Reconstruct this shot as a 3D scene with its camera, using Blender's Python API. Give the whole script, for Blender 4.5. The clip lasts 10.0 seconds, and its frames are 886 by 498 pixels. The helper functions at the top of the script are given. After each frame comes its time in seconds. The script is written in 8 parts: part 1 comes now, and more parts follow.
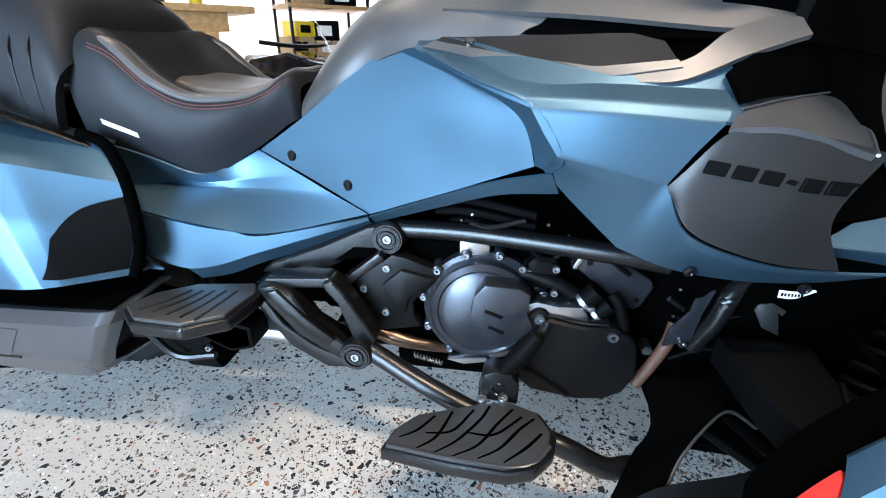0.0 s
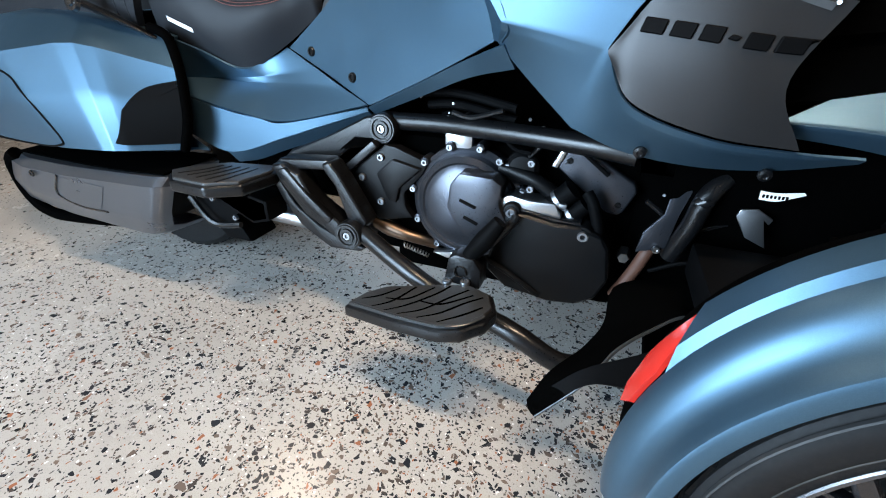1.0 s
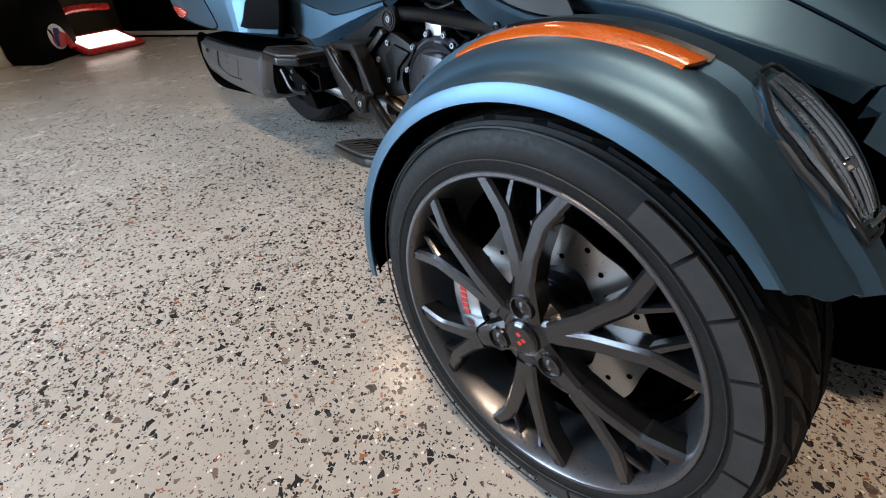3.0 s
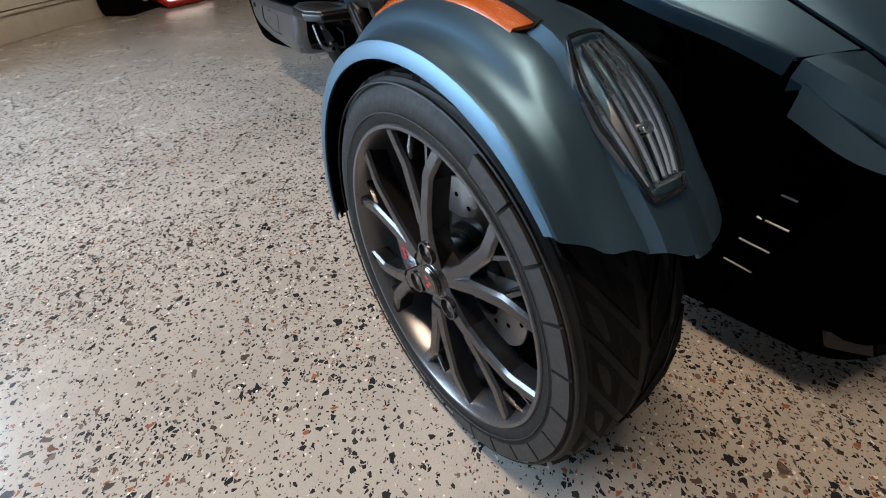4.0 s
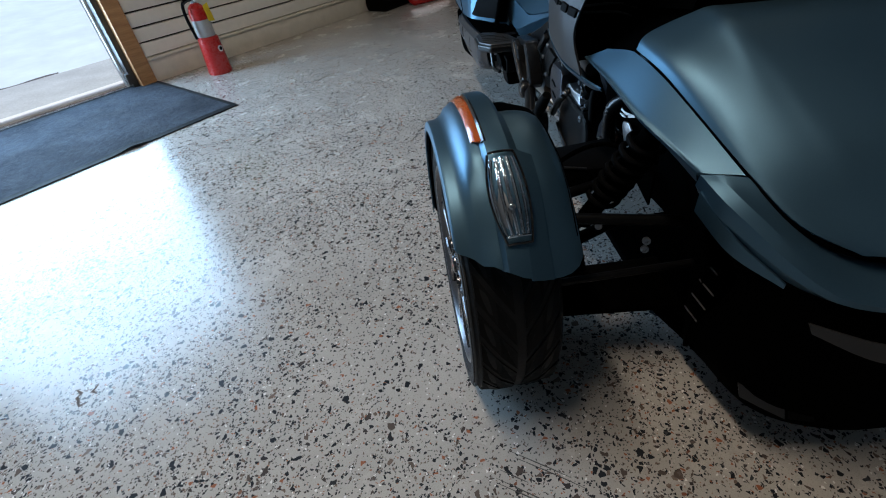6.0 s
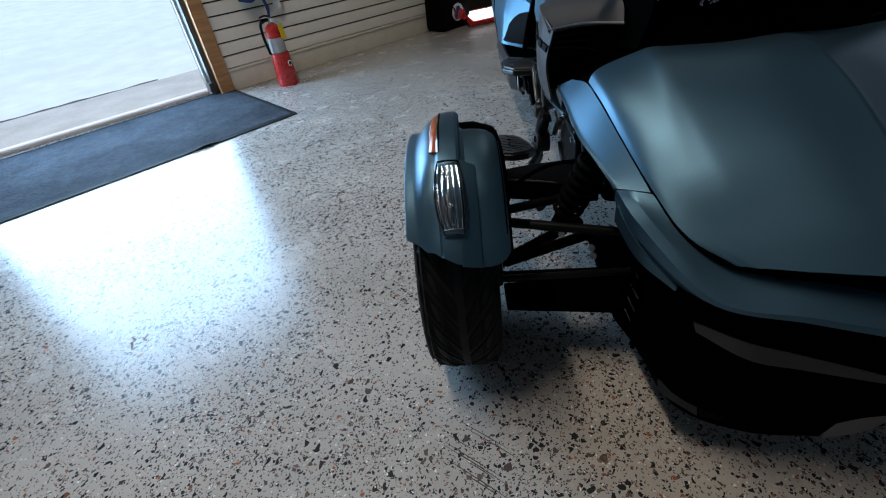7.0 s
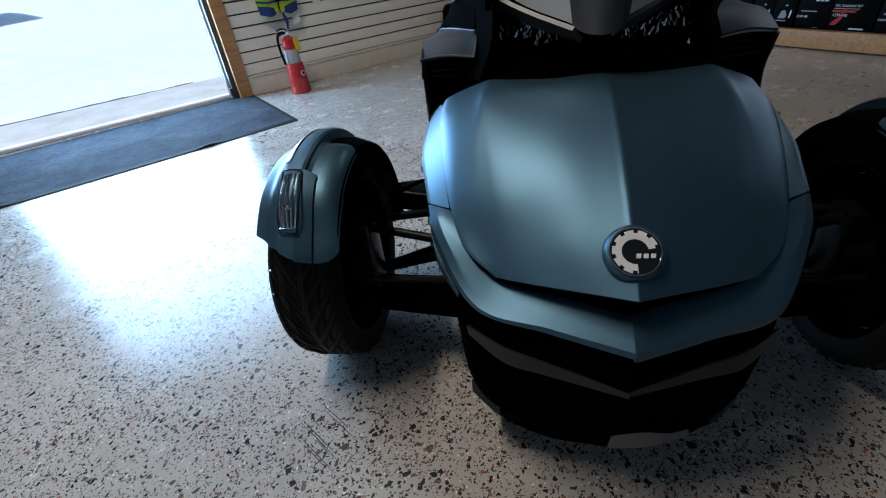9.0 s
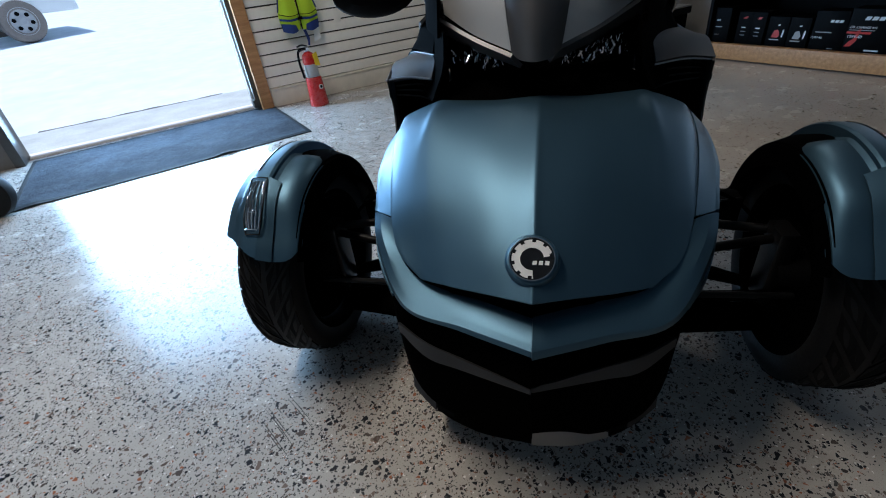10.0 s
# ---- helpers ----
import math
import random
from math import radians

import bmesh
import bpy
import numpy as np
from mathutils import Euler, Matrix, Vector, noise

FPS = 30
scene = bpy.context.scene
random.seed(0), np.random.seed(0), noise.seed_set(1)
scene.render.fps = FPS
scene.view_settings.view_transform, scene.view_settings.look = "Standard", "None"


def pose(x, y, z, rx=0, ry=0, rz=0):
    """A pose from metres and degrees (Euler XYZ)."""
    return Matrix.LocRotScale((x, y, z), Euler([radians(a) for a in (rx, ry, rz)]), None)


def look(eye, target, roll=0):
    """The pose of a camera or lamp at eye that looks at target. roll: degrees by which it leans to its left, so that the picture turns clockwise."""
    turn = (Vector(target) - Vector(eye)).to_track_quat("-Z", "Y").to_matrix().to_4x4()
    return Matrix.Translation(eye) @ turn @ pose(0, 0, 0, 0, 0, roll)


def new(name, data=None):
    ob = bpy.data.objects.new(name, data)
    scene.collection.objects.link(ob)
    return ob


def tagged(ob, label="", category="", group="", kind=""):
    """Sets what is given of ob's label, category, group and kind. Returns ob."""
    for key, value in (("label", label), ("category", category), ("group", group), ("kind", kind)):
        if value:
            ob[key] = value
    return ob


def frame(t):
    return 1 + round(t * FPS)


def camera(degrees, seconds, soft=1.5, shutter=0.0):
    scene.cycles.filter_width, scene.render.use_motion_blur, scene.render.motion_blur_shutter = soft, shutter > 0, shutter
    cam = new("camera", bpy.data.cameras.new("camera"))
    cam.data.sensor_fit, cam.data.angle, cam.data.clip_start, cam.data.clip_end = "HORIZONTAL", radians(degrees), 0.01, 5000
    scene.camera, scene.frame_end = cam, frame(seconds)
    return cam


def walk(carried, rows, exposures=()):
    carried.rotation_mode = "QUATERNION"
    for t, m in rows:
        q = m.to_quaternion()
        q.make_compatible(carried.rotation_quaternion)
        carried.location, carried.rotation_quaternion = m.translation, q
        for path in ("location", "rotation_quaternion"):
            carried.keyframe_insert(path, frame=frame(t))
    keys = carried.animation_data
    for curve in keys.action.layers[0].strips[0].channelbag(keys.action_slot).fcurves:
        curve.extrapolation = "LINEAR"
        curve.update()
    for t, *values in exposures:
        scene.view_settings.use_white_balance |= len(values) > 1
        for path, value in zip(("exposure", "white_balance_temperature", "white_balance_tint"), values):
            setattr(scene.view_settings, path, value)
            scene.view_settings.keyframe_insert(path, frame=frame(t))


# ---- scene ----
cam = camera(88.6, 10.0, 1.1)
METRES, EYE, TILT, LEAN, TURN = 8.0, 1.5, 0.0, 0.0, 0.0
PATH = [
    (0, (-0.648, -1.023, 0.86), (-0.883, 0.781, 0.03), 1.0),
    (0.5, (-0.52, -1.039, 0.772), (-0.957, 0.713, -0.087), 2.1),
    (1, (-0.384, -1.074, 0.736), (-1.041, 0.564, -0.204), 0.5),
    (1.5, (-0.223, -1.086, 0.736), (-1.088, 0.411, -0.269), -1.2),
    (2, (-0.055, -1.118, 0.747), (-1.076, 0.239, -0.311), -1.6),
    (2.5, (0.128, -1.126, 0.728), (-1.012, 0.106, -0.359), -1.3),
    (3, (0.226, -1.081, 0.693), (-0.971, 0.05, -0.441), -1.3),
    (3.2, (0.247, -1.054, 0.679), (-0.961, 0.031, -0.489), -1.6),
    (4.3, (0.475, -0.949, 0.727), (-0.893, -0.193, -0.521), -3.1),
    (4.5, (0.528, -0.934, 0.75), (-0.886, -0.257, -0.492), -3.9),
    (5, (0.589, -0.909, 0.826), (-0.879, -0.42, -0.441), -5.2),
    (5.5, (0.677, -0.855, 0.898), (-0.84, -0.579, -0.376), -7.0),
    (5.7, (0.71, -0.838, 0.918), (-0.823, -0.635, -0.351), -7.1),
    (6.8, (0.894, -0.658, 0.976), (-0.698, -0.786, -0.229), -8.2),
    (7, (0.93, -0.617, 0.986), (-0.675, -0.766, -0.198), -8.1),
    (7.5, (0.976, -0.509, 0.992), (-0.65, -0.686, -0.159), -8.4),
    (8, (0.973, -0.376, 0.983), (-0.66, -0.604, -0.149), -9.2),
    (8.5, (0.976, -0.289, 0.98), (-0.643, -0.569, -0.16), -8.2),
    (9, (1.007, -0.169, 0.995), (-0.613, -0.496, -0.131), -7.1),
    (9.5, (1.048, -0.045, 1.008), (-0.577, -0.439, -0.088), -6.7),
    (10, (1.056, 0.031, 1.012), (-0.574, -0.412, -0.059), -7.1),
]
walk(cam, [(t, look(eye, target, roll)) for t, eye, target, roll in PATH], [(0.0, 1.18, 6500, 13), (1.0, 0.78, 6900, 14), (2.0, 0.36, 7150, 15), (3.0, 0.24, 7200, 17), (4.5, -0.04, 7200, 17), (5.5, -0.46, 6350, 11), (7.0, -0.50, 5850, 9), (10.0, -0.12, 5600, 9)])

# ---- world, sun and large lights ----
W0 = Vector((-2.84, -2.54, 0.0))
ROOM = Matrix(((0.675, 0.738, 0, W0.x), (-0.738, 0.675, 0, W0.y), (0, 0, 1, 0), (0, 0, 0, 1)))
CEIL = 4.5

world = bpy.data.worlds.new("sky_world")
scene.world = world
world.use_nodes = True
wn = world.node_tree
sky = wn.nodes.new("ShaderNodeTexSky")
sky.sky_type, sky.sun_disc = "NISHITA", False
sky.sun_elevation, sky.sun_rotation = radians(81), radians(42)
wn.links.new(sky.outputs[0], wn.nodes["Background"].inputs[0])
wn.nodes["Background"].inputs[1].default_value = 0.15

sun_data = bpy.data.lights.new("sun", "SUN")
sun_data.energy, sun_data.angle, sun_data.color = 4.2, radians(0.5), (1.0, 0.985, 0.96)
sun = new("sun", sun_data)
sun.matrix_world = look((0.69, -0.72, 6.3), (0.0, 0.0, 0.0))


def area(name, m, sx, sy, watts, colour, spread=180):
    data = bpy.data.lights.new(name, "AREA")
    data.shape, data.size, data.size_y, data.energy, data.color = "RECTANGLE", sx, sy, watts, colour
    data.spread = radians(spread)
    ob = new(name, data)
    ob.matrix_world = m
    return ob


# daylight through the open doorway, and the two ceiling tubes
area("door_daylight", ROOM @ Matrix.Translation((1.0, -0.12, 1.25)) @ pose(0, 0, 0, 90, 0, 0), 1.75, 2.2, 225, (0.50, 0.75, 1.0))
LAMPS = [(-2.5, 0.8, 3.3, -48, 7, 0.7, 0.14), (0.15, -1.75, CEIL, 0, 64, 2.0, 0.2)]
for lx, ly, lz, turn, watts, long, wide in LAMPS:
    area("tube_light", Matrix.Translation((lx, ly, lz - 0.13)) @ pose(0, 0, 0, 0, 0, turn), long, wide, watts, (1.0, 0.82, 0.61), 130)

# ---- materials ----
def nodes_of(name):
    m = bpy.data.materials.new(name)
    m.use_nodes = True
    t = m.node_tree
    return m, t, t.nodes["Principled BSDF"]


def mixed(t, fac, a, b):
    n = t.nodes.new("ShaderNodeMix")
    n.data_type = "RGBA"
    for sock, v in ((n.inputs[0], fac), (n.inputs[6], a), (n.inputs[7], b)):
        if hasattr(v, "is_output"):
            t.links.new(v, sock)
        else:
            sock.default_value = v if isinstance(v, float) else (*v, 1)
    return n.outputs[2]


def ramp(t, src, lo, hi, a=0.0, b=1.0):
    n = t.nodes.new("ShaderNodeMapRange")
    t.links.new(src, n.inputs[0])
    for k, v in zip((1, 2, 3, 4), (lo, hi, a, b)):
        n.inputs[k].default_value = v
    return n.outputs[0]


def noise_of(t, scale, detail=3.0, rough=0.5, space="Object", stretch=None):
    co = t.nodes.new("ShaderNodeTexCoord")
    src = co.outputs[space]
    if stretch:
        mp = t.nodes.new("ShaderNodeMapping")
        mp.inputs["Scale"].default_value = stretch
        t.links.new(src, mp.inputs[0])
        src = mp.outputs[0]
    n = t.nodes.new("ShaderNodeTexNoise")
    n.inputs["Scale"].default_value, n.inputs["Detail"].default_value, n.inputs["Roughness"].default_value = scale, detail, rough
    t.links.new(src, n.inputs["Vector"])
    return n.outputs[0]


def bumped(t, p, src, strength, dist):
    b = t.nodes.new("ShaderNodeBump")
    b.inputs["Strength"].default_value, b.inputs["Distance"].default_value = strength, dist
    t.links.new(src, b.inputs["Height"])
    t.links.new(b.outputs[0], p.inputs["Normal"])


def surface(name, colour, rough=0.5, metal=0.0, vary=0.12, grain=60.0, bump=0.05, dist=0.001, coat=0.0, coat_rough=0.1, dust=0.0, spec=0.5):
    """A plain material with a broad and a fine variation, a fine relief and, if wanted, a film of dust."""
    m, t, p = nodes_of(name)
    big, fine = noise_of(t, 3.0, 4), noise_of(t, grain, 4, 0.6)
    lo, hi = [c * (1 - vary) for c in colour], [min(1.0, c * (1 + vary)) for c in colour]
    c = mixed(t, big, lo, hi)
    c = mixed(t, ramp(t, fine, 0.35, 0.75, 0.0, 0.35), c, [v * (1 - vary) for v in lo])
    if dust:
        c = mixed(t, ramp(t, noise_of(t, 9, 6, 0.7), 0.45, 0.8, 0.0, dust), c, (0.33, 0.31, 0.28))
    t.links.new(c, p.inputs["Base Color"])
    t.links.new(ramp(t, fine, 0.3, 0.7, rough * 0.88, min(1.0, rough * 1.12)), p.inputs["Roughness"])
    p.inputs["Metallic"].default_value, p.inputs["Specular IOR Level"].default_value = metal, spec
    p.inputs["Coat Weight"].default_value, p.inputs["Coat Roughness"].default_value = coat, coat_rough
    if bump:
        bumped(t, p, fine, bump, dist)
    return m


def satin_paint(name, colour, rough=0.36, metal=0.75):
    """Satin metallic paint: fine flakes under a matt clear coat."""
    m, t, p = nodes_of(name)
    co = t.nodes.new("ShaderNodeTexCoord")
    v = t.nodes.new("ShaderNodeTexVoronoi")
    v.inputs["Scale"].default_value = 2200
    t.links.new(co.outputs["Object"], v.inputs["Vector"])
    sep = t.nodes.new("ShaderNodeSeparateColor")
    t.links.new(v.outputs["Color"], sep.inputs[0])
    c = mixed(t, ramp(t, sep.outputs[0], 0, 1, 0.0, 0.3), colour, [min(1, k * 1.5 + 0.01) for k in colour])
    c = mixed(t, ramp(t, noise_of(t, 2.5, 3), 0.3, 0.7, 0.0, 0.16), c, [k * 0.8 for k in colour])
    t.links.new(c, p.inputs["Base Color"])
    t.links.new(ramp(t, noise_of(t, 7, 5, 0.65), 0.3, 0.75, rough * 0.93, rough * 1.12), p.inputs["Roughness"])
    p.inputs["Metallic"].default_value = metal
    p.inputs["Coat Weight"].default_value, p.inputs["Coat Roughness"].default_value = 0.15, 0.42
    bumped(t, p, noise_of(t, 900, 2), 0.015, 0.0004)
    return m


def glass_like(name, colour, rough=0.03, clear=0.75):
    m, t, p = nodes_of(name)
    t.links.new(mixed(t, ramp(t, noise_of(t, 40, 3), 0.35, 0.7, 0.0, 0.5), colour, [c * 0.75 for c in colour]), p.inputs["Base Color"])
    p.inputs["Roughness"].default_value = rough
    p.inputs["Transmission Weight"].default_value, p.inputs["IOR"].default_value = clear, 1.03
    p.inputs["Coat Weight"].default_value, p.inputs["Coat Roughness"].default_value = 0.2, 0.03
    return m


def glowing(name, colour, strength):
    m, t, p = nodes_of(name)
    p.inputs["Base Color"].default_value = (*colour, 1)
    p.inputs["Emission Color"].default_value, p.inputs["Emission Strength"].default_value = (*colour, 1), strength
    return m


def floor_material():
    """Ground and polished concrete: grey-beige paste with angular dark and brown stone chips of three sizes."""
    m, t, p = nodes_of("polished_concrete")
    co = t.nodes.new("ShaderNodeTexCoord")
    warp = t.nodes.new("ShaderNodeTexNoise")
    warp.inputs["Scale"].default_value, warp.inputs["Detail"].default_value = 55, 2
    t.links.new(co.outputs["Object"], warp.inputs["Vector"])
    off = t.nodes.new("ShaderNodeVectorMath")
    off.operation = "MULTIPLY_ADD"
    off.inputs[1].default_value = (0.012, 0.012, 0.0)
    t.links.new(warp.outputs["Color"], off.inputs[0])
    t.links.new(co.outputs["Object"], off.inputs[2])

    def math_(op, a, b):
        n = t.nodes.new("ShaderNodeMath")
        n.operation = op
        for sock, v in zip(n.inputs, (a, b)):
            if hasattr(v, "is_output"):
                t.links.new(v, sock)
            else:
                sock.default_value = v
        return n.outputs[0]

    def chips(scale, share, edge):
        cell, rim = t.nodes.new("ShaderNodeTexVoronoi"), t.nodes.new("ShaderNodeTexVoronoi")
        rim.feature = "DISTANCE_TO_EDGE"
        for v in (cell, rim):
            v.voronoi_dimensions = "2D"
            v.inputs["Scale"].default_value = scale
            t.links.new(off.outputs[0], v.inputs["Vector"])
        sep = t.nodes.new("ShaderNodeSeparateColor")
        t.links.new(cell.outputs["Color"], sep.inputs[0])
        # denser and sparser areas of stone
        local = math_("MULTIPLY", ramp(t, noise_of(t, 2.3, 4), 0.33, 0.67, share * 0.5, share * 1.5), coarse if scale < 130 else dense)
        chosen = math_("LESS_THAN", sep.outputs[0], local)
        size = math_("ADD", math_("MULTIPLY", sep.outputs[1], edge), edge * 0.4)
        inside = math_("GREATER_THAN", rim.outputs["Distance"], size)
        return math_("MULTIPLY", chosen, inside), sep.outputs[2], sep.outputs[1]

    # coarser stone towards one end of the pour; chips thinned out far off in place of sheen
    along = t.nodes.new("ShaderNodeSeparateXYZ")
    t.links.new(co.outputs["Object"], along.inputs[0])
    coarse = ramp(t, math_("ADD", along.outputs[0], math_("MULTIPLY", noise_of(t, 1.7, 3), 0.8)), 0.5, 1.6, 1.35, 0.7)
    dense = ramp(t, math_("ADD", along.outputs[0], math_("MULTIPLY", noise_of(t, 1.4, 4), 1.0)), -0.9, 0.5, 0.22, 1.18)
    coarse = math_("MULTIPLY", coarse, dense)
    paste = mixed(t, ramp(t, noise_of(t, 1.3, 5, 0.6), 0.35, 0.65), (0.37, 0.34, 0.31), (0.50, 0.465, 0.425))
    paste = mixed(t, ramp(t, noise_of(t, 14, 5, 0.7), 0.4, 0.7, 0.0, 0.35), paste, (0.53, 0.50, 0.455))
    paste = mixed(t, ramp(t, noise_of(t, 420, 2, 0.6), 0.52, 0.68, 0.0, 0.55), paste, (0.27, 0.255, 0.235))
    colour = paste
    for scale, share, edge in ((330, 0.075, 0.11), (200, 0.105, 0.12), (115, 0.105, 0.13), (68, 0.042, 0.14)):
        mask, tint, second = chips(scale, share, edge)
        stone = mixed(t, ramp(t, tint, 0.55, 0.95), (0.022, 0.023, 0.027), (0.17, 0.125, 0.10))
        stone = mixed(t, ramp(t, second, 0.86, 0.9), stone, (0.30, 0.115, 0.06))
        colour = mixed(t, mask, colour, stone)
    # a few pale sparkling chips
    mask, tint, second = chips(190, 0.022, 0.2)
    colour = mixed(t, mask, colour, (0.75, 0.73, 0.70))
    t.links.new(colour, p.inputs["Base Color"])
    t.links.new(ramp(t, noise_of(t, 5, 6, 0.7), 0.3, 0.75, 0.16, 0.34), p.inputs["Roughness"])
    p.inputs["Coat Weight"].default_value, p.inputs["Coat Roughness"].default_value = 0.05, 0.22
    p.inputs["Specular IOR Level"].default_value = 0.46
    bumped(t, p, noise_of(t, 90, 4), 0.06, 0.002)
    return m


def wood_material(name, a, b, scale=1.0):
    m, t, p = nodes_of(name)
    grain = noise_of(t, 3.0 * scale, 8, 0.6, stretch=(1.2, 14, 14))
    c = mixed(t, ramp(t, grain, 0.35, 0.68), a, b)
    c = mixed(t, ramp(t, noise_of(t, 60 * scale, 4, 0.6, stretch=(0.4, 12, 12)), 0.5, 0.75, 0.0, 0.5), c, [k * 0.55 for k in a])
    t.links.new(c, p.inputs["Base Color"])
    p.inputs["Roughness"].default_value = 0.5
    bumped(t, p, grain, 0.15, 0.002)
    return m


BLUE = satin_paint("satin_petrol_blue", (0.057, 0.119, 0.174), 0.42, 0.82)
CHARCOAL = satin_paint("satin_charcoal", (0.025, 0.024, 0.0245), 0.42, 0.6)
DARK_TANK = satin_paint("satin_graphite", (0.10, 0.098, 0.10), 0.42, 0.6)
BLACK = surface("black_moulded_plastic", (0.002, 0.002, 0.0022), 0.62, spec=0.05, bump=0.15, grain=500, dist=0.0006)
# Near-zero black: stands for parts in deep shade as well as black plastic.
VOID = surface("unlit_black_plastic", (0.0006, 0.0006, 0.0006), 0.9, grain=300, spec=0.01)
GLOSS_BLACK = surface("gloss_black_plastic", (0.01, 0.01, 0.011), 0.14, bump=0.0, coat=0.5)
SATIN_BLACK = surface("satin_black_coated_steel", (0.0045, 0.0045, 0.005), 0.30, 0.0, spec=0.42, grain=300, bump=0.06)
ENGINE = surface("dark_cast_engine_cover", (0.062, 0.066, 0.077), 0.3, 0.8, grain=400, bump=0.08)
ENGINE_BLACK = surface("black_engine_plastic", (0.0028, 0.0028, 0.0031), 0.4, spec=0.17, grain=260, bump=0.12)
ALU = surface("bare_aluminium", (0.55, 0.56, 0.58), 0.32, 1.0, grain=200)
STEEL = surface("brushed_disc_steel", (0.38, 0.375, 0.365), 0.3, 1.0, grain=260, vary=0.2)
BOLT = surface("dull_zinc_bolt", (0.30, 0.31, 0.33), 0.42, 1.0, vary=0.2, grain=300)
CHROME = surface("bright_chrome", (0.8, 0.8, 0.82), 0.08, 1.0, vary=0.03, bump=0)
COPPER = surface("heat_stained_pipe", (0.20, 0.135, 0.095), 0.34, 1.0, vary=0.35, grain=30)
RUST = surface("rust_brown_rubber_hose", (0.09, 0.035, 0.02), 0.6)
SILVER = satin_paint("satin_silver_muffler", (0.21, 0.22, 0.24), 0.34, 0.85)
CHEEK = satin_paint("pale_silver_fairing", (0.60, 0.59, 0.575), 0.42, 0.4)
MUFFLER = satin_paint("dark_satin_muffler", (0.15, 0.162, 0.185), 0.28, 0.88)
NOSE_GREY = satin_paint("dark_grey_nose_plastic", (0.026, 0.025, 0.025), 0.42, 0.3)
RIM = surface("dark_graphite_rim", (0.066, 0.065, 0.070), 0.24, 0.9, vary=0.1, grain=300, bump=0.03, coat=0.4, coat_rough=0.12)
RIM_LIP = surface("graphite_rim_lip", (0.14, 0.14, 0.15), 0.3, 0.85, vary=0.1, grain=300, bump=0.03)
RUBBER = surface("tyre_rubber", (0.005, 0.005, 0.0054), 0.6, grain=180, bump=0.12, dust=0.012, spec=0.25)
TREAD = surface("black_tread_rubber", (0.004, 0.004, 0.0043), 0.7, grain=160, bump=0.15, spec=0.12)
# Grey-brown base colour stands for glare over the black tyre.
GLARE_TYRE = surface("glare_paled_tyre", (0.22, 0.19, 0.165), 0.9, vary=0.25, grain=40)
RUBBER_WORN = surface("scuffed_tyre_sidewall", (0.013, 0.013, 0.0135), 0.6, grain=120, bump=0.15, dust=0.06)
GRIP = surface("ribbed_grip_rubber", (0.022, 0.0222, 0.0225), 0.4, grain=220, bump=0.25, dust=0.03, spec=0.7)
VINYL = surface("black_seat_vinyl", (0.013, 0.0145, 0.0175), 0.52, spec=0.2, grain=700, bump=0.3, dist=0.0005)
# Paler copy of the seat vinyl for the tops that catch light.
VINYL_LIT_TOP = surface("lit_seat_top_vinyl", (0.07, 0.066, 0.066), 0.42, grain=650, bump=0.35, dist=0.0005)
THREAD = surface("dark_red_stitching", (0.10, 0.03, 0.025), 0.7)
WHITE_MARK = surface("white_label_print", (0.85, 0.85, 0.86), 0.5, vary=0.03)
RED_LENS = surface("red_reflector", (0.62, 0.03, 0.02), 0.18, grain=900, bump=0.3, coat=0.8)
ORANGE_LENS = surface("amber_reflector", (0.47, 0.08, 0.004), 0.14, vary=0.35, grain=420, bump=0.9, coat=1.0, coat_rough=0.05)
CLEAR = glass_like("clear_lamp_lens", (0.96, 0.97, 0.98), 0.0, 1.0)
LAMP_BED = surface("dark_chromed_lamp_bed", (0.30, 0.305, 0.315), 0.36, 0.95, vary=0.1, grain=80, bump=0.3, dist=0.002)
REFLECT = surface("lamp_reflector_chrome", (0.80, 0.81, 0.83), 0.08, 1.0, vary=0.05, grain=60, bump=0.3, dist=0.003)
RED_PAINT = surface("red_painted_mark", (0.6, 0.03, 0.02), 0.35)
FLOOR = floor_material()
SLAT = surface("cream_slatwall_board", (0.87, 0.83, 0.74), 0.5, vary=0.06, grain=25, dust=0.04)
BASEBOARD = surface("scuffed_cream_baseboard", (0.76, 0.71, 0.60), 0.55, vary=0.1, grain=14, dust=0.25)
GROOVE_SHADE = surface("groove_shade_backing", (0.05, 0.042, 0.032), 0.9, spec=0.1)
SCUFF = surface("dark_tyre_scuff", (0.05, 0.045, 0.04), 0.7, vary=0.3)
EARTH = surface("brown_crack_filling", (0.09, 0.055, 0.035), 0.8, vary=0.3)
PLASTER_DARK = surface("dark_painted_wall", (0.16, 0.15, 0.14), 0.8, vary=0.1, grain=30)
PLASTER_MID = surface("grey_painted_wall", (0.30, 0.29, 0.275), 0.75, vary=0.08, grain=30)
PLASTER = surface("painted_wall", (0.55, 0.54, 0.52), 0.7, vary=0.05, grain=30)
CEILING = surface("painted_ceiling_board", (0.20, 0.195, 0.185), 0.85, vary=0.1)
OAK = wood_material("orange_stained_pine", (0.42, 0.20, 0.075), (0.62, 0.34, 0.14))
PLY = wood_material("workbench_timber", (0.42, 0.23, 0.09), (0.58, 0.36, 0.16), 0.7)
MAT = surface("charcoal_entrance_mat_pile", (0.046, 0.053, 0.066), 0.95, spec=0.08, vary=0.85, grain=48, bump=1.0, dist=0.012, dust=0.08)
MAT_EDGE = surface("black_rubber_mat_edge", (0.007, 0.007, 0.0075), 0.7, spec=0.2)
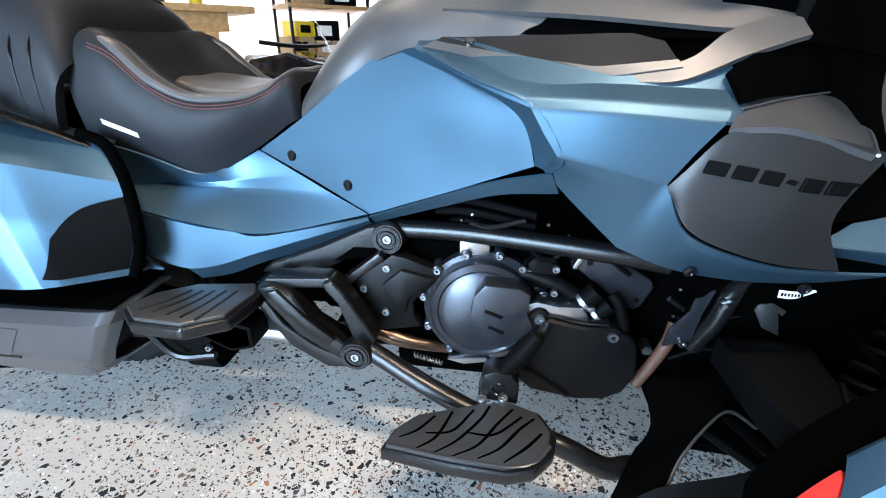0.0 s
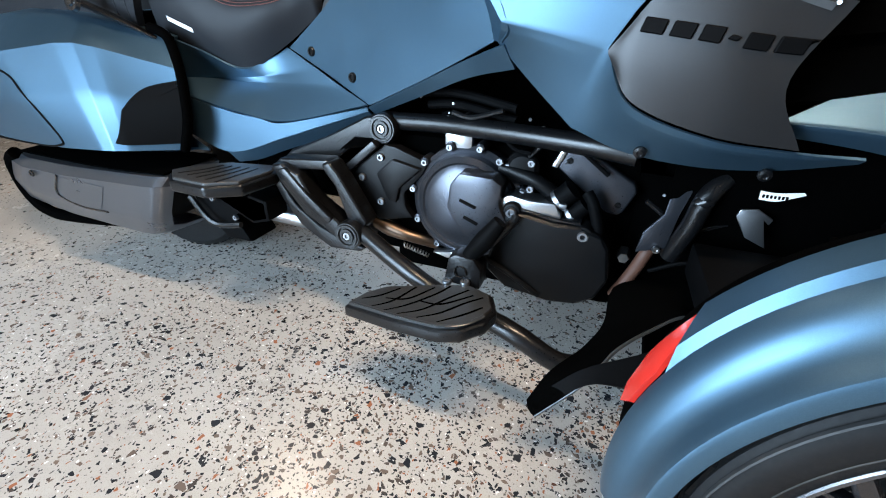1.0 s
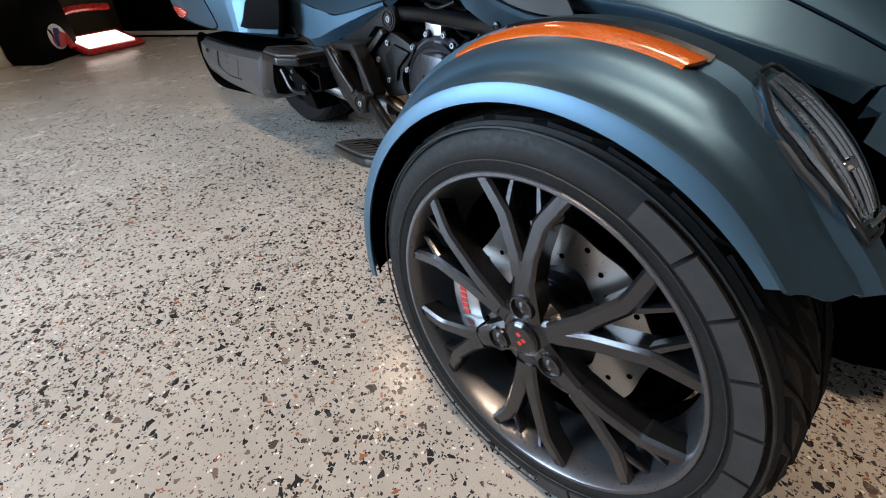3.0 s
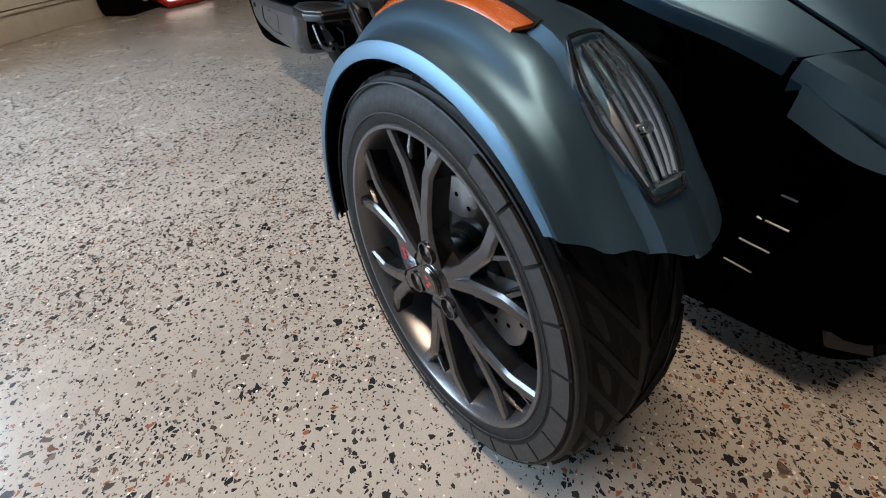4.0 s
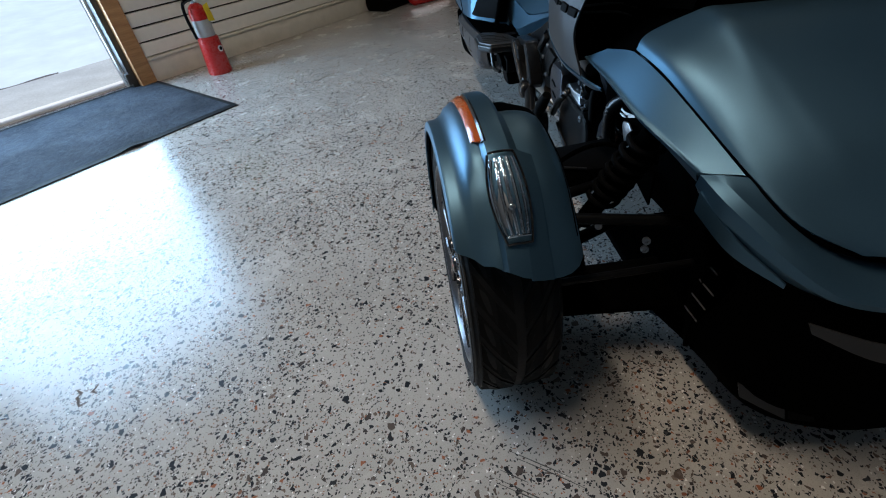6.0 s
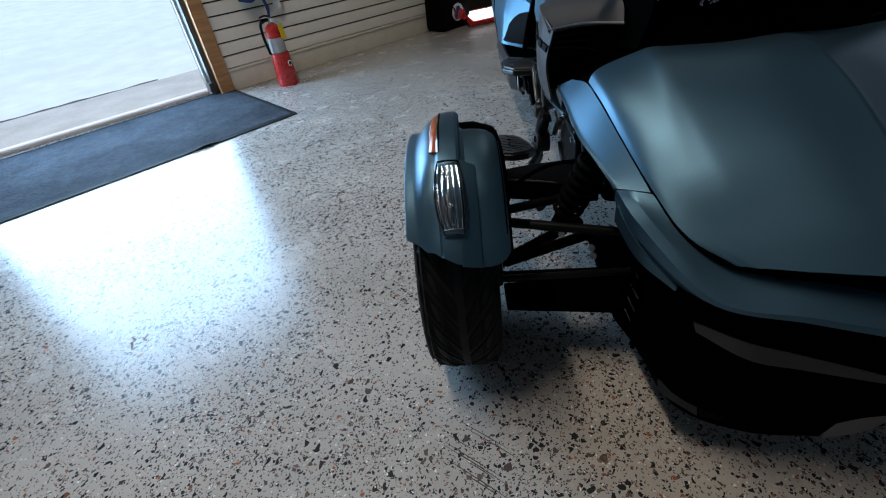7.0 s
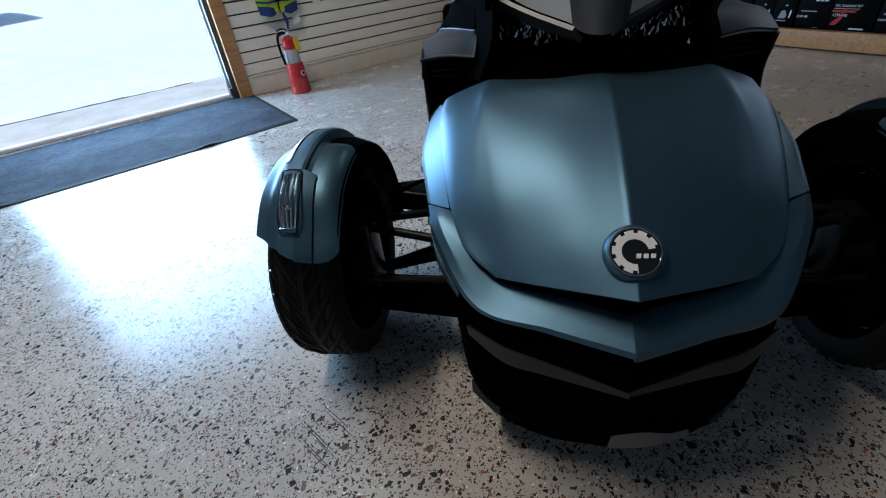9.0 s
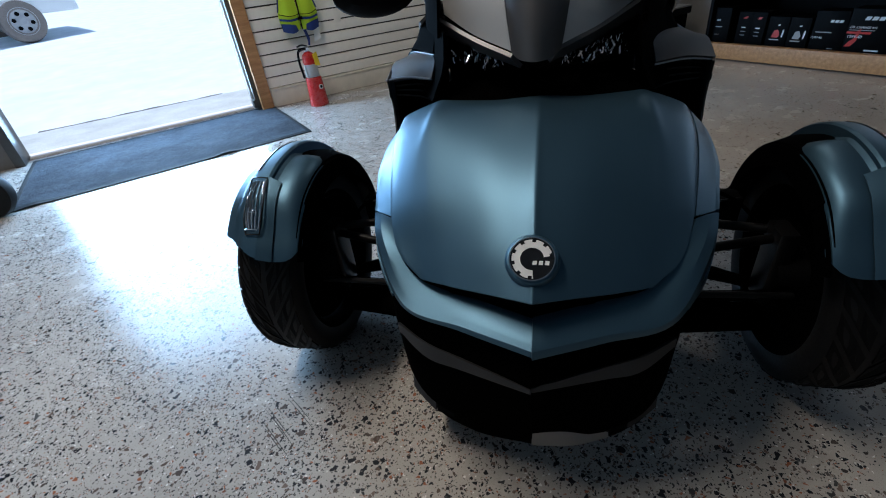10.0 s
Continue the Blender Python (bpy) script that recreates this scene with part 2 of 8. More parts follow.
FIRE_RED = surface("fire_red_enamel", (0.48, 0.022, 0.018), 0.28, vary=0.1, coat=0.4)
GREY_LABEL = surface("grey_label_foil", (0.42, 0.42, 0.42), 0.4, vary=0.2, grain=90)
YELLOW = surface("yellow_plastic_tag", (0.85, 0.62, 0.02), 0.5)
HIVIS = surface("lime_vest_fabric", (0.55, 0.75, 0.02), 0.85, grain=300, bump=0.4)
NAVY = surface("navy_vest_fabric", (0.02, 0.045, 0.19), 0.85, grain=300, bump=0.4)
PAPER = surface("white_paper_tag", (0.8, 0.8, 0.78), 0.7, vary=0.04)
KIT_BLACK = surface("black_printed_card", (0.002, 0.002, 0.0023), 0.5, vary=0.2, spec=0.06)
CARD = surface("brown_cardboard", (0.42, 0.28, 0.15), 0.75, vary=0.12, grain=30)
# Bluish tint puts skylight into the concrete's colour.
YARD = surface("skylit_blue_concrete", (0.69, 0.79, 0.87), 0.85, vary=0.15, grain=4)
PATCH = surface("weathered_dark_concrete", (0.10, 0.098, 0.10), 0.9, vary=0.3, grain=30)
# Greyer than the yard: the building's shade, put into the apron's colour.
APRON = surface("rough_shade_grey_concrete", (0.52, 0.55, 0.56), 0.9, vary=0.35, grain=70, bump=0.4, dist=0.004)
GALV = surface("galvanised_door_track", (0.09, 0.085, 0.08), 0.5, 0.5)
# Emission added to the door panels for a bright white background.
DOOR_GLOW = glowing("glowing_white_door_panel", (0.95, 0.97, 1.0), 0.9)
PANEL_GLOW = glowing("lit_white_panel", (1.0, 0.98, 0.95), 2.2)
TUBE_GLOW = glowing("lit_ceiling_diffuser", (1.0, 0.94, 0.86), 6.0)

# ---- mesh helpers ----
from mathutils.bvhtree import BVHTree


def part(name, bm, material, parent=None, label="", sharp=32, smooth=True):
    """Links a bmesh as one mesh object under a thing or under a part."""
    bmesh.ops.recalc_face_normals(bm, faces=bm.faces)
    for f in bm.faces:
        f.smooth = smooth
    lim = radians(sharp)
    for e in bm.edges:
        if len(e.link_faces) == 2 and e.calc_face_angle(0.0) > lim:
            e.smooth = False
    me = bpy.data.meshes.new(name)
    bm.to_mesh(me)
    bm.free()
    me.materials.append(material)
    ob = new(name, me)
    ob.parent = parent
    if label:
        ob["label"] = label
    return ob


def thing(name, m, label, category, group="", kind=""):
    """An Empty at the base of a thing, which parents its parts."""
    ob = new(name)
    ob.empty_display_size = 0.1
    ob.matrix_world = m
    return tagged(ob, label, category, group, kind)


def spline(pts, n):
    """n points along a Catmull-Rom curve through pts."""
    pts = [Vector(p) for p in pts]
    if len(pts) == 2:
        return [pts[0].lerp(pts[1], k / (n - 1)) for k in range(n)]
    full = [2 * pts[0] - pts[1], *pts, 2 * pts[-1] - pts[-2]]
    out = []
    for k in range(n):
        s = k / (n - 1) * (len(pts) - 1)
        i = min(int(s), len(pts) - 2)
        u = s - i
        a, b, c, d = full[i : i + 4]
        out.append(0.5 * (2 * b + (c - a) * u + (2 * a - 5 * b + 4 * c - d) * u * u + (3 * b - a - 3 * c + d) * u**3))
    return out


def straight(pts, n):
    """n points along the straight pieces between pts."""
    pts = [Vector(p) for p in pts]
    out = []
    for k in range(n):
        s = k / (n - 1) * (len(pts) - 1)
        i = min(int(s), len(pts) - 2)
        out.append(pts[i].lerp(pts[i + 1], s - i))
    return out


def sheet(rows, nu=16, nv=12, thick=0.004, bm=None, close=True, run=spline, cross=spline):
    """A smooth panel through rows of control points, with thickness away from its outer side."""
    bm = bm or bmesh.new()
    cols = [cross(r, nv) for r in rows]
    grid = list(zip(*[run([c[j] for c in cols], nu) for j in range(nv)]))
    front = [[bm.verts.new(p) for p in line] for line in grid]
    faces = [bm.faces.new((front[i][j], front[i + 1][j], front[i + 1][j + 1], front[i][j + 1])) for i in range(nu - 1) for j in range(nv - 1)]
    if close:
        bm.normal_update()
        back = [[bm.verts.new(v.co - v.normal * thick) for v in line] for line in front]
        for i in range(nu - 1):
            for j in range(nv - 1):
                bm.faces.new((back[i][j], back[i][j + 1], back[i + 1][j + 1], back[i + 1][j]))
        for i in range(nu - 1):
            for j in (0, nv - 1):
                bm.faces.new((front[i][j], front[i + 1][j], back[i + 1][j], back[i][j]))
        for j in range(nv - 1):
            for i in (0, nu - 1):
                bm.faces.new((front[i][j], front[i][j + 1], back[i][j + 1], back[i][j]))
    return bm


def side(rows, s):
    """Rows of (x, outward, z) on the vehicle's right (s = -1) or left (s = 1)."""
    return [[(x, s * w, z) for x, w, z in r] for r in rows]


def bevelled(bm, width, segments=2, angle=25):
    bmesh.ops.recalc_face_normals(bm, faces=bm.faces)
    edges = [e for e in bm.edges if len(e.link_faces) == 2 and e.calc_face_angle(0.0) > radians(angle)]
    if width > 0 and edges:
        bmesh.ops.bevel(bm, geom=edges, offset=width, segments=segments, affect="EDGES", profile=0.6, clamp_overlap=True)
    return bm


def box(x0, x1, y0, y1, z0, z1, bev=0.004, seg=2, bm=None):
    own = bm is None
    b = bmesh.new()
    vs = [b.verts.new((x, y, z)) for x in (x0, x1) for y in (y0, y1) for z in (z0, z1)]
    for q in ((0, 1, 3, 2), (4, 6, 7, 5), (0, 4, 5, 1), (2, 3, 7, 6), (0, 2, 6, 4), (1, 5, 7, 3)):
        b.faces.new([vs[k] for k in q])
    bevelled(b, bev, seg)
    if own:
        return b
    join(bm, b)
    return bm


def join(bm, other):
    me = bpy.data.meshes.new("tmp")
    other.to_mesh(me)
    other.free()
    bm.from_mesh(me)
    bpy.data.meshes.remove(me)


def prism(outline, lo, hi, bev=0.004, axis="y", seg=2):
    """An outline of pairs, extruded along an axis from lo to hi, with rounded edges."""
    b = bmesh.new()

    def at(p, d):
        return {"y": (p[0], d, p[1]), "z": (p[0], p[1], d), "x": (d, p[0], p[1])}[axis]

    one, two = [b.verts.new(at(p, lo)) for p in outline], [b.verts.new(at(p, hi)) for p in outline]
    b.faces.new(one)
    b.faces.new(two[::-1])
    n = len(outline)
    for k in range(n):
        b.faces.new((one[k], two[k], two[(k + 1) % n], one[(k + 1) % n]))
    return bevelled(b, bev, seg)


def tube(pts, r, n=14, steps=24, bm=None, flat=1.0):
    """A pipe along a smooth path; r is one radius or a radius for each control point."""
    bm = bm or bmesh.new()
    path = spline(pts, steps) if len(pts) > 2 else spline(pts, 2)
    radii = r if isinstance(r, (list, tuple)) else [r, r]
    up = Vector((0.13, 0.21, 0.97))
    rings = []
    for k, p in enumerate(path):
        d = (path[min(k + 1, len(path) - 1)] - path[max(k - 1, 0)]).normalized()
        a = d.cross(up).normalized()
        b = a.cross(d)
        s = k / (len(path) - 1) * (len(radii) - 1)
        i = min(int(s), len(radii) - 2)
        rr = radii[i] + (radii[i + 1] - radii[i]) * (s - i)
        rings.append([bm.verts.new(p + rr * (math.cos(2 * math.pi * q / n) * a + flat * math.sin(2 * math.pi * q / n) * b)) for q in range(n)])
    for x, y in zip(rings, rings[1:]):
        for q in range(n):
            bm.faces.new((x[q], x[(q + 1) % n], y[(q + 1) % n], y[q]))
    bm.faces.new(rings[0][::-1])
    bm.faces.new(rings[-1])
    return bm


def lathe(profile, centre, axis, n=40, bm=None, whole=False):
    """Profile of (radius, height along axis), turned about the axis through centre. whole: the profile closes on itself."""
    bm = bm or bmesh.new()
    q = Vector((0, 0, 1)).rotation_difference(Vector(axis).normalized())
    c = Vector(centre)
    rings = []
    for r, h in profile:
        if r < 1e-6:
            rings.append([bm.verts.new(c + q @ Vector((0, 0, h)))])
        else:
            rings.append([bm.verts.new(c + q @ Vector((r * math.cos(2 * math.pi * k / n), r * math.sin(2 * math.pi * k / n), h))) for k in range(n)])
    pairs = list(zip(rings, rings[1:])) + ([(rings[-1], rings[0])] if whole else [])
    for a, b in pairs:
        for k in range(n):
            if len(a) == 1 and len(b) == 1:
                continue
            if len(a) == 1:
                bm.faces.new((a[0], b[(k + 1) % n], b[k]))
            elif len(b) == 1:
                bm.faces.new((a[k], a[(k + 1) % n], b[0]))
            else:
                bm.faces.new((a[k], a[(k + 1) % n], b[(k + 1) % n], b[k]))
    return bm


def disc_bolt(centre, axis, r, h=0.004):
    """A round bolt head with a hexagon socket."""
    bm = lathe([(0, h * 0.35), (r * 0.42, h * 0.35), (r * 0.46, h), (r * 0.85, h), (r, h * 0.6), (r, 0)], centre, axis, 14)
    return bm


def moved(bm, m):
    bmesh.ops.transform(bm, matrix=m, verts=bm.verts)
    return bm


def solid(bm, thick):
    """Gives an open surface its thickness."""
    bmesh.ops.remove_doubles(bm, verts=bm.verts, dist=0.0003)
    bmesh.ops.recalc_face_normals(bm, faces=bm.faces)
    bmesh.ops.solidify(bm, geom=bm.faces[:], thickness=thick)
    return bm


def skin(*obs):
    """The joined surface of some parts, onto which small pieces are laid."""
    vs, fs = [], []
    for ob in obs:
        b = len(vs)
        vs += [v.co.copy() for v in ob.data.vertices]
        fs += [[b + k for k in p.vertices] for p in ob.data.polygons]
    return BVHTree.FromPolygons(vs, fs)


def lay(tree, p, way, lift=0.0):
    """The place where a line from p along way first meets a surface, lifted off it, and the surface's normal there."""
    hit, n, _, _ = tree.ray_cast(Vector(p), Vector(way).normalized())
    if hit is None:
        hit, n, _, _ = tree.find_nearest(Vector(p) + Vector(way).normalized() * 0.8)
    if n.dot(Vector(way)) > 0:
        n = -n
    return hit + n * lift, n


def laid_sheet(tree, rows, s, nu, nv, lift, thick):
    """A thin piece laid on a side surface: rows of (x, z) outline points, seen from outside."""
    cols = [spline([(x, 0, z) for x, z in r], nv) for r in rows]
    grid = list(zip(*[spline([c[j] for c in cols], nu) for j in range(nv)]))
    bm = bmesh.new()
    top = [[bm.verts.new(lay(tree, (p.x, s * 1.2, p.z), (0, -s, 0), lift)[0]) for p in line] for line in grid]
    low = [[bm.verts.new(lay(tree, (p.x, s * 1.2, p.z), (0, -s, 0), lift - thick)[0]) for p in line] for line in grid]
    for g in (top, low):
        for i in range(nu - 1):
            for j in range(nv - 1):
                bm.faces.new((g[i][j], g[i + 1][j], g[i + 1][j + 1], g[i][j + 1]))
    rim = [(i, 0) for i in range(nu)] + [(nu - 1, j) for j in range(1, nv)] + [(i, nv - 1) for i in range(nu - 2, -1, -1)] + [(0, j) for j in range(nv - 2, 0, -1)]
    for (a, b), (c, d) in zip(rim, rim[1:] + rim[:1]):
        bm.faces.new((top[a][b], top[c][d], low[c][d], low[a][b]))
    return bm

# ---- the room ----
def room_part(name, bm, material, label="", category="", kind="structure"):
    ob = part(name, bm, material)
    ob.matrix_world = ROOM
    return tagged(ob, label, category, "", kind)


A0, A1, B1 = -4.3, 5.2, 7.6
room_part("floor", box(A0, A1, -0.16, B1, -0.2, 0.0, 0), FLOOR, "polished concrete floor with exposed dark stone chips", "floor")
room_part("ceiling", box(A0, A1, -0.2, B1, CEIL, CEIL + 0.2, 0), CEILING, "dim grey ceiling high above the showroom", "ceiling")
# Dark backing paints the shade inside the slat grooves.
wall_door = room_part("wall_door_side", box(A0, -0.045, -0.2, -0.03, 0, CEIL, 0), GROOVE_SHADE, "wall behind cream slat boards beside the door", "wall")
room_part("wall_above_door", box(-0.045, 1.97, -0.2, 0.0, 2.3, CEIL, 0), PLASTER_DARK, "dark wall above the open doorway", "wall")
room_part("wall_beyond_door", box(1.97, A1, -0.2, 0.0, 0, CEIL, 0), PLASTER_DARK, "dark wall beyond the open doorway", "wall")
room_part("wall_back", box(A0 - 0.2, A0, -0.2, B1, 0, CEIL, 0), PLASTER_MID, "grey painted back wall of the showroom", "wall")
# Wall tones steer bounced light: dark far wall, pale unseen front wall.
room_part("wall_far", box(A0, A1, B1, B1 + 0.2, 0, CEIL, 0), PLASTER_DARK, "plain wall, kept dark to limit bounced light", "wall")
room_part("wall_front", box(A1, A1 + 0.2, -0.2, B1 + 0.2, 0, CEIL, 0), PLASTER, "unseen wall, kept pale to bounce light", "wall")

# slat boards, one by one, on the wall beside the door
base_b = box(-2.62, -0.047, -0.028, 0.012, 0.0, 0.145, 0.004)
room_part("baseboard", base_b, BASEBOARD, "scuffed cream baseboard below the slat wall", "baseboard")
cap = box(-2.62, -0.047, -0.028, 0.022, 0.147, 0.166, 0.006)
room_part("baseboard_cap", cap, BASEBOARD, "rounded moulding on top of the baseboard", "trim")
SLAT_H = 0.0955
slat_mesh = None
z = 0.172
while z < 2.7:
    if slat_mesh is None:
        first = part("slat", box(-2.62, -0.047, -0.028, 0.004, 0.0, SLAT_H - 0.012, 0.003), SLAT, wall_door)
        slat_mesh, slat = first.data, first
    else:
        slat = new("slat", slat_mesh)
        slat.parent = wall_door
    slat.location = (0, 0, z)
    z += SLAT_H
wall_door["label"] = "cream slat wall beside the door, grooves darkened as shade"

# door post, dark track and threshold
post = thing("door_frame", ROOM, "orange-stained timber door post with a dark metal track", "door frame", kind="structure")
part("post", box(-0.043, 0.062, -0.21, 0.035, 0.0, 2.3, 0.004), OAK, post)
part("track", box(0.064, 0.10, -0.2, -0.02, 0.0, 2.3, 0.003), GALV, post, "dark metal door track")
part("weather_strip", box(0.102, 0.118, -0.16, -0.10, 0.0, 2.3, 0.002), PAPER, post, "pale weather strip")
part("post", box(1.90, 1.965, -0.21, 0.03, 0.0, 2.3, 0.004), GALV, post, "dark metal post")
part("bracket", box(0.085, 0.125, -0.06, -0.01, 0.03, 0.10, 0.004), GALV, post)
# White base colour stands in for sky reflected in the strip.
room_part("threshold", box(-0.04, 1.97, -0.30, -0.162, -0.02, 0.012, 0.004), PAPER, "threshold strip of the open doorway, white for reflected sky", "threshold")

# entrance mat with a rubber rim and slightly wavy pile
mat_m = ROOM @ pose(0.89, 0.53, 0.0, 0, 0, 1.5)
mat = thing("entrance_mat", mat_m, "dark grey ribbed entrance mat on the concrete by the door", "mat")
bm = bmesh.new()
nx, ny = 60, 34
vs = [[bm.verts.new((-0.93 + 1.86 * i / nx, -0.55 + 1.1 * j / ny, 0.009 + 0.0022 * noise.noise(Vector((i * 0.35, j * 0.35, 0))))) for j in range(ny + 1)] for i in range(nx + 1)]
for i in range(nx):
    for j in range(ny):
        bm.faces.new((vs[i][j], vs[i + 1][j], vs[i + 1][j + 1], vs[i][j + 1]))
part("carpet", bm, MAT, mat)
bm = bmesh.new()
edge = []
for k in range(161):
    s = k / 160
    x = -0.955 + 1.91 * s
    lift = 0.012 * math.exp(-((s - 0.33) / 0.035) ** 2) + 0.008 * math.exp(-((s - 0.93) / 0.03) ** 2)
    edge.append((x, lift))
for y0, y1 in ((0.54, 0.575), (-0.575, -0.54)):
    lines = []
    for x, lift in edge:
        k = lift if y0 > 0 else 0.0
        lines.append([bm.verts.new((x, y0, 0.001 + k)), bm.verts.new((x, y0, 0.011 + k)), bm.verts.new((x, y1, 0.006 + k)), bm.verts.new((x, y1, 0.001 + k))])
    for p, q in zip(lines, lines[1:]):
        for c in range(4):
            bm.faces.new((p[c], q[c], q[(c + 1) % 4], p[(c + 1) % 4]))
part("rim", bm, MAT_EDGE, mat, "black rubber rim")
part("rim", box(-0.955, -0.925, -0.545, 0.545, 0.001, 0.01, 0.003), MAT_EDGE, mat)
part("rim", box(0.925, 0.955, -0.545, 0.545, 0.001, 0.01, 0.003), MAT_EDGE, mat)

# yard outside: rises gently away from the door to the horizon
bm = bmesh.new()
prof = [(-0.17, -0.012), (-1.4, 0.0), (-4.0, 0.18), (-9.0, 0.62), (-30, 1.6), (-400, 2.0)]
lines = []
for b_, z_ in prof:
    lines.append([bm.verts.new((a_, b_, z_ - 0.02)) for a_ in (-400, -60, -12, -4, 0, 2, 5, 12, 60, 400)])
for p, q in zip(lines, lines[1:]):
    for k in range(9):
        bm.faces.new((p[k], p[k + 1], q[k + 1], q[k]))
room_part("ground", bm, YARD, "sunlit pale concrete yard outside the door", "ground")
bm = bmesh.new()
rails = []
for k in range(41):
    a_ = 0.25 + 1.75 * k / 40
    half_ = 0.06 + 0.06 * noise.noise(Vector((k * 0.21, 3.1, 0)))
    mid_ = -1.25 + 0.03 * noise.noise(Vector((k * 0.13, 7.7, 0)))
    rails.append([bm.verts.new((a_, mid_ + q * max(0.015, half_), h)) for q, h in ((-1, -0.03), (-1, -0.006), (1, -0.006), (1, -0.03))])
for p_, q_ in zip(rails, rails[1:]):
    for c_ in range(3):
        bm.faces.new((p_[c_], q_[c_], q_[c_ + 1], p_[c_ + 1]))
room_part("patch", bm, PATCH, "ragged grey-brown repair patch across the pale yard", "patch")
room_part("pavement", box(-0.6, 3.2, -1.20, -0.305, -0.05, 0.004, 0.004), APRON, "rough concrete apron outside the doorway, greyed as shade", "pavement")

# ceiling lights, as the reflections on the floor show them
for lx, ly, lz, turn, watts, long, wide in LAMPS:
    lamp = thing("ceiling_light", Matrix.Translation((lx, ly, lz)) @ pose(0, 0, 0, 0, 0, turn), "white ceiling batten light with a glowing diffuser", "ceiling light", "ceiling lights")
    part("housing", box(-long * 0.55, long * 0.55, -wide * 0.6, wide * 0.6, -0.07, -0.002, 0.008), PAPER, lamp)
    part("diffuser", box(-long * 0.52, long * 0.52, -wide * 0.52, wide * 0.52, -0.10, -0.072, 0.01), TUBE_GLOW, lamp, "glowing diffuser")
    if lz < CEIL:
        for x in (-long * 0.4, long * 0.4):
            part("hanger_rod", tube([(x, 0, -0.003), (x, 0, CEIL - lz)], 0.004, 6), STEEL, lamp)

# scuffs, cracks and a flake on the floor
def floor_mark(name, lines, width, material, label, category):
    ob = thing(name, Matrix(), label, category, kind="structure")
    for line in lines:
        pts = [Vector((x, y, 0)) for x, y in line]
        bm = bmesh.new()
        rim = []
        for k, p in enumerate(pts):
            d = (pts[min(k + 1, len(pts) - 1)] - pts[max(k - 1, 0)]).normalized()
            q = Vector((-d.y, d.x, 0)) * width * (0.35 if k in (0, len(pts) - 1) else 1.0)
            rim.append([bm.verts.new(p + q), bm.verts.new(p + Vector((0, 0, 0.0008))), bm.verts.new(p - q)])
        for a, b in zip(rim, rim[1:]):
            for k in range(2):
                bm.faces.new((a[k], b[k], b[k + 1], a[k + 1]))
        part("line", bm, material, ob)
    return ob


random.seed(21)
lines = []
for k in range(9):
    x, y = 0.305 + 0.014 * k + random.uniform(-0.008, 0.008), -0.72 + random.uniform(-0.015, 0.05)
    n_ = random.uniform(0.06, 0.17)
    lines.append([(x, y), (x + n_ * 0.33, y + 0.47 * n_ + random.uniform(-0.003, 0.003)), (x + n_ * 0.58, y + 0.81 * n_)])
floor_mark("tyre_scuff", lines, 0.0014, SCUFF, "faint dark tyre scuffs across the polished floor", "scuff")
floor_mark("floor_crack", [[(-0.075, -1.755), (-0.060, -1.735), (-0.048, -1.742), (-0.030, -1.725)], [(-0.082, -1.70), (-0.060, -1.708), (-0.050, -1.690)], [(-0.03, -1.705), (-0.02, -1.722), (-0.035, -1.735)]], 0.0045, EARTH, "short brown cracks in the polished floor", "crack")
floor_mark("floor_flake", [[(0.455, -1.447), (0.468, -1.430), (0.482, -1.424)], [(0.460, -1.425), (0.475, -1.438)]], 0.006, SCUFF, "small dark flake stuck to the floor", "flake")

# sectional door in the back wall: panels that glow by themselves in place of the bright white background, with dark
# seams between them
sect = thing("sectional_door", ROOM, "closed white sectional garage door with an added glow", "garage door", kind="structure")
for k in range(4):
    part("door_panel", box(A0 + 0.002, A0 + 0.03, 3.15, 5.6, 0.01 + 0.55 * k, 0.545 + 0.55 * k, 0.006), DOOR_GLOW, sect, "white panel with an added glow")
    for q in range(3):
        part("panel_bead", box(A0 + 0.031, A0 + 0.038, 3.25 + 0.8 * q, 3.95 + 0.8 * q, 0.12 + 0.55 * k, 0.13 + 0.55 * k, 0.002), PLASTER, sect)
for y in (3.10, 5.61):
    part("door_track", box(A0 + 0.002, A0 + 0.05, y, y + 0.04, 0.0, 2.25, 0.004), GALV, sect)

# ---- the three-wheeled motorcycle: x ahead, y to its left, front axle at x = 0 ----
bike = thing("three_wheel_motorcycle", Matrix(), "satin petrol-blue three-wheeled touring motorcycle parked on concrete", "motorcycle")


def two_sided(fn):
    for s in (-1, 1):
        fn(s)


# -- wheels --
WY, WR = 0.66, 0.279


def tyre_mesh(c, s, r, half, rim_r, n=112):
    """The carcass of a tyre with a rounded shoulder; s points outward."""
    prof = [(rim_r, -half * 0.86), (rim_r + 0.012, -half * 0.95), ((r + rim_r) / 2, -half * 1.0), (r - 0.022, -half * 0.97), (r - 0.008, -half * 0.86), (r - 0.002, -half * 0.6),
            (r, 0), (r - 0.002, half * 0.6), (r - 0.008, half * 0.86), (r - 0.022, half * 0.97), ((r + rim_r) / 2, half * 1.0), (rim_r + 0.012, half * 0.95), (rim_r + 0.006, half * 0.9), (rim_r + 0.006, half * 0.7), (rim_r + 0.006, -half * 0.7)]
    return lathe(prof, c, (0, s, 0), n, whole=True)


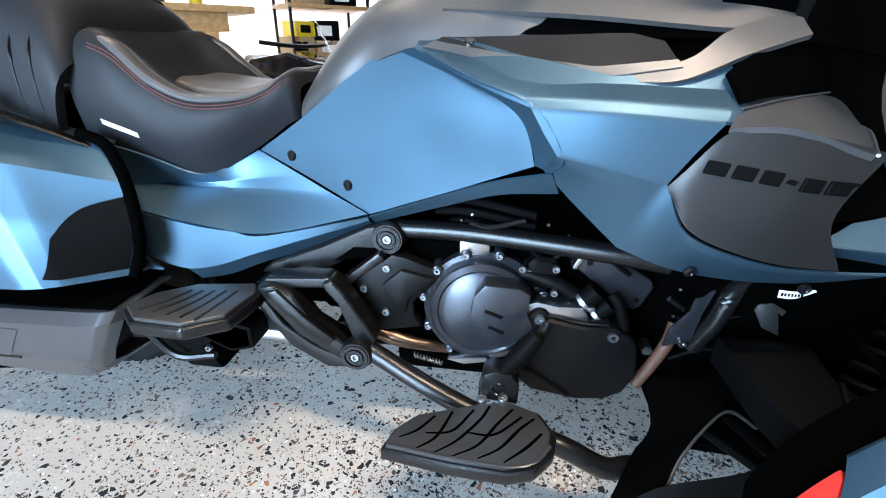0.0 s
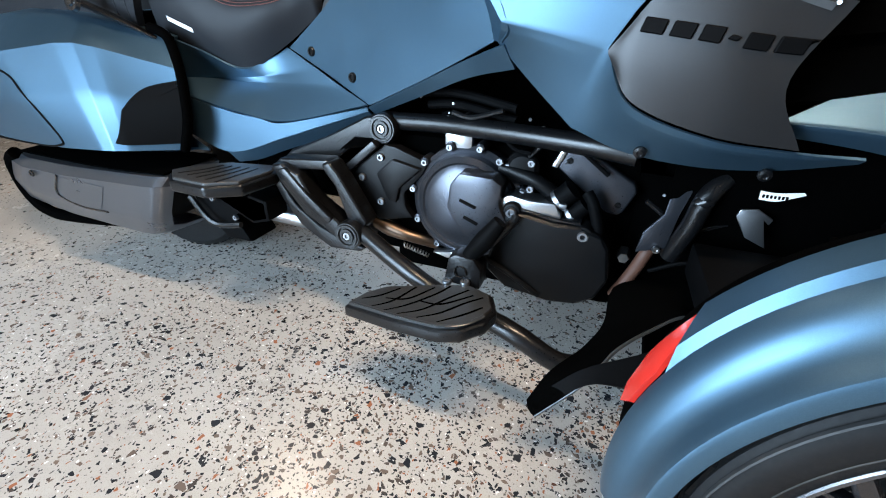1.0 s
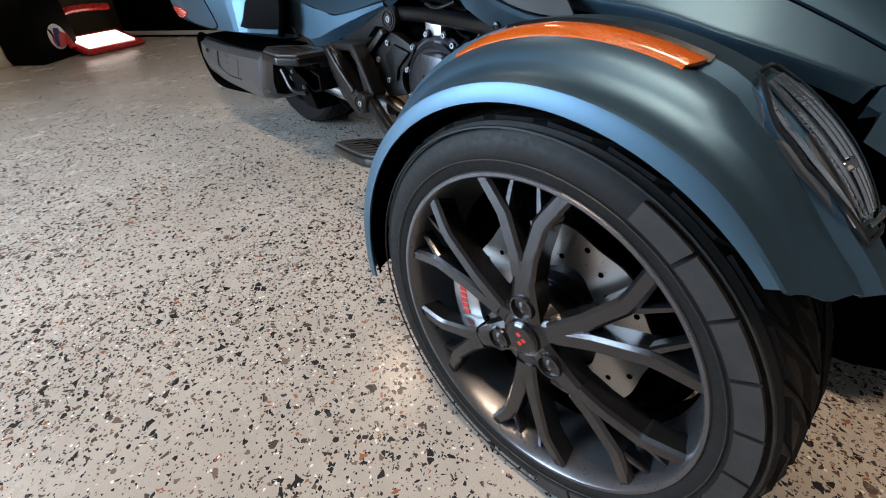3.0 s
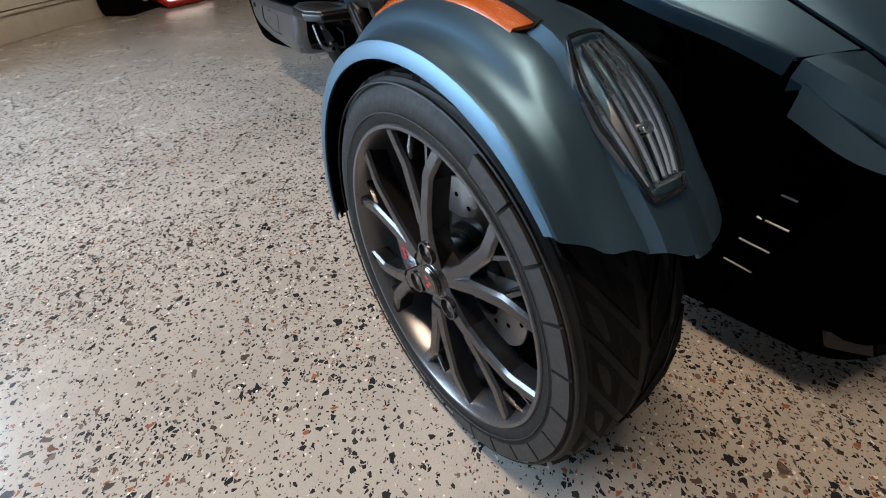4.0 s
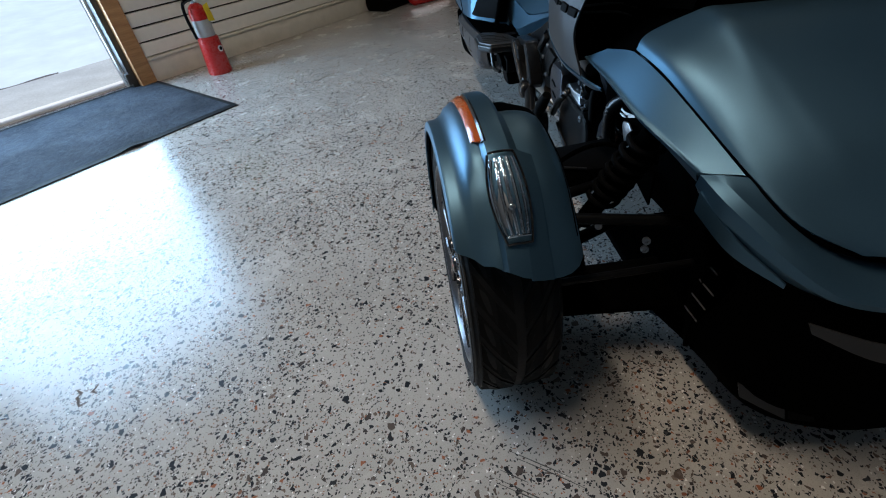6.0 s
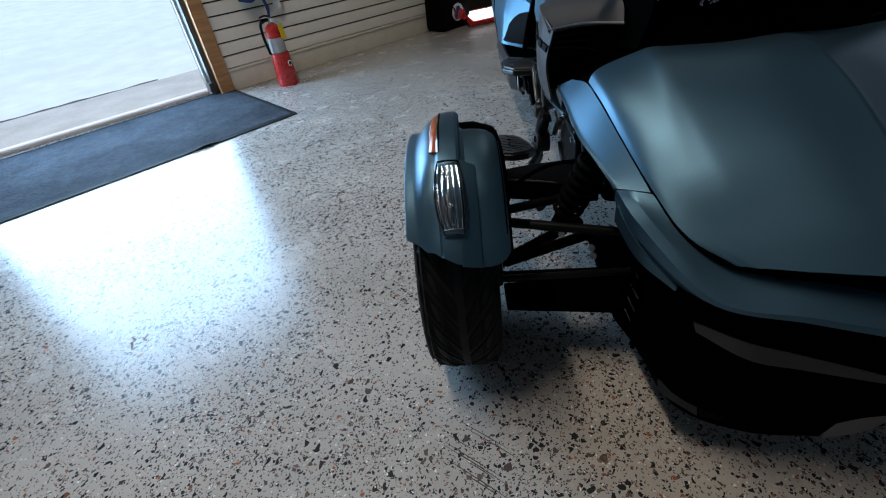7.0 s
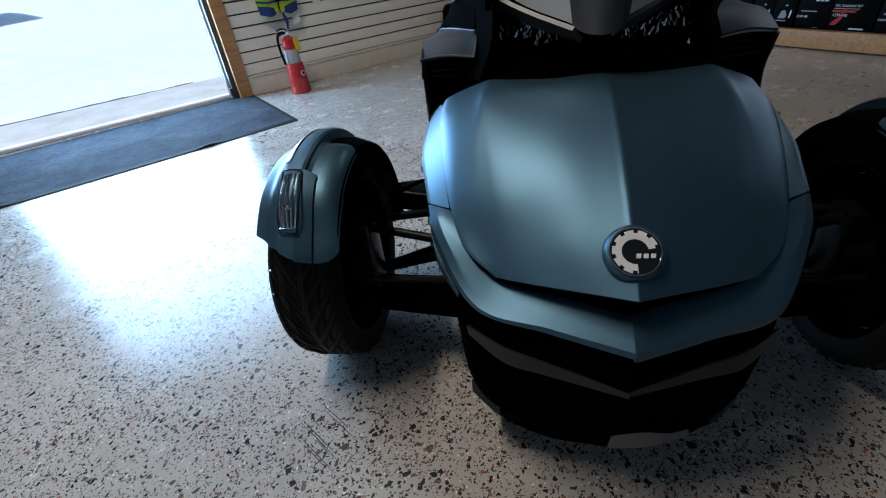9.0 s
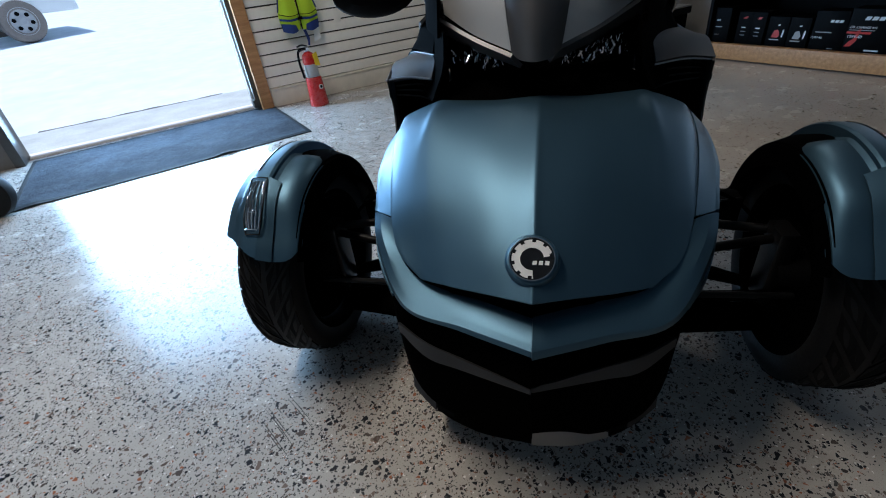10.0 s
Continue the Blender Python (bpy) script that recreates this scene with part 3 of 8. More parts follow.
def ring_block(c, s, r0, r1, h0, h1, a0, a1, n=8, skew=0.0):
    """A raised block on a wheel between two radii, two heights and two angles."""
    bm = bmesh.new()
    lo, hi = [], []
    for k in range(n + 1):
        a = a0 + (a1 - a0) * k / n
        for r, line in ((r0, lo), (r1, hi)):
            aa = a + (skew if r == r1 else 0)
            line.append((c[0] + r * math.cos(aa), c[2] + r * math.sin(aa)))
    v = [[bm.verts.new((p[0], c[1] + s * h, p[1])) for p in line] for line, h in ((lo, h0), (hi, h0), (hi, h1), (lo, h1))]
    for k in range(n):
        for q in range(4):
            bm.faces.new((v[q][k], v[q][k + 1], v[(q + 1) % 4][k + 1], v[(q + 1) % 4][k]))
    for k in (0, n):
        bm.faces.new([v[q][k] for q in range(4)])
    return bm


def tread_blocks(c, s, r, half, count):
    """Slanted tread bars round a tyre, as one mesh."""
    bm = bmesh.new()
    for k in range(count):
        for sgn in (-1, 1):
            a = 2 * math.pi * (k + (0.5 if sgn > 0 else 0)) / count
            path = [(0.10, 0.0), (0.45, 0.16), (0.84, 0.36)]
            wide = 0.74 * 2 * math.pi / count
            quad = []
            for f_, da in path:
                y_ = c[1] + s * sgn * half * f_
                drop = 0.001 if f_ < 0.7 else 0.0065
                for rr in (r - drop + 0.0032, r - drop - 0.006):
                    for w_ in (0, wide):
                        ang = a + da + w_
                        quad.append(bm.verts.new((c[0] + rr * math.cos(ang), y_, c[2] + rr * math.sin(ang))))
            for i in range(2):
                b = i * 4
                for q in ((b, b + 1, b + 5, b + 4), (b, b + 4, b + 6, b + 2), (b + 1, b + 3, b + 7, b + 5)):
                    bm.faces.new([quad[j] for j in q])
            bm.faces.new([quad[j] for j in (0, 2, 3, 1)])
            bm.faces.new([quad[j] for j in (8, 9, 11, 10)])
    return bm


def bar(bm, c, s, pts, w0, w1, h0, depth):
    """One rim spoke: a tapered bar of roof-shaped section through polar points (radius, angle, height)."""
    P = [Vector((c[0] + r * math.cos(radians(a)), c[1] + s * h, c[2] + r * math.sin(radians(a)))) for r, a, h in pts]
    P = straight(P, 3 * (len(P) - 1) + 1)
    rings = []
    for k, p in enumerate(P):
        d = (P[min(k + 1, len(P) - 1)] - P[max(k - 1, 0)]).normalized()
        out = Vector((0, s, 0))
        a = d.cross(out).normalized()
        w = w0 + (w1 - w0) * k / (len(P) - 1)
        rings.append([bm.verts.new(q) for q in (p + a * w - out * depth, p + a * w - out * 0.004, p + a * w * 0.62, p - a * w * 0.62, p - a * w - out * 0.004, p - a * w - out * depth)])
    for x, y in zip(rings, rings[1:]):
        for q in range(6):
            bm.faces.new((x[q], x[(q + 1) % 6], y[(q + 1) % 6], y[q]))
    bm.faces.new(rings[0])
    bm.faces.new(rings[-1][::-1])


def front_wheel(s):
    c = (0.0, s * WY, WR)
    half, rim_r = 0.083, 0.205
    tyre = part("front_wheel", tyre_mesh(c, s, WR - 0.003, half, rim_r), RUBBER, bike, "low-profile tyre on a dark multi-spoke rim")
    part("tread", tread_blocks(c, s, WR - 0.0025, half, 27), TREAD, tyre, smooth=False)
    # moulded sidewall bars
    for a0, a1 in [(k, k + 12) for k in range(-76, 56, 13)]:
        part("sidewall_block", ring_block(c, s, 0.236, 0.258, half * 0.965, half * 1.0 + 0.002, radians(a0), radians(a1), 6), RUBBER_WORN, tyre)
    bm = lathe([(0.2295, half * 1.0), (0.2300, half * 1.0 + 0.0009), (0.2306, half * 1.0 + 0.0009), (0.2311, half * 1.0)], c, (0, s, 0), 96)
    join(bm, lathe([(0.2625, half * 0.97), (0.263, half * 0.985 + 0.001), (0.2645, half * 0.985), (0.265, half * 0.95)], c, (0, s, 0), 96))
    part("sidewall_ribs", bm, RUBBER_WORN, tyre)
    # rim: lip, barrel, spokes
    f = half * 0.92
    bm = lathe([(0.217, f - 0.006), (0.2168, f + 0.003), (0.2155, f + 0.0046), (0.2115, f + 0.0042), (0.2095, f + 0.002), (0.203, f - 0.014), (0.196, f - 0.04), (0.188, -0.01), (0.198, -0.01), (0.2, f - 0.03), (0.205, f - 0.02)], c, (0, s, 0), 96, whole=True)
    # Shade inside the wheel is put into the barrel's colour.
    part("rim_barrel", lathe([(0.188, -0.012), (0.186, -half * 0.4), (0.196, -half * 0.85), (0.21, -half * 0.9), (0.212, -half * 0.8), (0.2, -half * 0.3), (0.199, -0.012)], c, (0, s, 0), 64, whole=True), VOID, tyre, "inner barrel of the rim, black as unlit")
    rim = part("rim", bm, RIM_LIP, tyre, "dark graphite cast rim")
    for k in range(6):
        m_ = 97 + 60 * k
        bm = bmesh.new()
        if k % 2 == 0:
            # wide stem round a wheel nut, forking half-way out
            bar(bm, c, s, [(0.026, m_, f - 0.004), (0.070, m_, f - 0.002), (0.112, m_, f - 0.002)], 0.023, 0.0115, 0, 0.03)
            fork = [(0.088, 3.6, f - 0.0015), (0.118, 5.0, f - 0.001), (0.166, 8.6, f - 0.001), (0.178, 10.5, f - 0.001), (0.212, 15.2, f - 0.002)]
            twig = [(0.160, 8.2, f - 0.004), (0.180, 6.6, f - 0.007), (0.207, 4.6, f - 0.012)]
        else:
            # two arms that part close to the hub
            bar(bm, c, s, [(0.022, m_, f - 0.008), (0.050, m_, f - 0.006), (0.098, m_, f - 0.009)], 0.020, 0.010, 0, 0.026)
            fork = [(0.046, 4.5, f - 0.004), (0.100, 7.2, f - 0.003), (0.160, 10.4, f - 0.002), (0.173, 12.0, f - 0.002), (0.211, 16.5, f - 0.003)]
            twig = [(0.154, 9.4, f - 0.005), (0.176, 6.8, f - 0.008), (0.207, 4.8, f - 0.013)]
        for sg in (-1, 1):
            bar(bm, c, s, [(r, m_ + sg * a, h) for r, a, h in fork], 0.0115, 0.0092, 0, 0.03)
            bar(bm, c, s, [(r, m_ + sg * a, h) for r, a, h in twig], 0.0052, 0.0034, 0, 0.016)
        part("spoke", bm, RIM, tyre, sharp=20)
    bm = lathe([(0, f + 0.001), (0.020, f + 0.001), (0.023, f - 0.001), (0.0235, f - 0.004), (0.027, f - 0.003), (0.036, f - 0.008), (0.05, f - 0.03), (0.05, f - 0.06)], c, (0, s, 0), 40)
    part("hub", bm, RIM, tyre)
    bm = lathe([(0, f + 0.003), (0.019, f + 0.003), (0.022, f + 0.001), (0.022, f - 0.004)], c, (0, s, 0), 36)
    part("centre_cap", bm, GLOSS_BLACK, tyre, "gloss black centre cap")
    bm = bmesh.new()
    for dx, dz in ((-0.0035, 0.006), (0.0045, 0.001), (-0.0005, -0.0065)):
        join(bm, moved(prism([(-0.0042, -0.001), (0.0008, -0.0036), (0.0042, 0.001), (-0.0008, 0.0036)], 0, 0.001, 0), Matrix.Translation((c[0] + dx, c[1] + s * (f + 0.0032), c[2] + dz))))
    part("cap_mark", bm, RED_PAINT, tyre, "small red three-part mark")
    for k in range(3):
        a = radians(97 + 120 * k)
        p = (c[0] + 0.046 * math.cos(a), c[1], c[2] + 0.046 * math.sin(a))
        part("lug_seat", lathe([(0.0175, f - 0.006), (0.0165, f + 0.001), (0.0145, f + 0.001), (0.0135, f - 0.012), (0, f - 0.013)], p, (0, s, 0), 24), RIM, tyre)
        part("lug_nut", lathe([(0, f - 0.001), (0.004, f - 0.001), (0.0085, f - 0.003), (0.0095, f - 0.012)], p, (0, s, 0), 6), GLOSS_BLACK, tyre)
    # brake disc with holes seen as dark studs, wavy edge, carrier and caliper
    bm = bmesh.new()
    rings = []
    for h in (0.0, 0.005):
        for r in (0.078, 0.132):
            rings.append([])
            for k in range(72):
                a = 2 * math.pi * k / 72
                rr = r + (0.0035 * math.sin(a * 9) if r > 0.1 else 0.006 * math.sin(a * 6))
                rings[-1].append(bm.verts.new((c[0] + rr * math.cos(a), c[1] + s * (0.004 + h), c[2] + rr * math.sin(a))))
    for x, y in ((0, 1), (1, 3), (3, 2), (2, 0)):
        for k in range(72):
            bm.faces.new((rings[x][k], rings[x][(k + 1) % 72], rings[y][(k + 1) % 72], rings[y][k]))
    disc = part("brake_disc", bm, STEEL, tyre, "drilled steel brake disc")
    for k in range(24):
        a = radians(15 * k)
        r = (0.092, 0.105, 0.119)[k % 3]
        part("disc_hole", lathe([(0, 0.0098), (0.0036, 0.0098), (0.0036, 0.002)], (c[0] + r * math.cos(a), c[1], c[2] + r * math.sin(a)), (0, s, 0), 10), VOID, disc)
    bm = lathe([(0.03, 0.012), (0.055, 0.014), (0.06, 0.0), (0.082, -0.002)], c, (0, s, 0), 32)
    part("disc_carrier", bm, SATIN_BLACK, tyre)
    cal = ring_block(c, s, 0.100, 0.152, -0.035, 0.046, radians(176), radians(208), 8)
    cal = part("brake_caliper", bevelled(cal, 0.005), ALU, tyre, "grey brake caliper with a red mark")
    bm = bmesh.new()
    for k in range(6):
        join(bm, ring_block(c, s, 0.124, 0.136, 0.0462, 0.0472, radians(180 + 4.2 * k), radians(183 + 4.2 * k), 2))
    part("caliper_mark", bm, RED_PAINT, cal, "red bars in place of the maker's mark")
    part("dust_shield", lathe([(0.03, -0.016), (0.165, -0.016), (0.182, -0.03), (0.182, -0.034), (0.03, -0.022)], c, (0, s, 0), 48), VOID, tyre, "black dust shield inside the wheel")
    part("knuckle", lathe([(0.055, -0.09), (0.06, -0.02), (0.03, 0.0), (0, 0.0)], c, (0, s, 0), 24), SATIN_BLACK, tyre)


two_sided(front_wheel)

rear_c = (-1.705, 0.0, 0.302)
rear = part("rear_wheel", tyre_mesh(rear_c, -1, 0.302, 0.112, 0.195), RUBBER, bike, "wide rear tyre under the saddlebags")
part("tread", tread_blocks(rear_c, -1, 0.302, 0.112, 44), TREAD, rear, smooth=False)
part("rim", lathe([(0.195, 0.09), (0.15, 0.05), (0.05, 0.03), (0, 0.03)], rear_c, (0, -1, 0), 48), RIM, rear)


# -- front fenders --
def fender_dip(a, r, w):
    """How far the fender's skin drops towards its front edge, and beside the front lamp."""
    drop = min(1.0, max(0.0, (64.0 - a) / 22.0))
    drop = 0.021 * drop * drop * (3 - 2 * drop) * min(1.0, max(0.0, (r - 0.296) / 0.034))
    if w > 0.665:
        win = min(1.0, max(0.0, (68.5 - a) / 5.0)) * min(1.0, max(0.0, (a - 40.0) / 14.0))
        drop += 0.0085 * win * min(1.0, max(0.0, (r - 0.322) / 0.012))
    return drop


def fender_band(profile, a0, a1, s, n=44, thick=0.003, trim=None, step=None):
    """A strip of fender: profile of (radius, outward), swept round the axle from angle a0 to a1."""
    bm = bmesh.new()
    front = []
    for k in range(n + 1):
        t_ = k / n
        line = []
        for j, (r, w) in enumerate(profile):
            lo, hi = a0, a1
            if trim:
                lo, hi = a0 + trim[0][j], a1 + trim[1][j]
            a = radians(lo + (hi - lo) * t_)
            r = r - fender_dip(math.degrees(a), r, w)
            if step:
                r -= step[2] * min(1.0, max(0.0, (math.degrees(a) - step[0]) / (step[1] - step[0])))
            line.append(bm.verts.new((r * math.cos(a), s * w, WR + r * math.sin(a))))
        front.append(line)
    for x, y in zip(front, front[1:]):
        for j in range(len(profile) - 1):
            bm.faces.new((x[j], x[j + 1], y[j + 1], y[j]))
    bmesh.ops.recalc_face_normals(bm, faces=bm.faces)
    bm.normal_update()
    flip = 1 if front[n // 2][0].normal.dot(front[n // 2][0].co - Vector((0, s * WY, WR))) > 0 else -1
    back = [[bm.verts.new(v.co - flip * thick * v.normal) for v in line] for line in front]
    m = len(profile)
    for k in range(n):
        for j in range(m - 1):
            bm.faces.new((back[k][j], back[k + 1][j], back[k + 1][j + 1], back[k][j + 1]))
        for j in (0, m - 1):
            bm.faces.new((front[k][j], front[k + 1][j], back[k + 1][j], back[k][j]))
    for k in (0, n):
        for j in range(m - 1):
            bm.faces.new((front[k][j], front[k][j + 1], back[k][j + 1], back[k][j]))
    return bm


def fender(s):
    # outer skirt, step, crest, crown and inner skirt
    prof = [(0.290, 0.752), (0.303, 0.7515), (0.3075, 0.7495), (0.3095, 0.745), (0.310, 0.733), (0.314, 0.7235), (0.322, 0.7150), (0.3285, 0.7110), (0.3385, 0.6970), (0.3400, 0.684)]
    trim = ([15.5, 14.8, 14, 13.3, 12.2, 11, 9.2, 8.7, 8.2, 6.7], [0, 0, -1, -1, -2, -3, -3.5, -4, -4, -4])
    f = part("front_fender", fender_band(prof, 30, 190, s, trim=trim), BLUE, bike, "satin blue front fender over the wheel", sharp=33)
    crown = [(0.3375, 0.686), (0.350, 0.678), (0.352, 0.657), (0.351, 0.642), (0.347, 0.636), (0.318, 0.633)]
    part("crown", fender_band(crown, 30, 158, s, trim=([6.7, 6.2, 4.2, 3.5, 3, 3], [-2, -8, -12, -14, -14, -14])), BLUE, f, "raised crown ridge", sharp=26)
    part("front_web", fender_band([(0.3515, 0.645), (0.347, 0.628), (0.3395, 0.608)], 30, 69, s, 18, trim=([3, 2.5, 2], [0, -1, -2])), BLUE, f, sharp=26)
    # Channel floor is coloured black for the shade in it.
    part("channel", fender_band([(0.319, 0.635), (0.318, 0.610)], 94, 165, s), VOID, f, "channel beside the crown, black for its shade")
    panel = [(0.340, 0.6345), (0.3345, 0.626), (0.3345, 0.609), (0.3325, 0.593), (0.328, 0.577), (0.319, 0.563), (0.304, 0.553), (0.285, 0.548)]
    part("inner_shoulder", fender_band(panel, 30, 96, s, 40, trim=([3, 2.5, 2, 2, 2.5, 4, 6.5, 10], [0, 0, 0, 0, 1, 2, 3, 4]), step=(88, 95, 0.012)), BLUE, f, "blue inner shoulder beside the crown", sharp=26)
    # Inner skirts take unlit black for the shaded inside of the fender.
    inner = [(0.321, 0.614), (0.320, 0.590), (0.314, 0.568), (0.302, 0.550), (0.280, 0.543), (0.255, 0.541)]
    part("inner_skirt", fender_band(inner, 60, 172, s), VOID, f, "inner skirt, black as unlit", sharp=26)
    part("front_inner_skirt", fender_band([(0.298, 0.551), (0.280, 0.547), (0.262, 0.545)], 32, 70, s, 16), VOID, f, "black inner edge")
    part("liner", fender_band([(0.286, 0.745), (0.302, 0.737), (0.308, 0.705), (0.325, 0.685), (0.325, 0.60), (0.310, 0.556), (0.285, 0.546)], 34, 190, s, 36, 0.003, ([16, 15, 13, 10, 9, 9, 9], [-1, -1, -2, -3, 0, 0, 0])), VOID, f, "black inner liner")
    # amber reflector along the crest
    amber = [(0.3385, 0.6965), (0.3420, 0.6948), (0.3460, 0.6895), (0.3485, 0.684), (0.3488, 0.681)]
    part("amber_reflector", fender_band(amber, 74.5, 117, s, 26, 0.004, ([0, 0, -1.0, -1.5, -1.5], [0, 0, -5, -8, -9])), ORANGE_LENS, f, "long amber side reflector")
    part("reflector_rim", fender_band([(0.3472, 0.6828), (0.3520, 0.6775), (0.351, 0.674)], 72.5, 106, s, 26, 0.002), GLOSS_BLACK, f)
    # clear front lamp with a fluted reflector, a bezel and a lens

    def lamp_pt(t_, u_, lift):
        a = radians(66.8 - 23.1 * t_)
        t_ = min(1.0, max(0.0, t_))
        wo = 0.679 - 0.006 * t_ + 0.040 * t_ * (1 - t_)
        wi = 0.640 - 0.003 * t_ - 0.022 * t_ * (1 - t_)
        w = wo + (wi - wo) * u_
        v_ = min(1, max(0, u_))
        mid = 0.3535 - 0.006 * t_ - 0.0155 * t_ * t_
        out = 0.002 + 0.015 * min(1.0, t_ / 0.22) * (1 - 0.85 * max(0.0, (t_ - 0.5) / 0.5))
        r = mid - out * max(0.0, 1 - v_ / 0.45) ** 1.8 - 0.003 * max(0.0, (v_ - 0.45) / 0.55) ** 2 + lift
        return (r * math.cos(a), s * w, WR + r * math.sin(a))

    def lamp_sheet(lift, nu, nv, flute=0.0, t0=0.0, t1=1.0, u0=0.0, u1=1.0):
        b = bmesh.new()
        g = [[b.verts.new(lamp_pt(t0 + (t1 - t0) * i / nu, u0 + (u1 - u0) * j / nv, lift + flute * (1 - abs(math.sin(4 * math.pi * j / nv))))) for j in range(nv + 1)] for i in range(nu + 1)]
        for i in range(nu):
            for j in range(nv):
                b.faces.new((g[i][j], g[i + 1][j], g[i + 1][j + 1], g[i][j + 1]))
        return b

    part("lamp_housing", lamp_sheet(-0.005, 16, 12), LAMP_BED, f, "dark chromed lamp housing")
    for u_ in (0.10, 0.30, 0.50, 0.70, 0.90):
        part("lamp_flute", tube([lamp_pt(0.04 + 0.88 * k / 8, u_, -0.001) for k in range(9)], 0.0030, 8, 18), REFLECT, f, "chrome flute behind the lens")
    part("lamp_bulb_shield", lathe([(0, 0.005), (0.005, 0.003), (0.007, -0.004)], lamp_pt(0.62, 0.5, 0.0), (0.7, s * 0.1, 0.7), 16), CHROME, f)
    lens = part("lamp_lens", lamp_sheet(0.0065, 14, 12), CLEAR, f, "clear front lamp lens")
    lens.visible_shadow = False
    edge = [lamp_pt(k / 12, -0.03, 0.004) for k in range(13)] + [lamp_pt(1.02, k / 4, 0.004) for k in range(5)] + [lamp_pt(1 - k / 12, 1.03, 0.004) for k in range(13)] + [lamp_pt(-0.02, 1 - k / 4, 0.004) for k in range(5)]
    part("lamp_bezel", tube(edge, 0.0020, 6, 100), GLOSS_BLACK, f, "thin black lamp bezel")
    part("lamp_rib", tube([lamp_pt(0.94, 0.06, 0.007), lamp_pt(0.94, 0.5, 0.007), lamp_pt(0.94, 0.94, 0.007)], 0.002, 6, 10), CHROME, f)
    # red rear reflector
    red = [(0.3445, 0.681), (0.3475, 0.668), (0.3485, 0.656), (0.348, 0.646)]
    part("red_reflector", fender_band(red, 146, 165, s, 18, 0.006, ([10, 3.5, 0.8, 0], [-1.0, 1.5, -1.5, -8])), RED_LENS, f, "red rear reflector")
    # black splash flap behind the wheel
    rows = [[(-0.25, 0.56, 0.42), (-0.265, 0.61, 0.41), (-0.28, 0.655, 0.38)],
            [(-0.30, 0.545, 0.345), (-0.315, 0.565, 0.325), (-0.32, 0.590, 0.312)],
            [(-0.385, 0.505, 0.245), (-0.380, 0.512, 0.235), (-0.374, 0.518, 0.229)],
            [(-0.455, 0.505, 0.152), (-0.452, 0.512, 0.146), (-0.440, 0.520, 0.143)]]
    part("splash_flap", sheet(side(rows, s), 16, 10, 0.006), BLACK, f, "black plastic splash flap")
    rows = [[(-0.456, 0.505, 0.155), (-0.450, 0.515, 0.146), (-0.440, 0.522, 0.142)], [(-0.430, 0.480, 0.200), (-0.400, 0.495, 0.210), (-0.373, 0.500, 0.221)],
            [(-0.385, 0.410, 0.210), (-0.360, 0.440, 0.245), (-0.338, 0.460, 0.263)], [(-0.360, 0.385, 0.255), (-0.320, 0.390, 0.275), (-0.290, 0.410, 0.283)],
            [(-0.350, 0.310, 0.290), (-0.290, 0.340, 0.300), (-0.240, 0.375, 0.298)], [(-0.250, 0.280, 0.310), (-0.215, 0.330, 0.305), (-0.190, 0.380, 0.272)]]
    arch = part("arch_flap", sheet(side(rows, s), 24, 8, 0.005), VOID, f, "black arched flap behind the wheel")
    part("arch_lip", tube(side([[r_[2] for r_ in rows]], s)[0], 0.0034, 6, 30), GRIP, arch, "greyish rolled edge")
    # Added black sheet hides the lit floor and darkens the arch.
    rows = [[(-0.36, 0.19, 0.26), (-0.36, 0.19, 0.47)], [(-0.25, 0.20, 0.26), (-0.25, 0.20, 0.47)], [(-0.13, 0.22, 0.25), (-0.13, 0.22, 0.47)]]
    part("arch_filler", sheet(side(rows, s), 6, 4, 0.005), VOID, f, "added black filler sheet inside the arch")


two_sided(fender)

# -- hood and front body --
def full(half):
    """Mirrors a half row, given from the middle outward, to a whole one."""
    return [(x, -w, z) for x, w, z in half[::-1]] + [(x, w, z) for x, w, z in half[1:]]


def nose_side(rows, s):
    """As side(), with the body's middle line a little to the left of the axle's middle."""
    return [[(x, s * w + 0.010 * max(0.0, 1 - w / 0.34), z) for x, w, z in r] for r in rows]


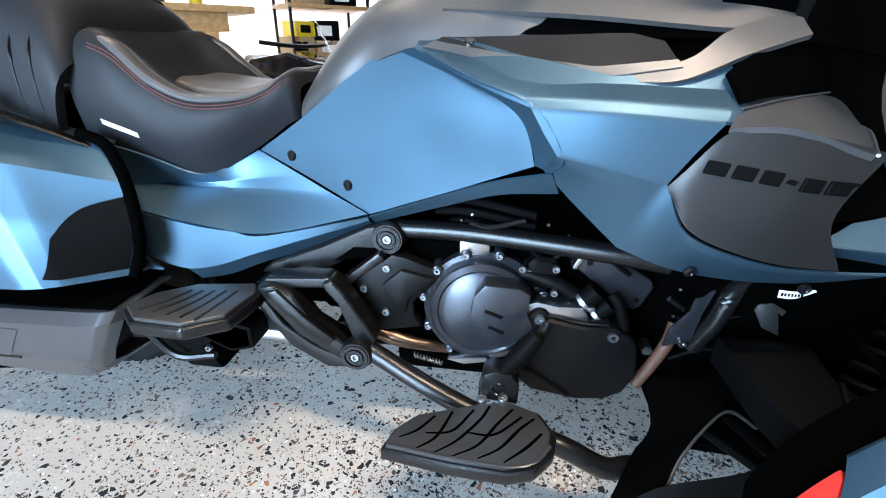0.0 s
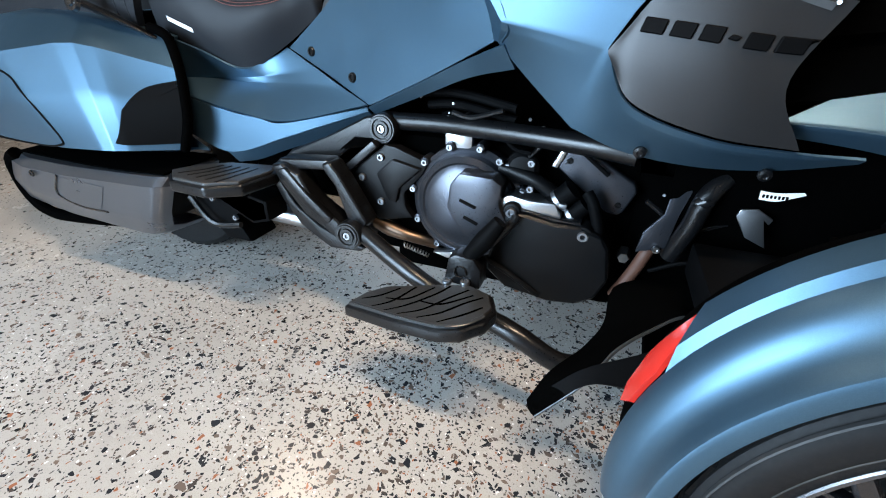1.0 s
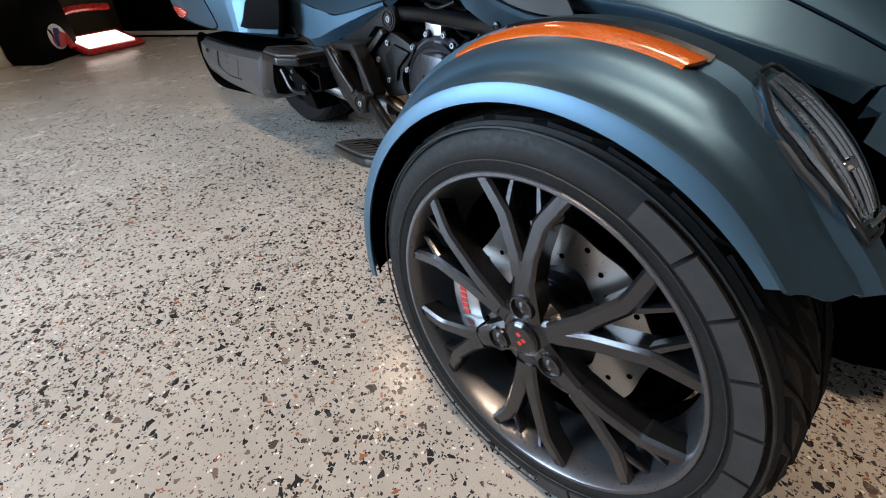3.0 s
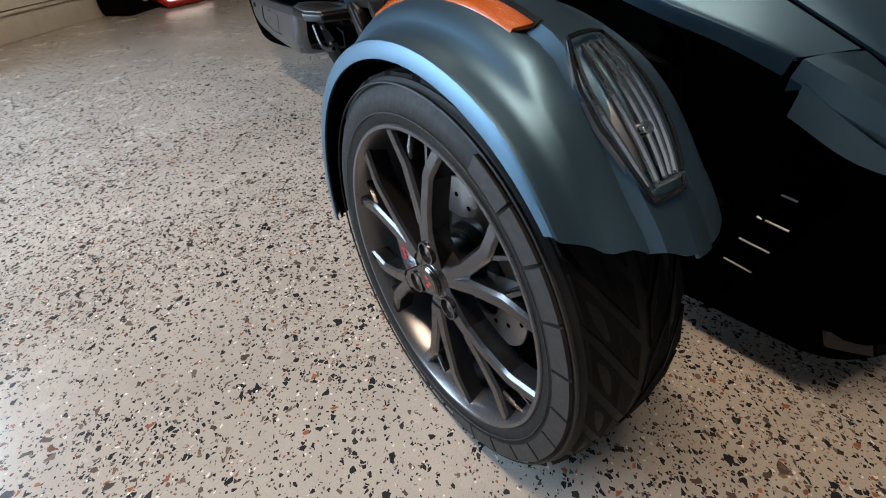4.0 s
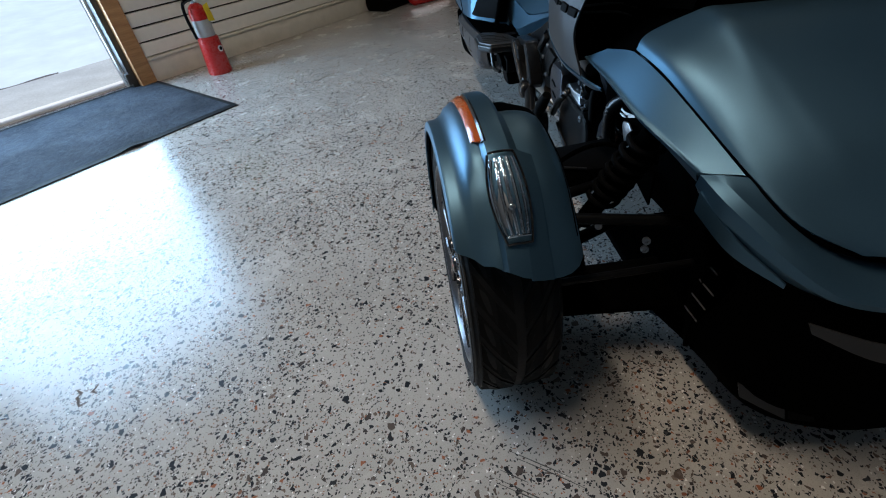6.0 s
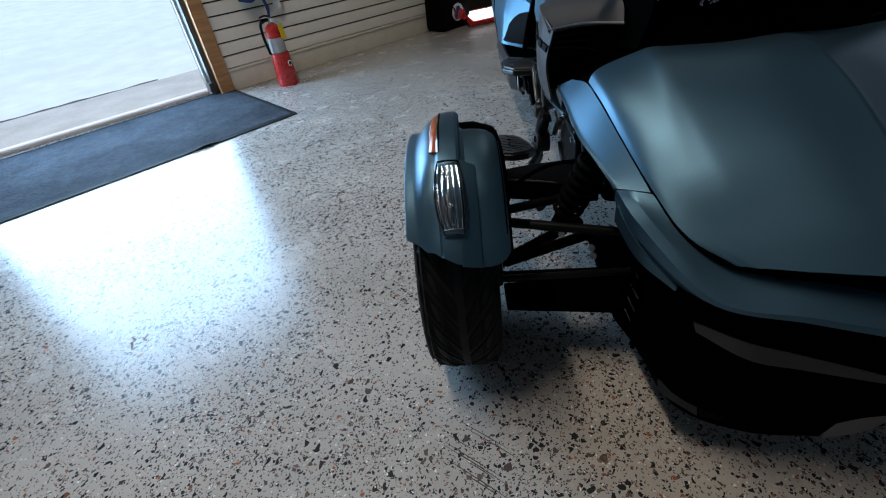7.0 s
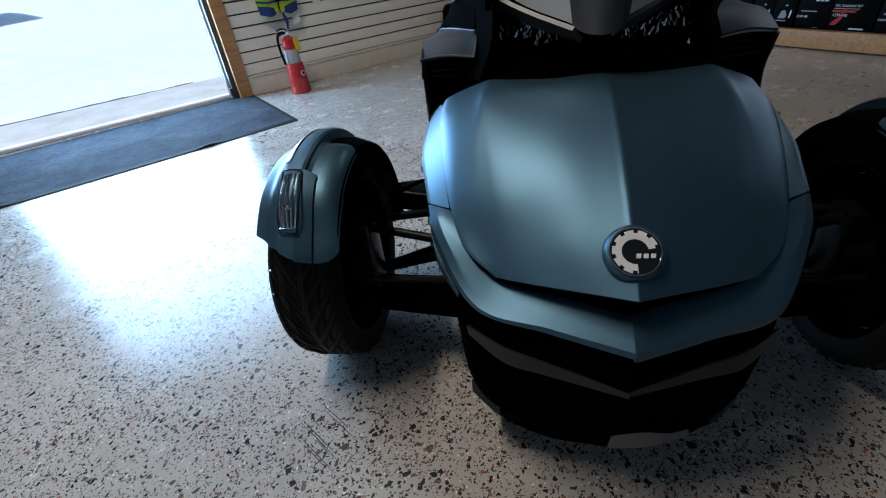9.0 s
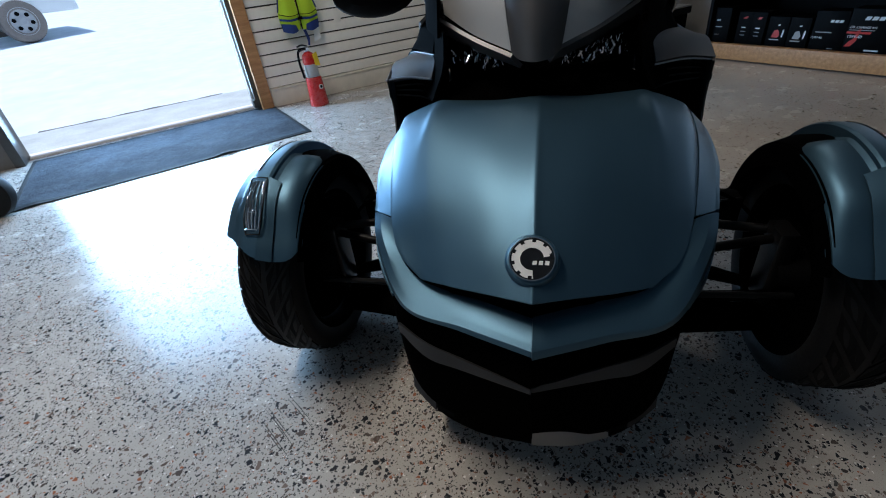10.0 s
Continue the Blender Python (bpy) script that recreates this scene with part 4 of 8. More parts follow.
hood_rows = [
    [(-0.03, 0, 0.7260), (-0.035, 0.10, 0.7195), (-0.055, 0.195, 0.7185), (-0.064, 0.232, 0.7185), (-0.072, 0.256, 0.710), (-0.084, 0.305, 0.690), (-0.082, 0.334, 0.676), (-0.075, 0.347, 0.658)],
    [(0.03, 0, 0.7290), (0.028, 0.11, 0.7165), (0.024, 0.205, 0.7090), (0.02, 0.240, 0.7055), (0.018, 0.262, 0.694), (0.018, 0.305, 0.674), (0.018, 0.330, 0.658), (0.015, 0.341, 0.643)],
    [(0.12, 0, 0.7085), (0.12, 0.115, 0.691), (0.12, 0.21, 0.671), (0.12, 0.243, 0.661), (0.12, 0.267, 0.650), (0.118, 0.300, 0.632), (0.115, 0.318, 0.618), (0.113, 0.327, 0.606)],
    [(0.25, 0, 0.655), (0.245, 0.105, 0.635), (0.239, 0.198, 0.607), (0.235, 0.232, 0.594), (0.231, 0.259, 0.582), (0.228, 0.284, 0.568), (0.226, 0.296, 0.561), (0.225, 0.303, 0.555)],
    [(0.372, 0, 0.5845), (0.352, 0.095, 0.564), (0.331, 0.177, 0.540), (0.322, 0.210, 0.529), (0.316, 0.232, 0.521), (0.312, 0.252, 0.515), (0.310, 0.262, 0.5125), (0.308, 0.270, 0.510)],
    [(0.464, 0, 0.517), (0.434, 0.070, 0.508), (0.404, 0.138, 0.498), (0.388, 0.170, 0.493), (0.377, 0.192, 0.489), (0.370, 0.203, 0.487), (0.367, 0.209, 0.486), (0.364, 0.214, 0.485)],
]
hood_rows = [[r[0], tuple(Vector(r[0]).lerp(Vector(r[1]), 0.12)), tuple(Vector(r[0]).lerp(Vector(r[1]), 0.35)), *r[1:]] for r in hood_rows]
whole_rows = [r[:0:-1] + l for r, l in zip(nose_side(hood_rows, -1), nose_side(hood_rows, 1))]
bm = sheet(whole_rows, 48, 109, 0.007)
hood = part("hood", bm, BLUE, bike, "satin blue front hood with a soft central crease", sharp=40)
# black skirt for the shaded gap under the hood's rim, and an unlit black tray below the hood
for s in (-1, 1):
    rim = [r[-1] for r in hood_rows] + [(0.400, 0.138, 0.492), (0.430, 0.070, 0.502), (0.459, 0.0, 0.511)]
    rows = [[(x - 0.004, w - 0.002, z - 0.003) for x, w, z in rim], [(x - 0.014 - 0.05 * (x > 0.33), w - 0.010, z - 0.045) for x, w, z in rim]]
    rows = [list(c) for c in zip(*rows)]
    part("hood_skirt", sheet(nose_side(rows, s), 60, 4, 0.003), VOID, hood, "black skirt for the shaded gap under the hood's rim")
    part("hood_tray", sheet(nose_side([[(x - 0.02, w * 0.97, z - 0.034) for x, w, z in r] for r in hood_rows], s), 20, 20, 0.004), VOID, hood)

badge_c, badge_n = Vector((0.405, 0.008, 0.566)), Vector((0.62, 0.0, 0.785))
q = Vector((0, 0, 1)).rotation_difference(badge_n)
badge = part("badge", lathe([(0, 0.003), (0.036, 0.003), (0.039, 0.004), (0.0425, 0.003), (0.046, -0.002), (0.047, -0.008)], badge_c, badge_n, 48), BLUE, bike, "round maker's badge on the hood")
part("badge_rim", lathe([(0.0365, 0.004), (0.0372, 0.0070), (0.0390, 0.0070), (0.0398, 0.004)], badge_c, badge_n, 48), CHROME, badge, "chrome rim")
part("badge_disc", lathe([(0, 0.0045), (0.0365, 0.0045), (0.0365, 0.003)], badge_c, badge_n, 40), GLOSS_BLACK, badge, "gloss black disc")
turn = Matrix.Translation(badge_c) @ q.to_matrix().to_4x4() @ pose(0, 0, 0, 0, 0, 20)


def polar(r, a):
    return Vector((r * math.cos(radians(a)), r * math.sin(radians(a)), 0))


# toothed ring, open on one side
bm = bmesh.new()
steps = []
for k, a in enumerate(range(80, 345, 3)):
    r_ = 0.0345 if (k // 4) % 3 else 0.0300
    steps.append((a, r_))
    if k % 4 == 3:
        steps.append((a, 0.0345 if ((k + 1) // 4) % 3 else 0.0300))
rim = [[bm.verts.new(turn @ (polar(r, a) + Vector((0, 0, h)))) for r, h in ((0.020, 0.0046), (0.020, 0.0060), (r_, 0.0060), (r_, 0.0046))] for a, r_ in steps]
for a, b in zip(rim, rim[1:]):
    for c in range(3):
        bm.faces.new((a[c], a[c + 1], b[c + 1], b[c]))
part("badge_ring", bm, WHITE_MARK, badge, "pale toothed ring")
for k in range(3):
    part("badge_bar", moved(prism([(-0.0035, -0.0035), (0.0035, -0.0035), (0.0045, 0.0035), (-0.0025, 0.0035)], 0.0046, 0.0060, 0, "z"), turn @ pose(0, 0, 0, 0, 0, -20) @ pose(0.007, 0.004 + k * 0.0105, 0, 0, 0, 90)), WHITE_MARK, badge, "short pale bar")


def front_side(s):
    # side strip beside the hood, up to the seam
    rows = [[(-0.22, 0.366, 0.594), (-0.215, 0.386, 0.611), (-0.19, 0.378, 0.628), (-0.16, 0.362, 0.640)], [(-0.1, 0.372, 0.583), (-0.09, 0.391, 0.604), (-0.085, 0.376, 0.632), (-0.075, 0.347, 0.653)],
            [(0.02, 0.368, 0.558), (0.03, 0.387, 0.579), (0.022, 0.372, 0.610), (0.015, 0.341, 0.637)], [(0.10, 0.355, 0.54), (0.11, 0.371, 0.56), (0.112, 0.358, 0.582), (0.113, 0.327, 0.601)],
            [(0.175, 0.342, 0.516), (0.184, 0.355, 0.541), (0.200, 0.336, 0.549), (0.224, 0.304, 0.550)]]
    rows = [[r[0], r[1], *[tuple(Vector(r[1]).lerp(Vector(r[3]), k)) for k in (0.12, 0.4, 0.7, 0.92)], r[3]] for r in rows]
    part("side_strip", sheet(side(rows, s), 30, 25, 0.005), BLUE, bike, "blue strip beside the hood", sharp=35)
    # nose band from the seam round to the middle: a flat ledge under the hood's rim
    rows = [[(0.183, 0.340, 0.500), (0.187, 0.353, 0.520), (0.192, 0.353, 0.5415), (0.207, 0.336, 0.5475), (0.229, 0.303, 0.5485)], [(0.26, 0.325, 0.455), (0.262, 0.334, 0.485), (0.268, 0.329, 0.509), (0.281, 0.308, 0.513), (0.300, 0.268, 0.503)],
            [(0.362, 0.258, 0.420), (0.388, 0.252, 0.430), (0.391, 0.248, 0.440), (0.381, 0.236, 0.448), (0.352, 0.206, 0.469)], [(0.425, 0.128, 0.414), (0.443, 0.126, 0.425), (0.442, 0.124, 0.436), (0.430, 0.117, 0.444), (0.394, 0.100, 0.464)],
            [(0.472, 0.0, 0.408), (0.492, 0.0, 0.421), (0.490, 0.0, 0.433), (0.478, 0.0, 0.440), (0.432, 0.0, 0.458)]]
    part("nose_band", sheet(nose_side(rows, s), 34, 17, 0.005, cross=straight), BLUE, bike, "blue band round the nose", sharp=22)
    # small blue facet below the seam
    rows = [[(0.200, 0.352, 0.478), (0.203, 0.354, 0.517)], [(0.275, 0.330, 0.442), (0.275, 0.331, 0.473)], [(0.345, 0.286, 0.422), (0.345, 0.286, 0.430)]]
    part("nose_facet", sheet(side(rows, s), 12, 5, 0.004), BLUE, bike)
    # black lower nose: upper recess, shelf and chin
    rows = [[(0.22, 0.335, 0.47), (0.28, 0.305, 0.40), (0.27, 0.305, 0.33), (0.22, 0.295, 0.20), (0.18, 0.25, 0.09)],
            [(0.355, 0.262, 0.428), (0.372, 0.262, 0.385), (0.375, 0.262, 0.34), (0.362, 0.262, 0.20), (0.345, 0.235, 0.10)],
            [(0.42, 0.13, 0.420), (0.432, 0.128, 0.375), (0.443, 0.13, 0.335), (0.425, 0.135, 0.19), (0.412, 0.13, 0.096)],
            [(0.468, 0, 0.415), (0.482, 0, 0.375), (0.492, 0, 0.338), (0.450, 0, 0.19), (0.430, 0, 0.094)]]
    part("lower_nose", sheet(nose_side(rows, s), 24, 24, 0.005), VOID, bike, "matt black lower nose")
    rows = [[(0.384, 0.266, 0.386), (0.392, 0.263, 0.372)], [(0.428, 0.20, 0.376), (0.440, 0.198, 0.350)], [(0.452, 0.13, 0.366), (0.460, 0.129, 0.344)], [(0.496, 0.0, 0.346), (0.499, 0, 0.338)]]
    part("chin_ridge", sheet(nose_side(rows, s), 18, 4, 0.006), NOSE_GREY, bike, "dark grey ridge across the nose")
    # slanted grey winglet at the chin's corner
    rows = [[(0.338, 0.272, 0.174), (0.350, 0.270, 0.150)], [(0.362, 0.240, 0.168), (0.378, 0.238, 0.140)], [(0.380, 0.210, 0.161), (0.396, 0.210, 0.129)]]
    part("chin_winglet", sheet(side(rows, s), 9, 4, 0.006, run=straight), CHARCOAL, bike, "small grey winglet at the chin")
    rows = [[(0.382, 0.206, 0.160), (0.398, 0.206, 0.130)], [(0.398, 0.165, 0.148), (0.410, 0.165, 0.128)]]
    part("chin_tab", sheet(side(rows, s), 4, 3, 0.006), BLACK, bike)
    # inner flank that closes the body behind the nose; its black covers shaded floor too
    rows = [[(-0.30, 0.26, 0.61), (-0.30, 0.27, 0.45), (-0.30, 0.16, 0.27)], [(0.0, 0.31, 0.60), (0.0, 0.24, 0.42), (0.0, 0.17, 0.20)], [(0.20, 0.34, 0.52), (0.22, 0.30, 0.35), (0.19, 0.26, 0.09)]]
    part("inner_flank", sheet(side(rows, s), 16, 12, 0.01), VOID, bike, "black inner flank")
    # louvres on the flank: pale metal strips put in for the glints on their edges
    for k in range(4):
        z_ = 0.361 - 0.0455 * k
        y_ = 0.303 - 0.002 * k
        x_ = 0.212 - 0.009 * k
        part("louvre", tube([(x_, s * y_, z_), (x_ + (0.028 if k == 0 else 0.044), s * y_, z_ - 0.001)], 0.0015, 6), ALU, bike, "pale metal strip for the glint on a flank louvre")



two_sided(front_side)
# Only the half that catches light is made, in a paler silver.
part("chin_plate", sheet([[(0.428, 0.008, 0.152), (0.434, 0.008, 0.098)], [(0.420, 0.09, 0.160), (0.426, 0.09, 0.100)], [(0.392, 0.160, 0.172), (0.400, 0.168, 0.106)]], 12, 6, 0.008), SILVER, bike, "silver piece for the lit half of the skid plate")
# Black tray doubles as the shaded floor under the nose.
part("front_tray", prism([(-0.27, -0.26), (0.08, -0.28), (0.16, -0.26), (0.33, -0.235), (0.40, -0.12), (0.425, 0.0), (0.40, 0.12), (0.33, 0.235), (0.16, 0.26), (0.08, 0.28), (-0.27, 0.26)], 0.085, 0.11, 0.008, "z"), VOID, bike, "black tray that stands for shade under the front body")
part("belly", box(-1.05, 0.34, -0.10, 0.10, 0.15, 0.20, 0.02), VOID, bike, "black belly pan")
part("radiator_core", box(-0.30, 0.30, -0.16, 0.16, 0.20, 0.56, 0.02), VOID, bike)

# -- side panels --
def side_panels(s):
    # tank side panel
    rows = [[(-0.898, 0.217, 0.552), (-1.02, 0.176, 0.601), (-1.150, 0.137, 0.650)],
            [(-0.83, 0.238, 0.582), (-0.92, 0.205, 0.665), (-1.04, 0.160, 0.722)],
            [(-0.745, 0.268, 0.620), (-0.82, 0.240, 0.730), (-0.93, 0.185, 0.802)],
            [(-0.665, 0.300, 0.658), (-0.71, 0.290, 0.760), (-0.835, 0.215, 0.846)],
            [(-0.600, 0.330, 0.690), (-0.625, 0.330, 0.762), (-0.69, 0.300, 0.797)]]
    tank_side = part("tank_side_panel", sheet(side(rows, s), 24, 18, 0.005), BLUE, bike, "blue side panel below the tank")
    # lower flange of the tank panel, folded inward
    rows = [[(-0.898, 0.217, 0.550), (-0.89, 0.205, 0.535)], [(-0.76, 0.264, 0.612), (-0.75, 0.25, 0.592)], [(-0.665, 0.300, 0.655), (-0.65, 0.29, 0.632)], [(-0.575, 0.36, 0.69), (-0.56, 0.34, 0.655)]]
    part("panel_flange", sheet(side(rows, s), 16, 4, 0.004), BLUE, bike)
    # step between the tank panel and the front cowl
    rows = [[(-0.835, 0.215, 0.846), (-0.80, 0.245, 0.852)], [(-0.70, 0.296, 0.800), (-0.70, 0.325, 0.812)], [(-0.632, 0.328, 0.764), (-0.610, 0.370, 0.781)], [(-0.606, 0.332, 0.715), (-0.566, 0.387, 0.716)], [(-0.60, 0.335, 0.692), (-0.580, 0.362, 0.690)]]
    part("cowl_step", sheet(side(rows, s), 22, 5, 0.004), BLUE, bike, sharp=24)
    # front cowl: lower flank, soft crease, bright face and rolled shoulder in one piece
    rows = [[(-0.588, 0.352, 0.690), (-0.578, 0.378, 0.708), (-0.575, 0.387, 0.719), (-0.597, 0.381, 0.75), (-0.615, 0.370, 0.779), (-0.619, 0.362, 0.792), (-0.62, 0.335, 0.812)],
            [(-0.537, 0.352, 0.640), (-0.507, 0.386, 0.692), (-0.50, 0.392, 0.706), (-0.50, 0.391, 0.745), (-0.50, 0.386, 0.778), (-0.50, 0.376, 0.792), (-0.50, 0.34, 0.812)],
            [(-0.465, 0.352, 0.575), (-0.434, 0.389, 0.674), (-0.427, 0.395, 0.690), (-0.400, 0.397, 0.735), (-0.372, 0.394, 0.772), (-0.366, 0.385, 0.786), (-0.36, 0.345, 0.808)]]
    bm = sheet(side(rows, s), 20, 31, 0, close=False, cross=straight)
    lower = [[(-0.465, 0.352, 0.575), (-0.434, 0.389, 0.674), (-0.427, 0.395, 0.690)], [(-0.385, 0.36, 0.549), (-0.388, 0.402, 0.610), (-0.390, 0.408, 0.624)],
             [(-0.29, 0.366, 0.540), (-0.287, 0.408, 0.580), (-0.287, 0.412, 0.589)], [(-0.20, 0.374, 0.548), (-0.19, 0.401, 0.574), (-0.19, 0.404, 0.580)], [(-0.115, 0.384, 0.570), (-0.112, 0.390, 0.5755), (-0.112, 0.392, 0.577)]]
    sheet(side(lower, s), 30, 11, 0, bm, close=False, cross=straight)
    part("front_cowl", solid(bm, 0.004), BLUE, bike, "satin blue front cowl that runs out to a point", sharp=50)
    rows = [[(-0.80, 0.247, 0.850), (-0.797, 0.240, 0.858), (-0.79, 0.222, 0.868)], [(-0.70, 0.321, 0.807), (-0.70, 0.313, 0.819), (-0.70, 0.287, 0.838)], [(-0.616, 0.370, 0.780), (-0.619, 0.362, 0.792), (-0.62, 0.335, 0.812)]]
    part("cowl_shoulder", sheet(side(rows, s), 14, 9, 0.004), BLUE, bike, sharp=40)
    rows = [[(-0.374, 0.394, 0.774), (-0.36, 0.345, 0.807)], [(-0.352, 0.396, 0.771), (-0.345, 0.352, 0.800)], [(-0.336, 0.397, 0.766), (-0.33, 0.368, 0.782)]]
    part("cowl_tip", sheet(side(rows, s), 10, 6, 0.004), BLUE, bike, sharp=24)
    # charcoal panel with embossed bars
    rows = [[(-0.421, 0.398, 0.676), (-0.426, 0.398, 0.687), (-0.420, 0.399, 0.697)], [(-0.384, 0.409, 0.626), (-0.39, 0.409, 0.69), (-0.36, 0.404, 0.768)], [(-0.286, 0.413, 0.594), (-0.29, 0.421, 0.68), (-0.275, 0.412, 0.765)], [(-0.185, 0.405, 0.584), (-0.222, 0.413, 0.66), (-0.182, 0.405, 0.745)]]
    dark = part("charcoal_side_panel", sheet(side(rows, s), 20, 14, 0.005), CHARCOAL, bike, "charcoal side panel with embossed lettering shapes")
    # embossed lettering shapes: plain blocks in place of the maker's name
    x, face = -0.392, skin(dark)
    for k, w in enumerate((0.026, 0.025, 0.023, 0.010, 0.025, 0.039)):
        z0, z1 = (0.711, 0.728) if k != 3 else (0.717, 0.722)
        drop = -0.0035 * k
        rows = [[(x, z0 + drop), (x + 0.005, z1 + drop)], [(x + w, z0 + drop - 0.003), (x + w + 0.005, z1 + drop - 0.003)]]
        part("embossed_bar", bevelled(laid_sheet(face, rows, s, 5, 4, 0.004, 0.006), 0.0012, 1, 50), BLACK, dark, "raised black block")
        x += w + 0.007
    # duct behind the panel: top lid, lip with highlight strips, dark mouth with fins
    rows = [[(-0.372, 0.405, 0.769), (-0.352, 0.372, 0.786), (-0.335, 0.335, 0.798)], [(-0.30, 0.415, 0.771), (-0.255, 0.345, 0.789), (-0.19, 0.267, 0.799)], [(-0.203, 0.413, 0.743), (-0.168, 0.34, 0.757), (-0.13, 0.266, 0.757)]]
    part("duct_lid", sheet(side(rows, s), 12, 10, 0.008), DARK_TANK, bike, "graphite lid of the side air duct")
    rows = [[(-0.352, 0.366, 0.792), (-0.30, 0.330, 0.800), (-0.19, 0.262, 0.805)], [(-0.366, 0.338, 0.826), (-0.32, 0.318, 0.860), (-0.22, 0.25, 0.888)]]
    part("duct_brow", sheet(side(rows, s), 8, 8, 0.008), VOID, bike, "black brow above the duct lid")
    # Paler tubes stand in for the door's reflection along both edges.
    part("brow_edge", tube([(-0.35, s * 0.375, 0.788), (-0.29, s * 0.338, 0.797), (-0.19, s * 0.266, 0.803)], 0.0018, 6, 14), DARK_TANK, bike, "pale strip for the highlight on the edge")
    part("lid_edge", tube([(-0.202, s * 0.414, 0.744), (-0.166, s * 0.34, 0.757), (-0.13, s * 0.267, 0.756)], 0.0026, 6, 14), ALU, bike, "pale strip for the highlight on the edge")
    rows = [[(-0.23, 0.40, 0.60), (-0.23, 0.40, 0.75)], [(-0.235, 0.25, 0.60), (-0.235, 0.24, 0.78)]]
    part("duct_mouth", sheet(side(rows, s), 6, 6, 0.01), VOID, bike, "dark duct mouth")
    for k in range(4):
        part("duct_fin", tube([(-0.222, s * 0.395, 0.735 - 0.012 * k), (-0.216, s * 0.32, 0.742 - 0.017 * k), (-0.215, s * 0.27, 0.728 - 0.02 * k)], 0.0022, 6, 10), SATIN_BLACK, bike)
    # tail panel under the seat: upper face, fold, pocket and crease
    rows = [[(-1.455, 0.222, 0.678), (-1.436, 0.205, 0.584), (-1.432, 0.199, 0.576), (-1.455, 0.250, 0.560)], [(-1.36, 0.206, 0.646), (-1.36, 0.180, 0.586), (-1.355, 0.171, 0.576), (-1.36, 0.247, 0.537)],
            [(-1.265, 0.180, 0.606), (-1.262, 0.162, 0.584), (-1.255, 0.160, 0.569), (-1.25, 0.242, 0.515)], [(-1.20, 0.15, 0.625), (-1.17, 0.153, 0.592), (-1.15, 0.166, 0.572), (-1.11, 0.234, 0.501)],
            [(-1.152, 0.137, 0.648), (-1.06, 0.164, 0.612), (-0.98, 0.190, 0.580), (-0.900, 0.217, 0.551)]]
    part("tail_panel", sheet(side(rows, s), 33, 19, 0.005, cross=straight), BLUE, bike, "blue tail panel with a pocket under the seat", sharp=38)
    rows = [[(-1.455, 0.250, 0.559), (-1.462, 0.252, 0.482)], [(-1.36, 0.247, 0.536), (-1.385, 0.250, 0.450)], [(-1.25, 0.242, 0.514), (-1.30, 0.246, 0.419)],
            [(-1.18, 0.238, 0.506), (-1.225, 0.242, 0.428)], [(-1.11, 0.234, 0.500), (-1.125, 0.236, 0.464)], [(-0.900, 0.219, 0.549), (-0.90, 0.2165, 0.541)]]
    part("tail_lower_panel", sheet(side(rows, s), 31, 10, 0.005), BLUE, bike, "blue lower tail panel", sharp=38)
    rows = [[(-1.463, 0.254, 0.480), (-1.47, 0.270, 0.418)], [(-1.40, 0.252, 0.447), (-1.41, 0.266, 0.419)], [(-1.33, 0.2635, 0.422), (-1.33, 0.265, 0.418)]]
    part("tail_flap", sheet(side(rows, s), 9, 4, 0.004), BLUE, bike, "small blue flap below the tail panel")
    rows = [[(-1.29, 0.2465, 0.420), (-1.27, 0.235, 0.392)], [(-1.225, 0.2425, 0.429), (-1.205, 0.23, 0.405)], [(-1.125, 0.236, 0.465), (-1.115, 0.215, 0.440)], [(-0.90, 0.2165, 0.541), (-0.89, 0.19, 0.515)]]
    part("tail_underside", sheet(side(rows, s), 12, 4, 0.004), BLUE, bike)
    # bolts with recessed cups
    for x, z in ((-1.072, 0.646), (-0.944, 0.603)):
        spot, n_ = lay(skin(tank_side), (x, s * 1.0, z), (0, -s, 0), 0.001)
        part("panel_bolt", lathe([(0, 0.001), (0.0055, 0.001), (0.006, 0.004), (0.0088, 0.0045), (0.0105, 0.002), (0.0108, -0.004)], spot, n_, 20), SATIN_BLACK, bike, "recessed black panel bolt")
    for x, w, z in ((-0.362, 0.378, 0.556), (-0.207, 0.387, 0.546)):
        part("panel_bolt", lathe([(0, 0.004), (0.003, 0.004), (0.0045, 0.0055), (0.0085, 0.004), (0.009, 0.0)], (x, s * w, z), (0, s, -0.25), 16), SATIN_BLACK, bike)


two_sided(side_panels)

# -- tank, console and storage lid --
tank_rows = []
for x, z0, w0, z1, w1, zt in ((-1.055, 0.70, 0.122, 0.75, 0.112, 0.785), (-1.02, 0.73, 0.140, 0.785, 0.130, 0.83), (-0.96, 0.77, 0.175, 0.845, 0.15, 0.895), (-0.89, 0.82, 0.195, 0.905, 0.155, 0.945),
                              (-0.80, 0.853, 0.235, 0.94, 0.17, 0.975), (-0.66, 0.868, 0.25, 0.945, 0.19, 0.99), (-0.50, 0.87, 0.26, 0.94, 0.2, 0.985), (-0.36, 0.88, 0.27, 0.95, 0.22, 0.99)):
    tank_rows.append(full([(x, 0, zt), (x, w1 * 0.55, zt - 0.012), (x, w1, z1), (x, (w0 + w1) / 2 + 0.012, (z0 + z1) / 2), (x, w0, z0)]))
part("tank_cover", sheet(tank_rows, 34, 33, 0.006), DARK_TANK, bike, "graphite tank cover")


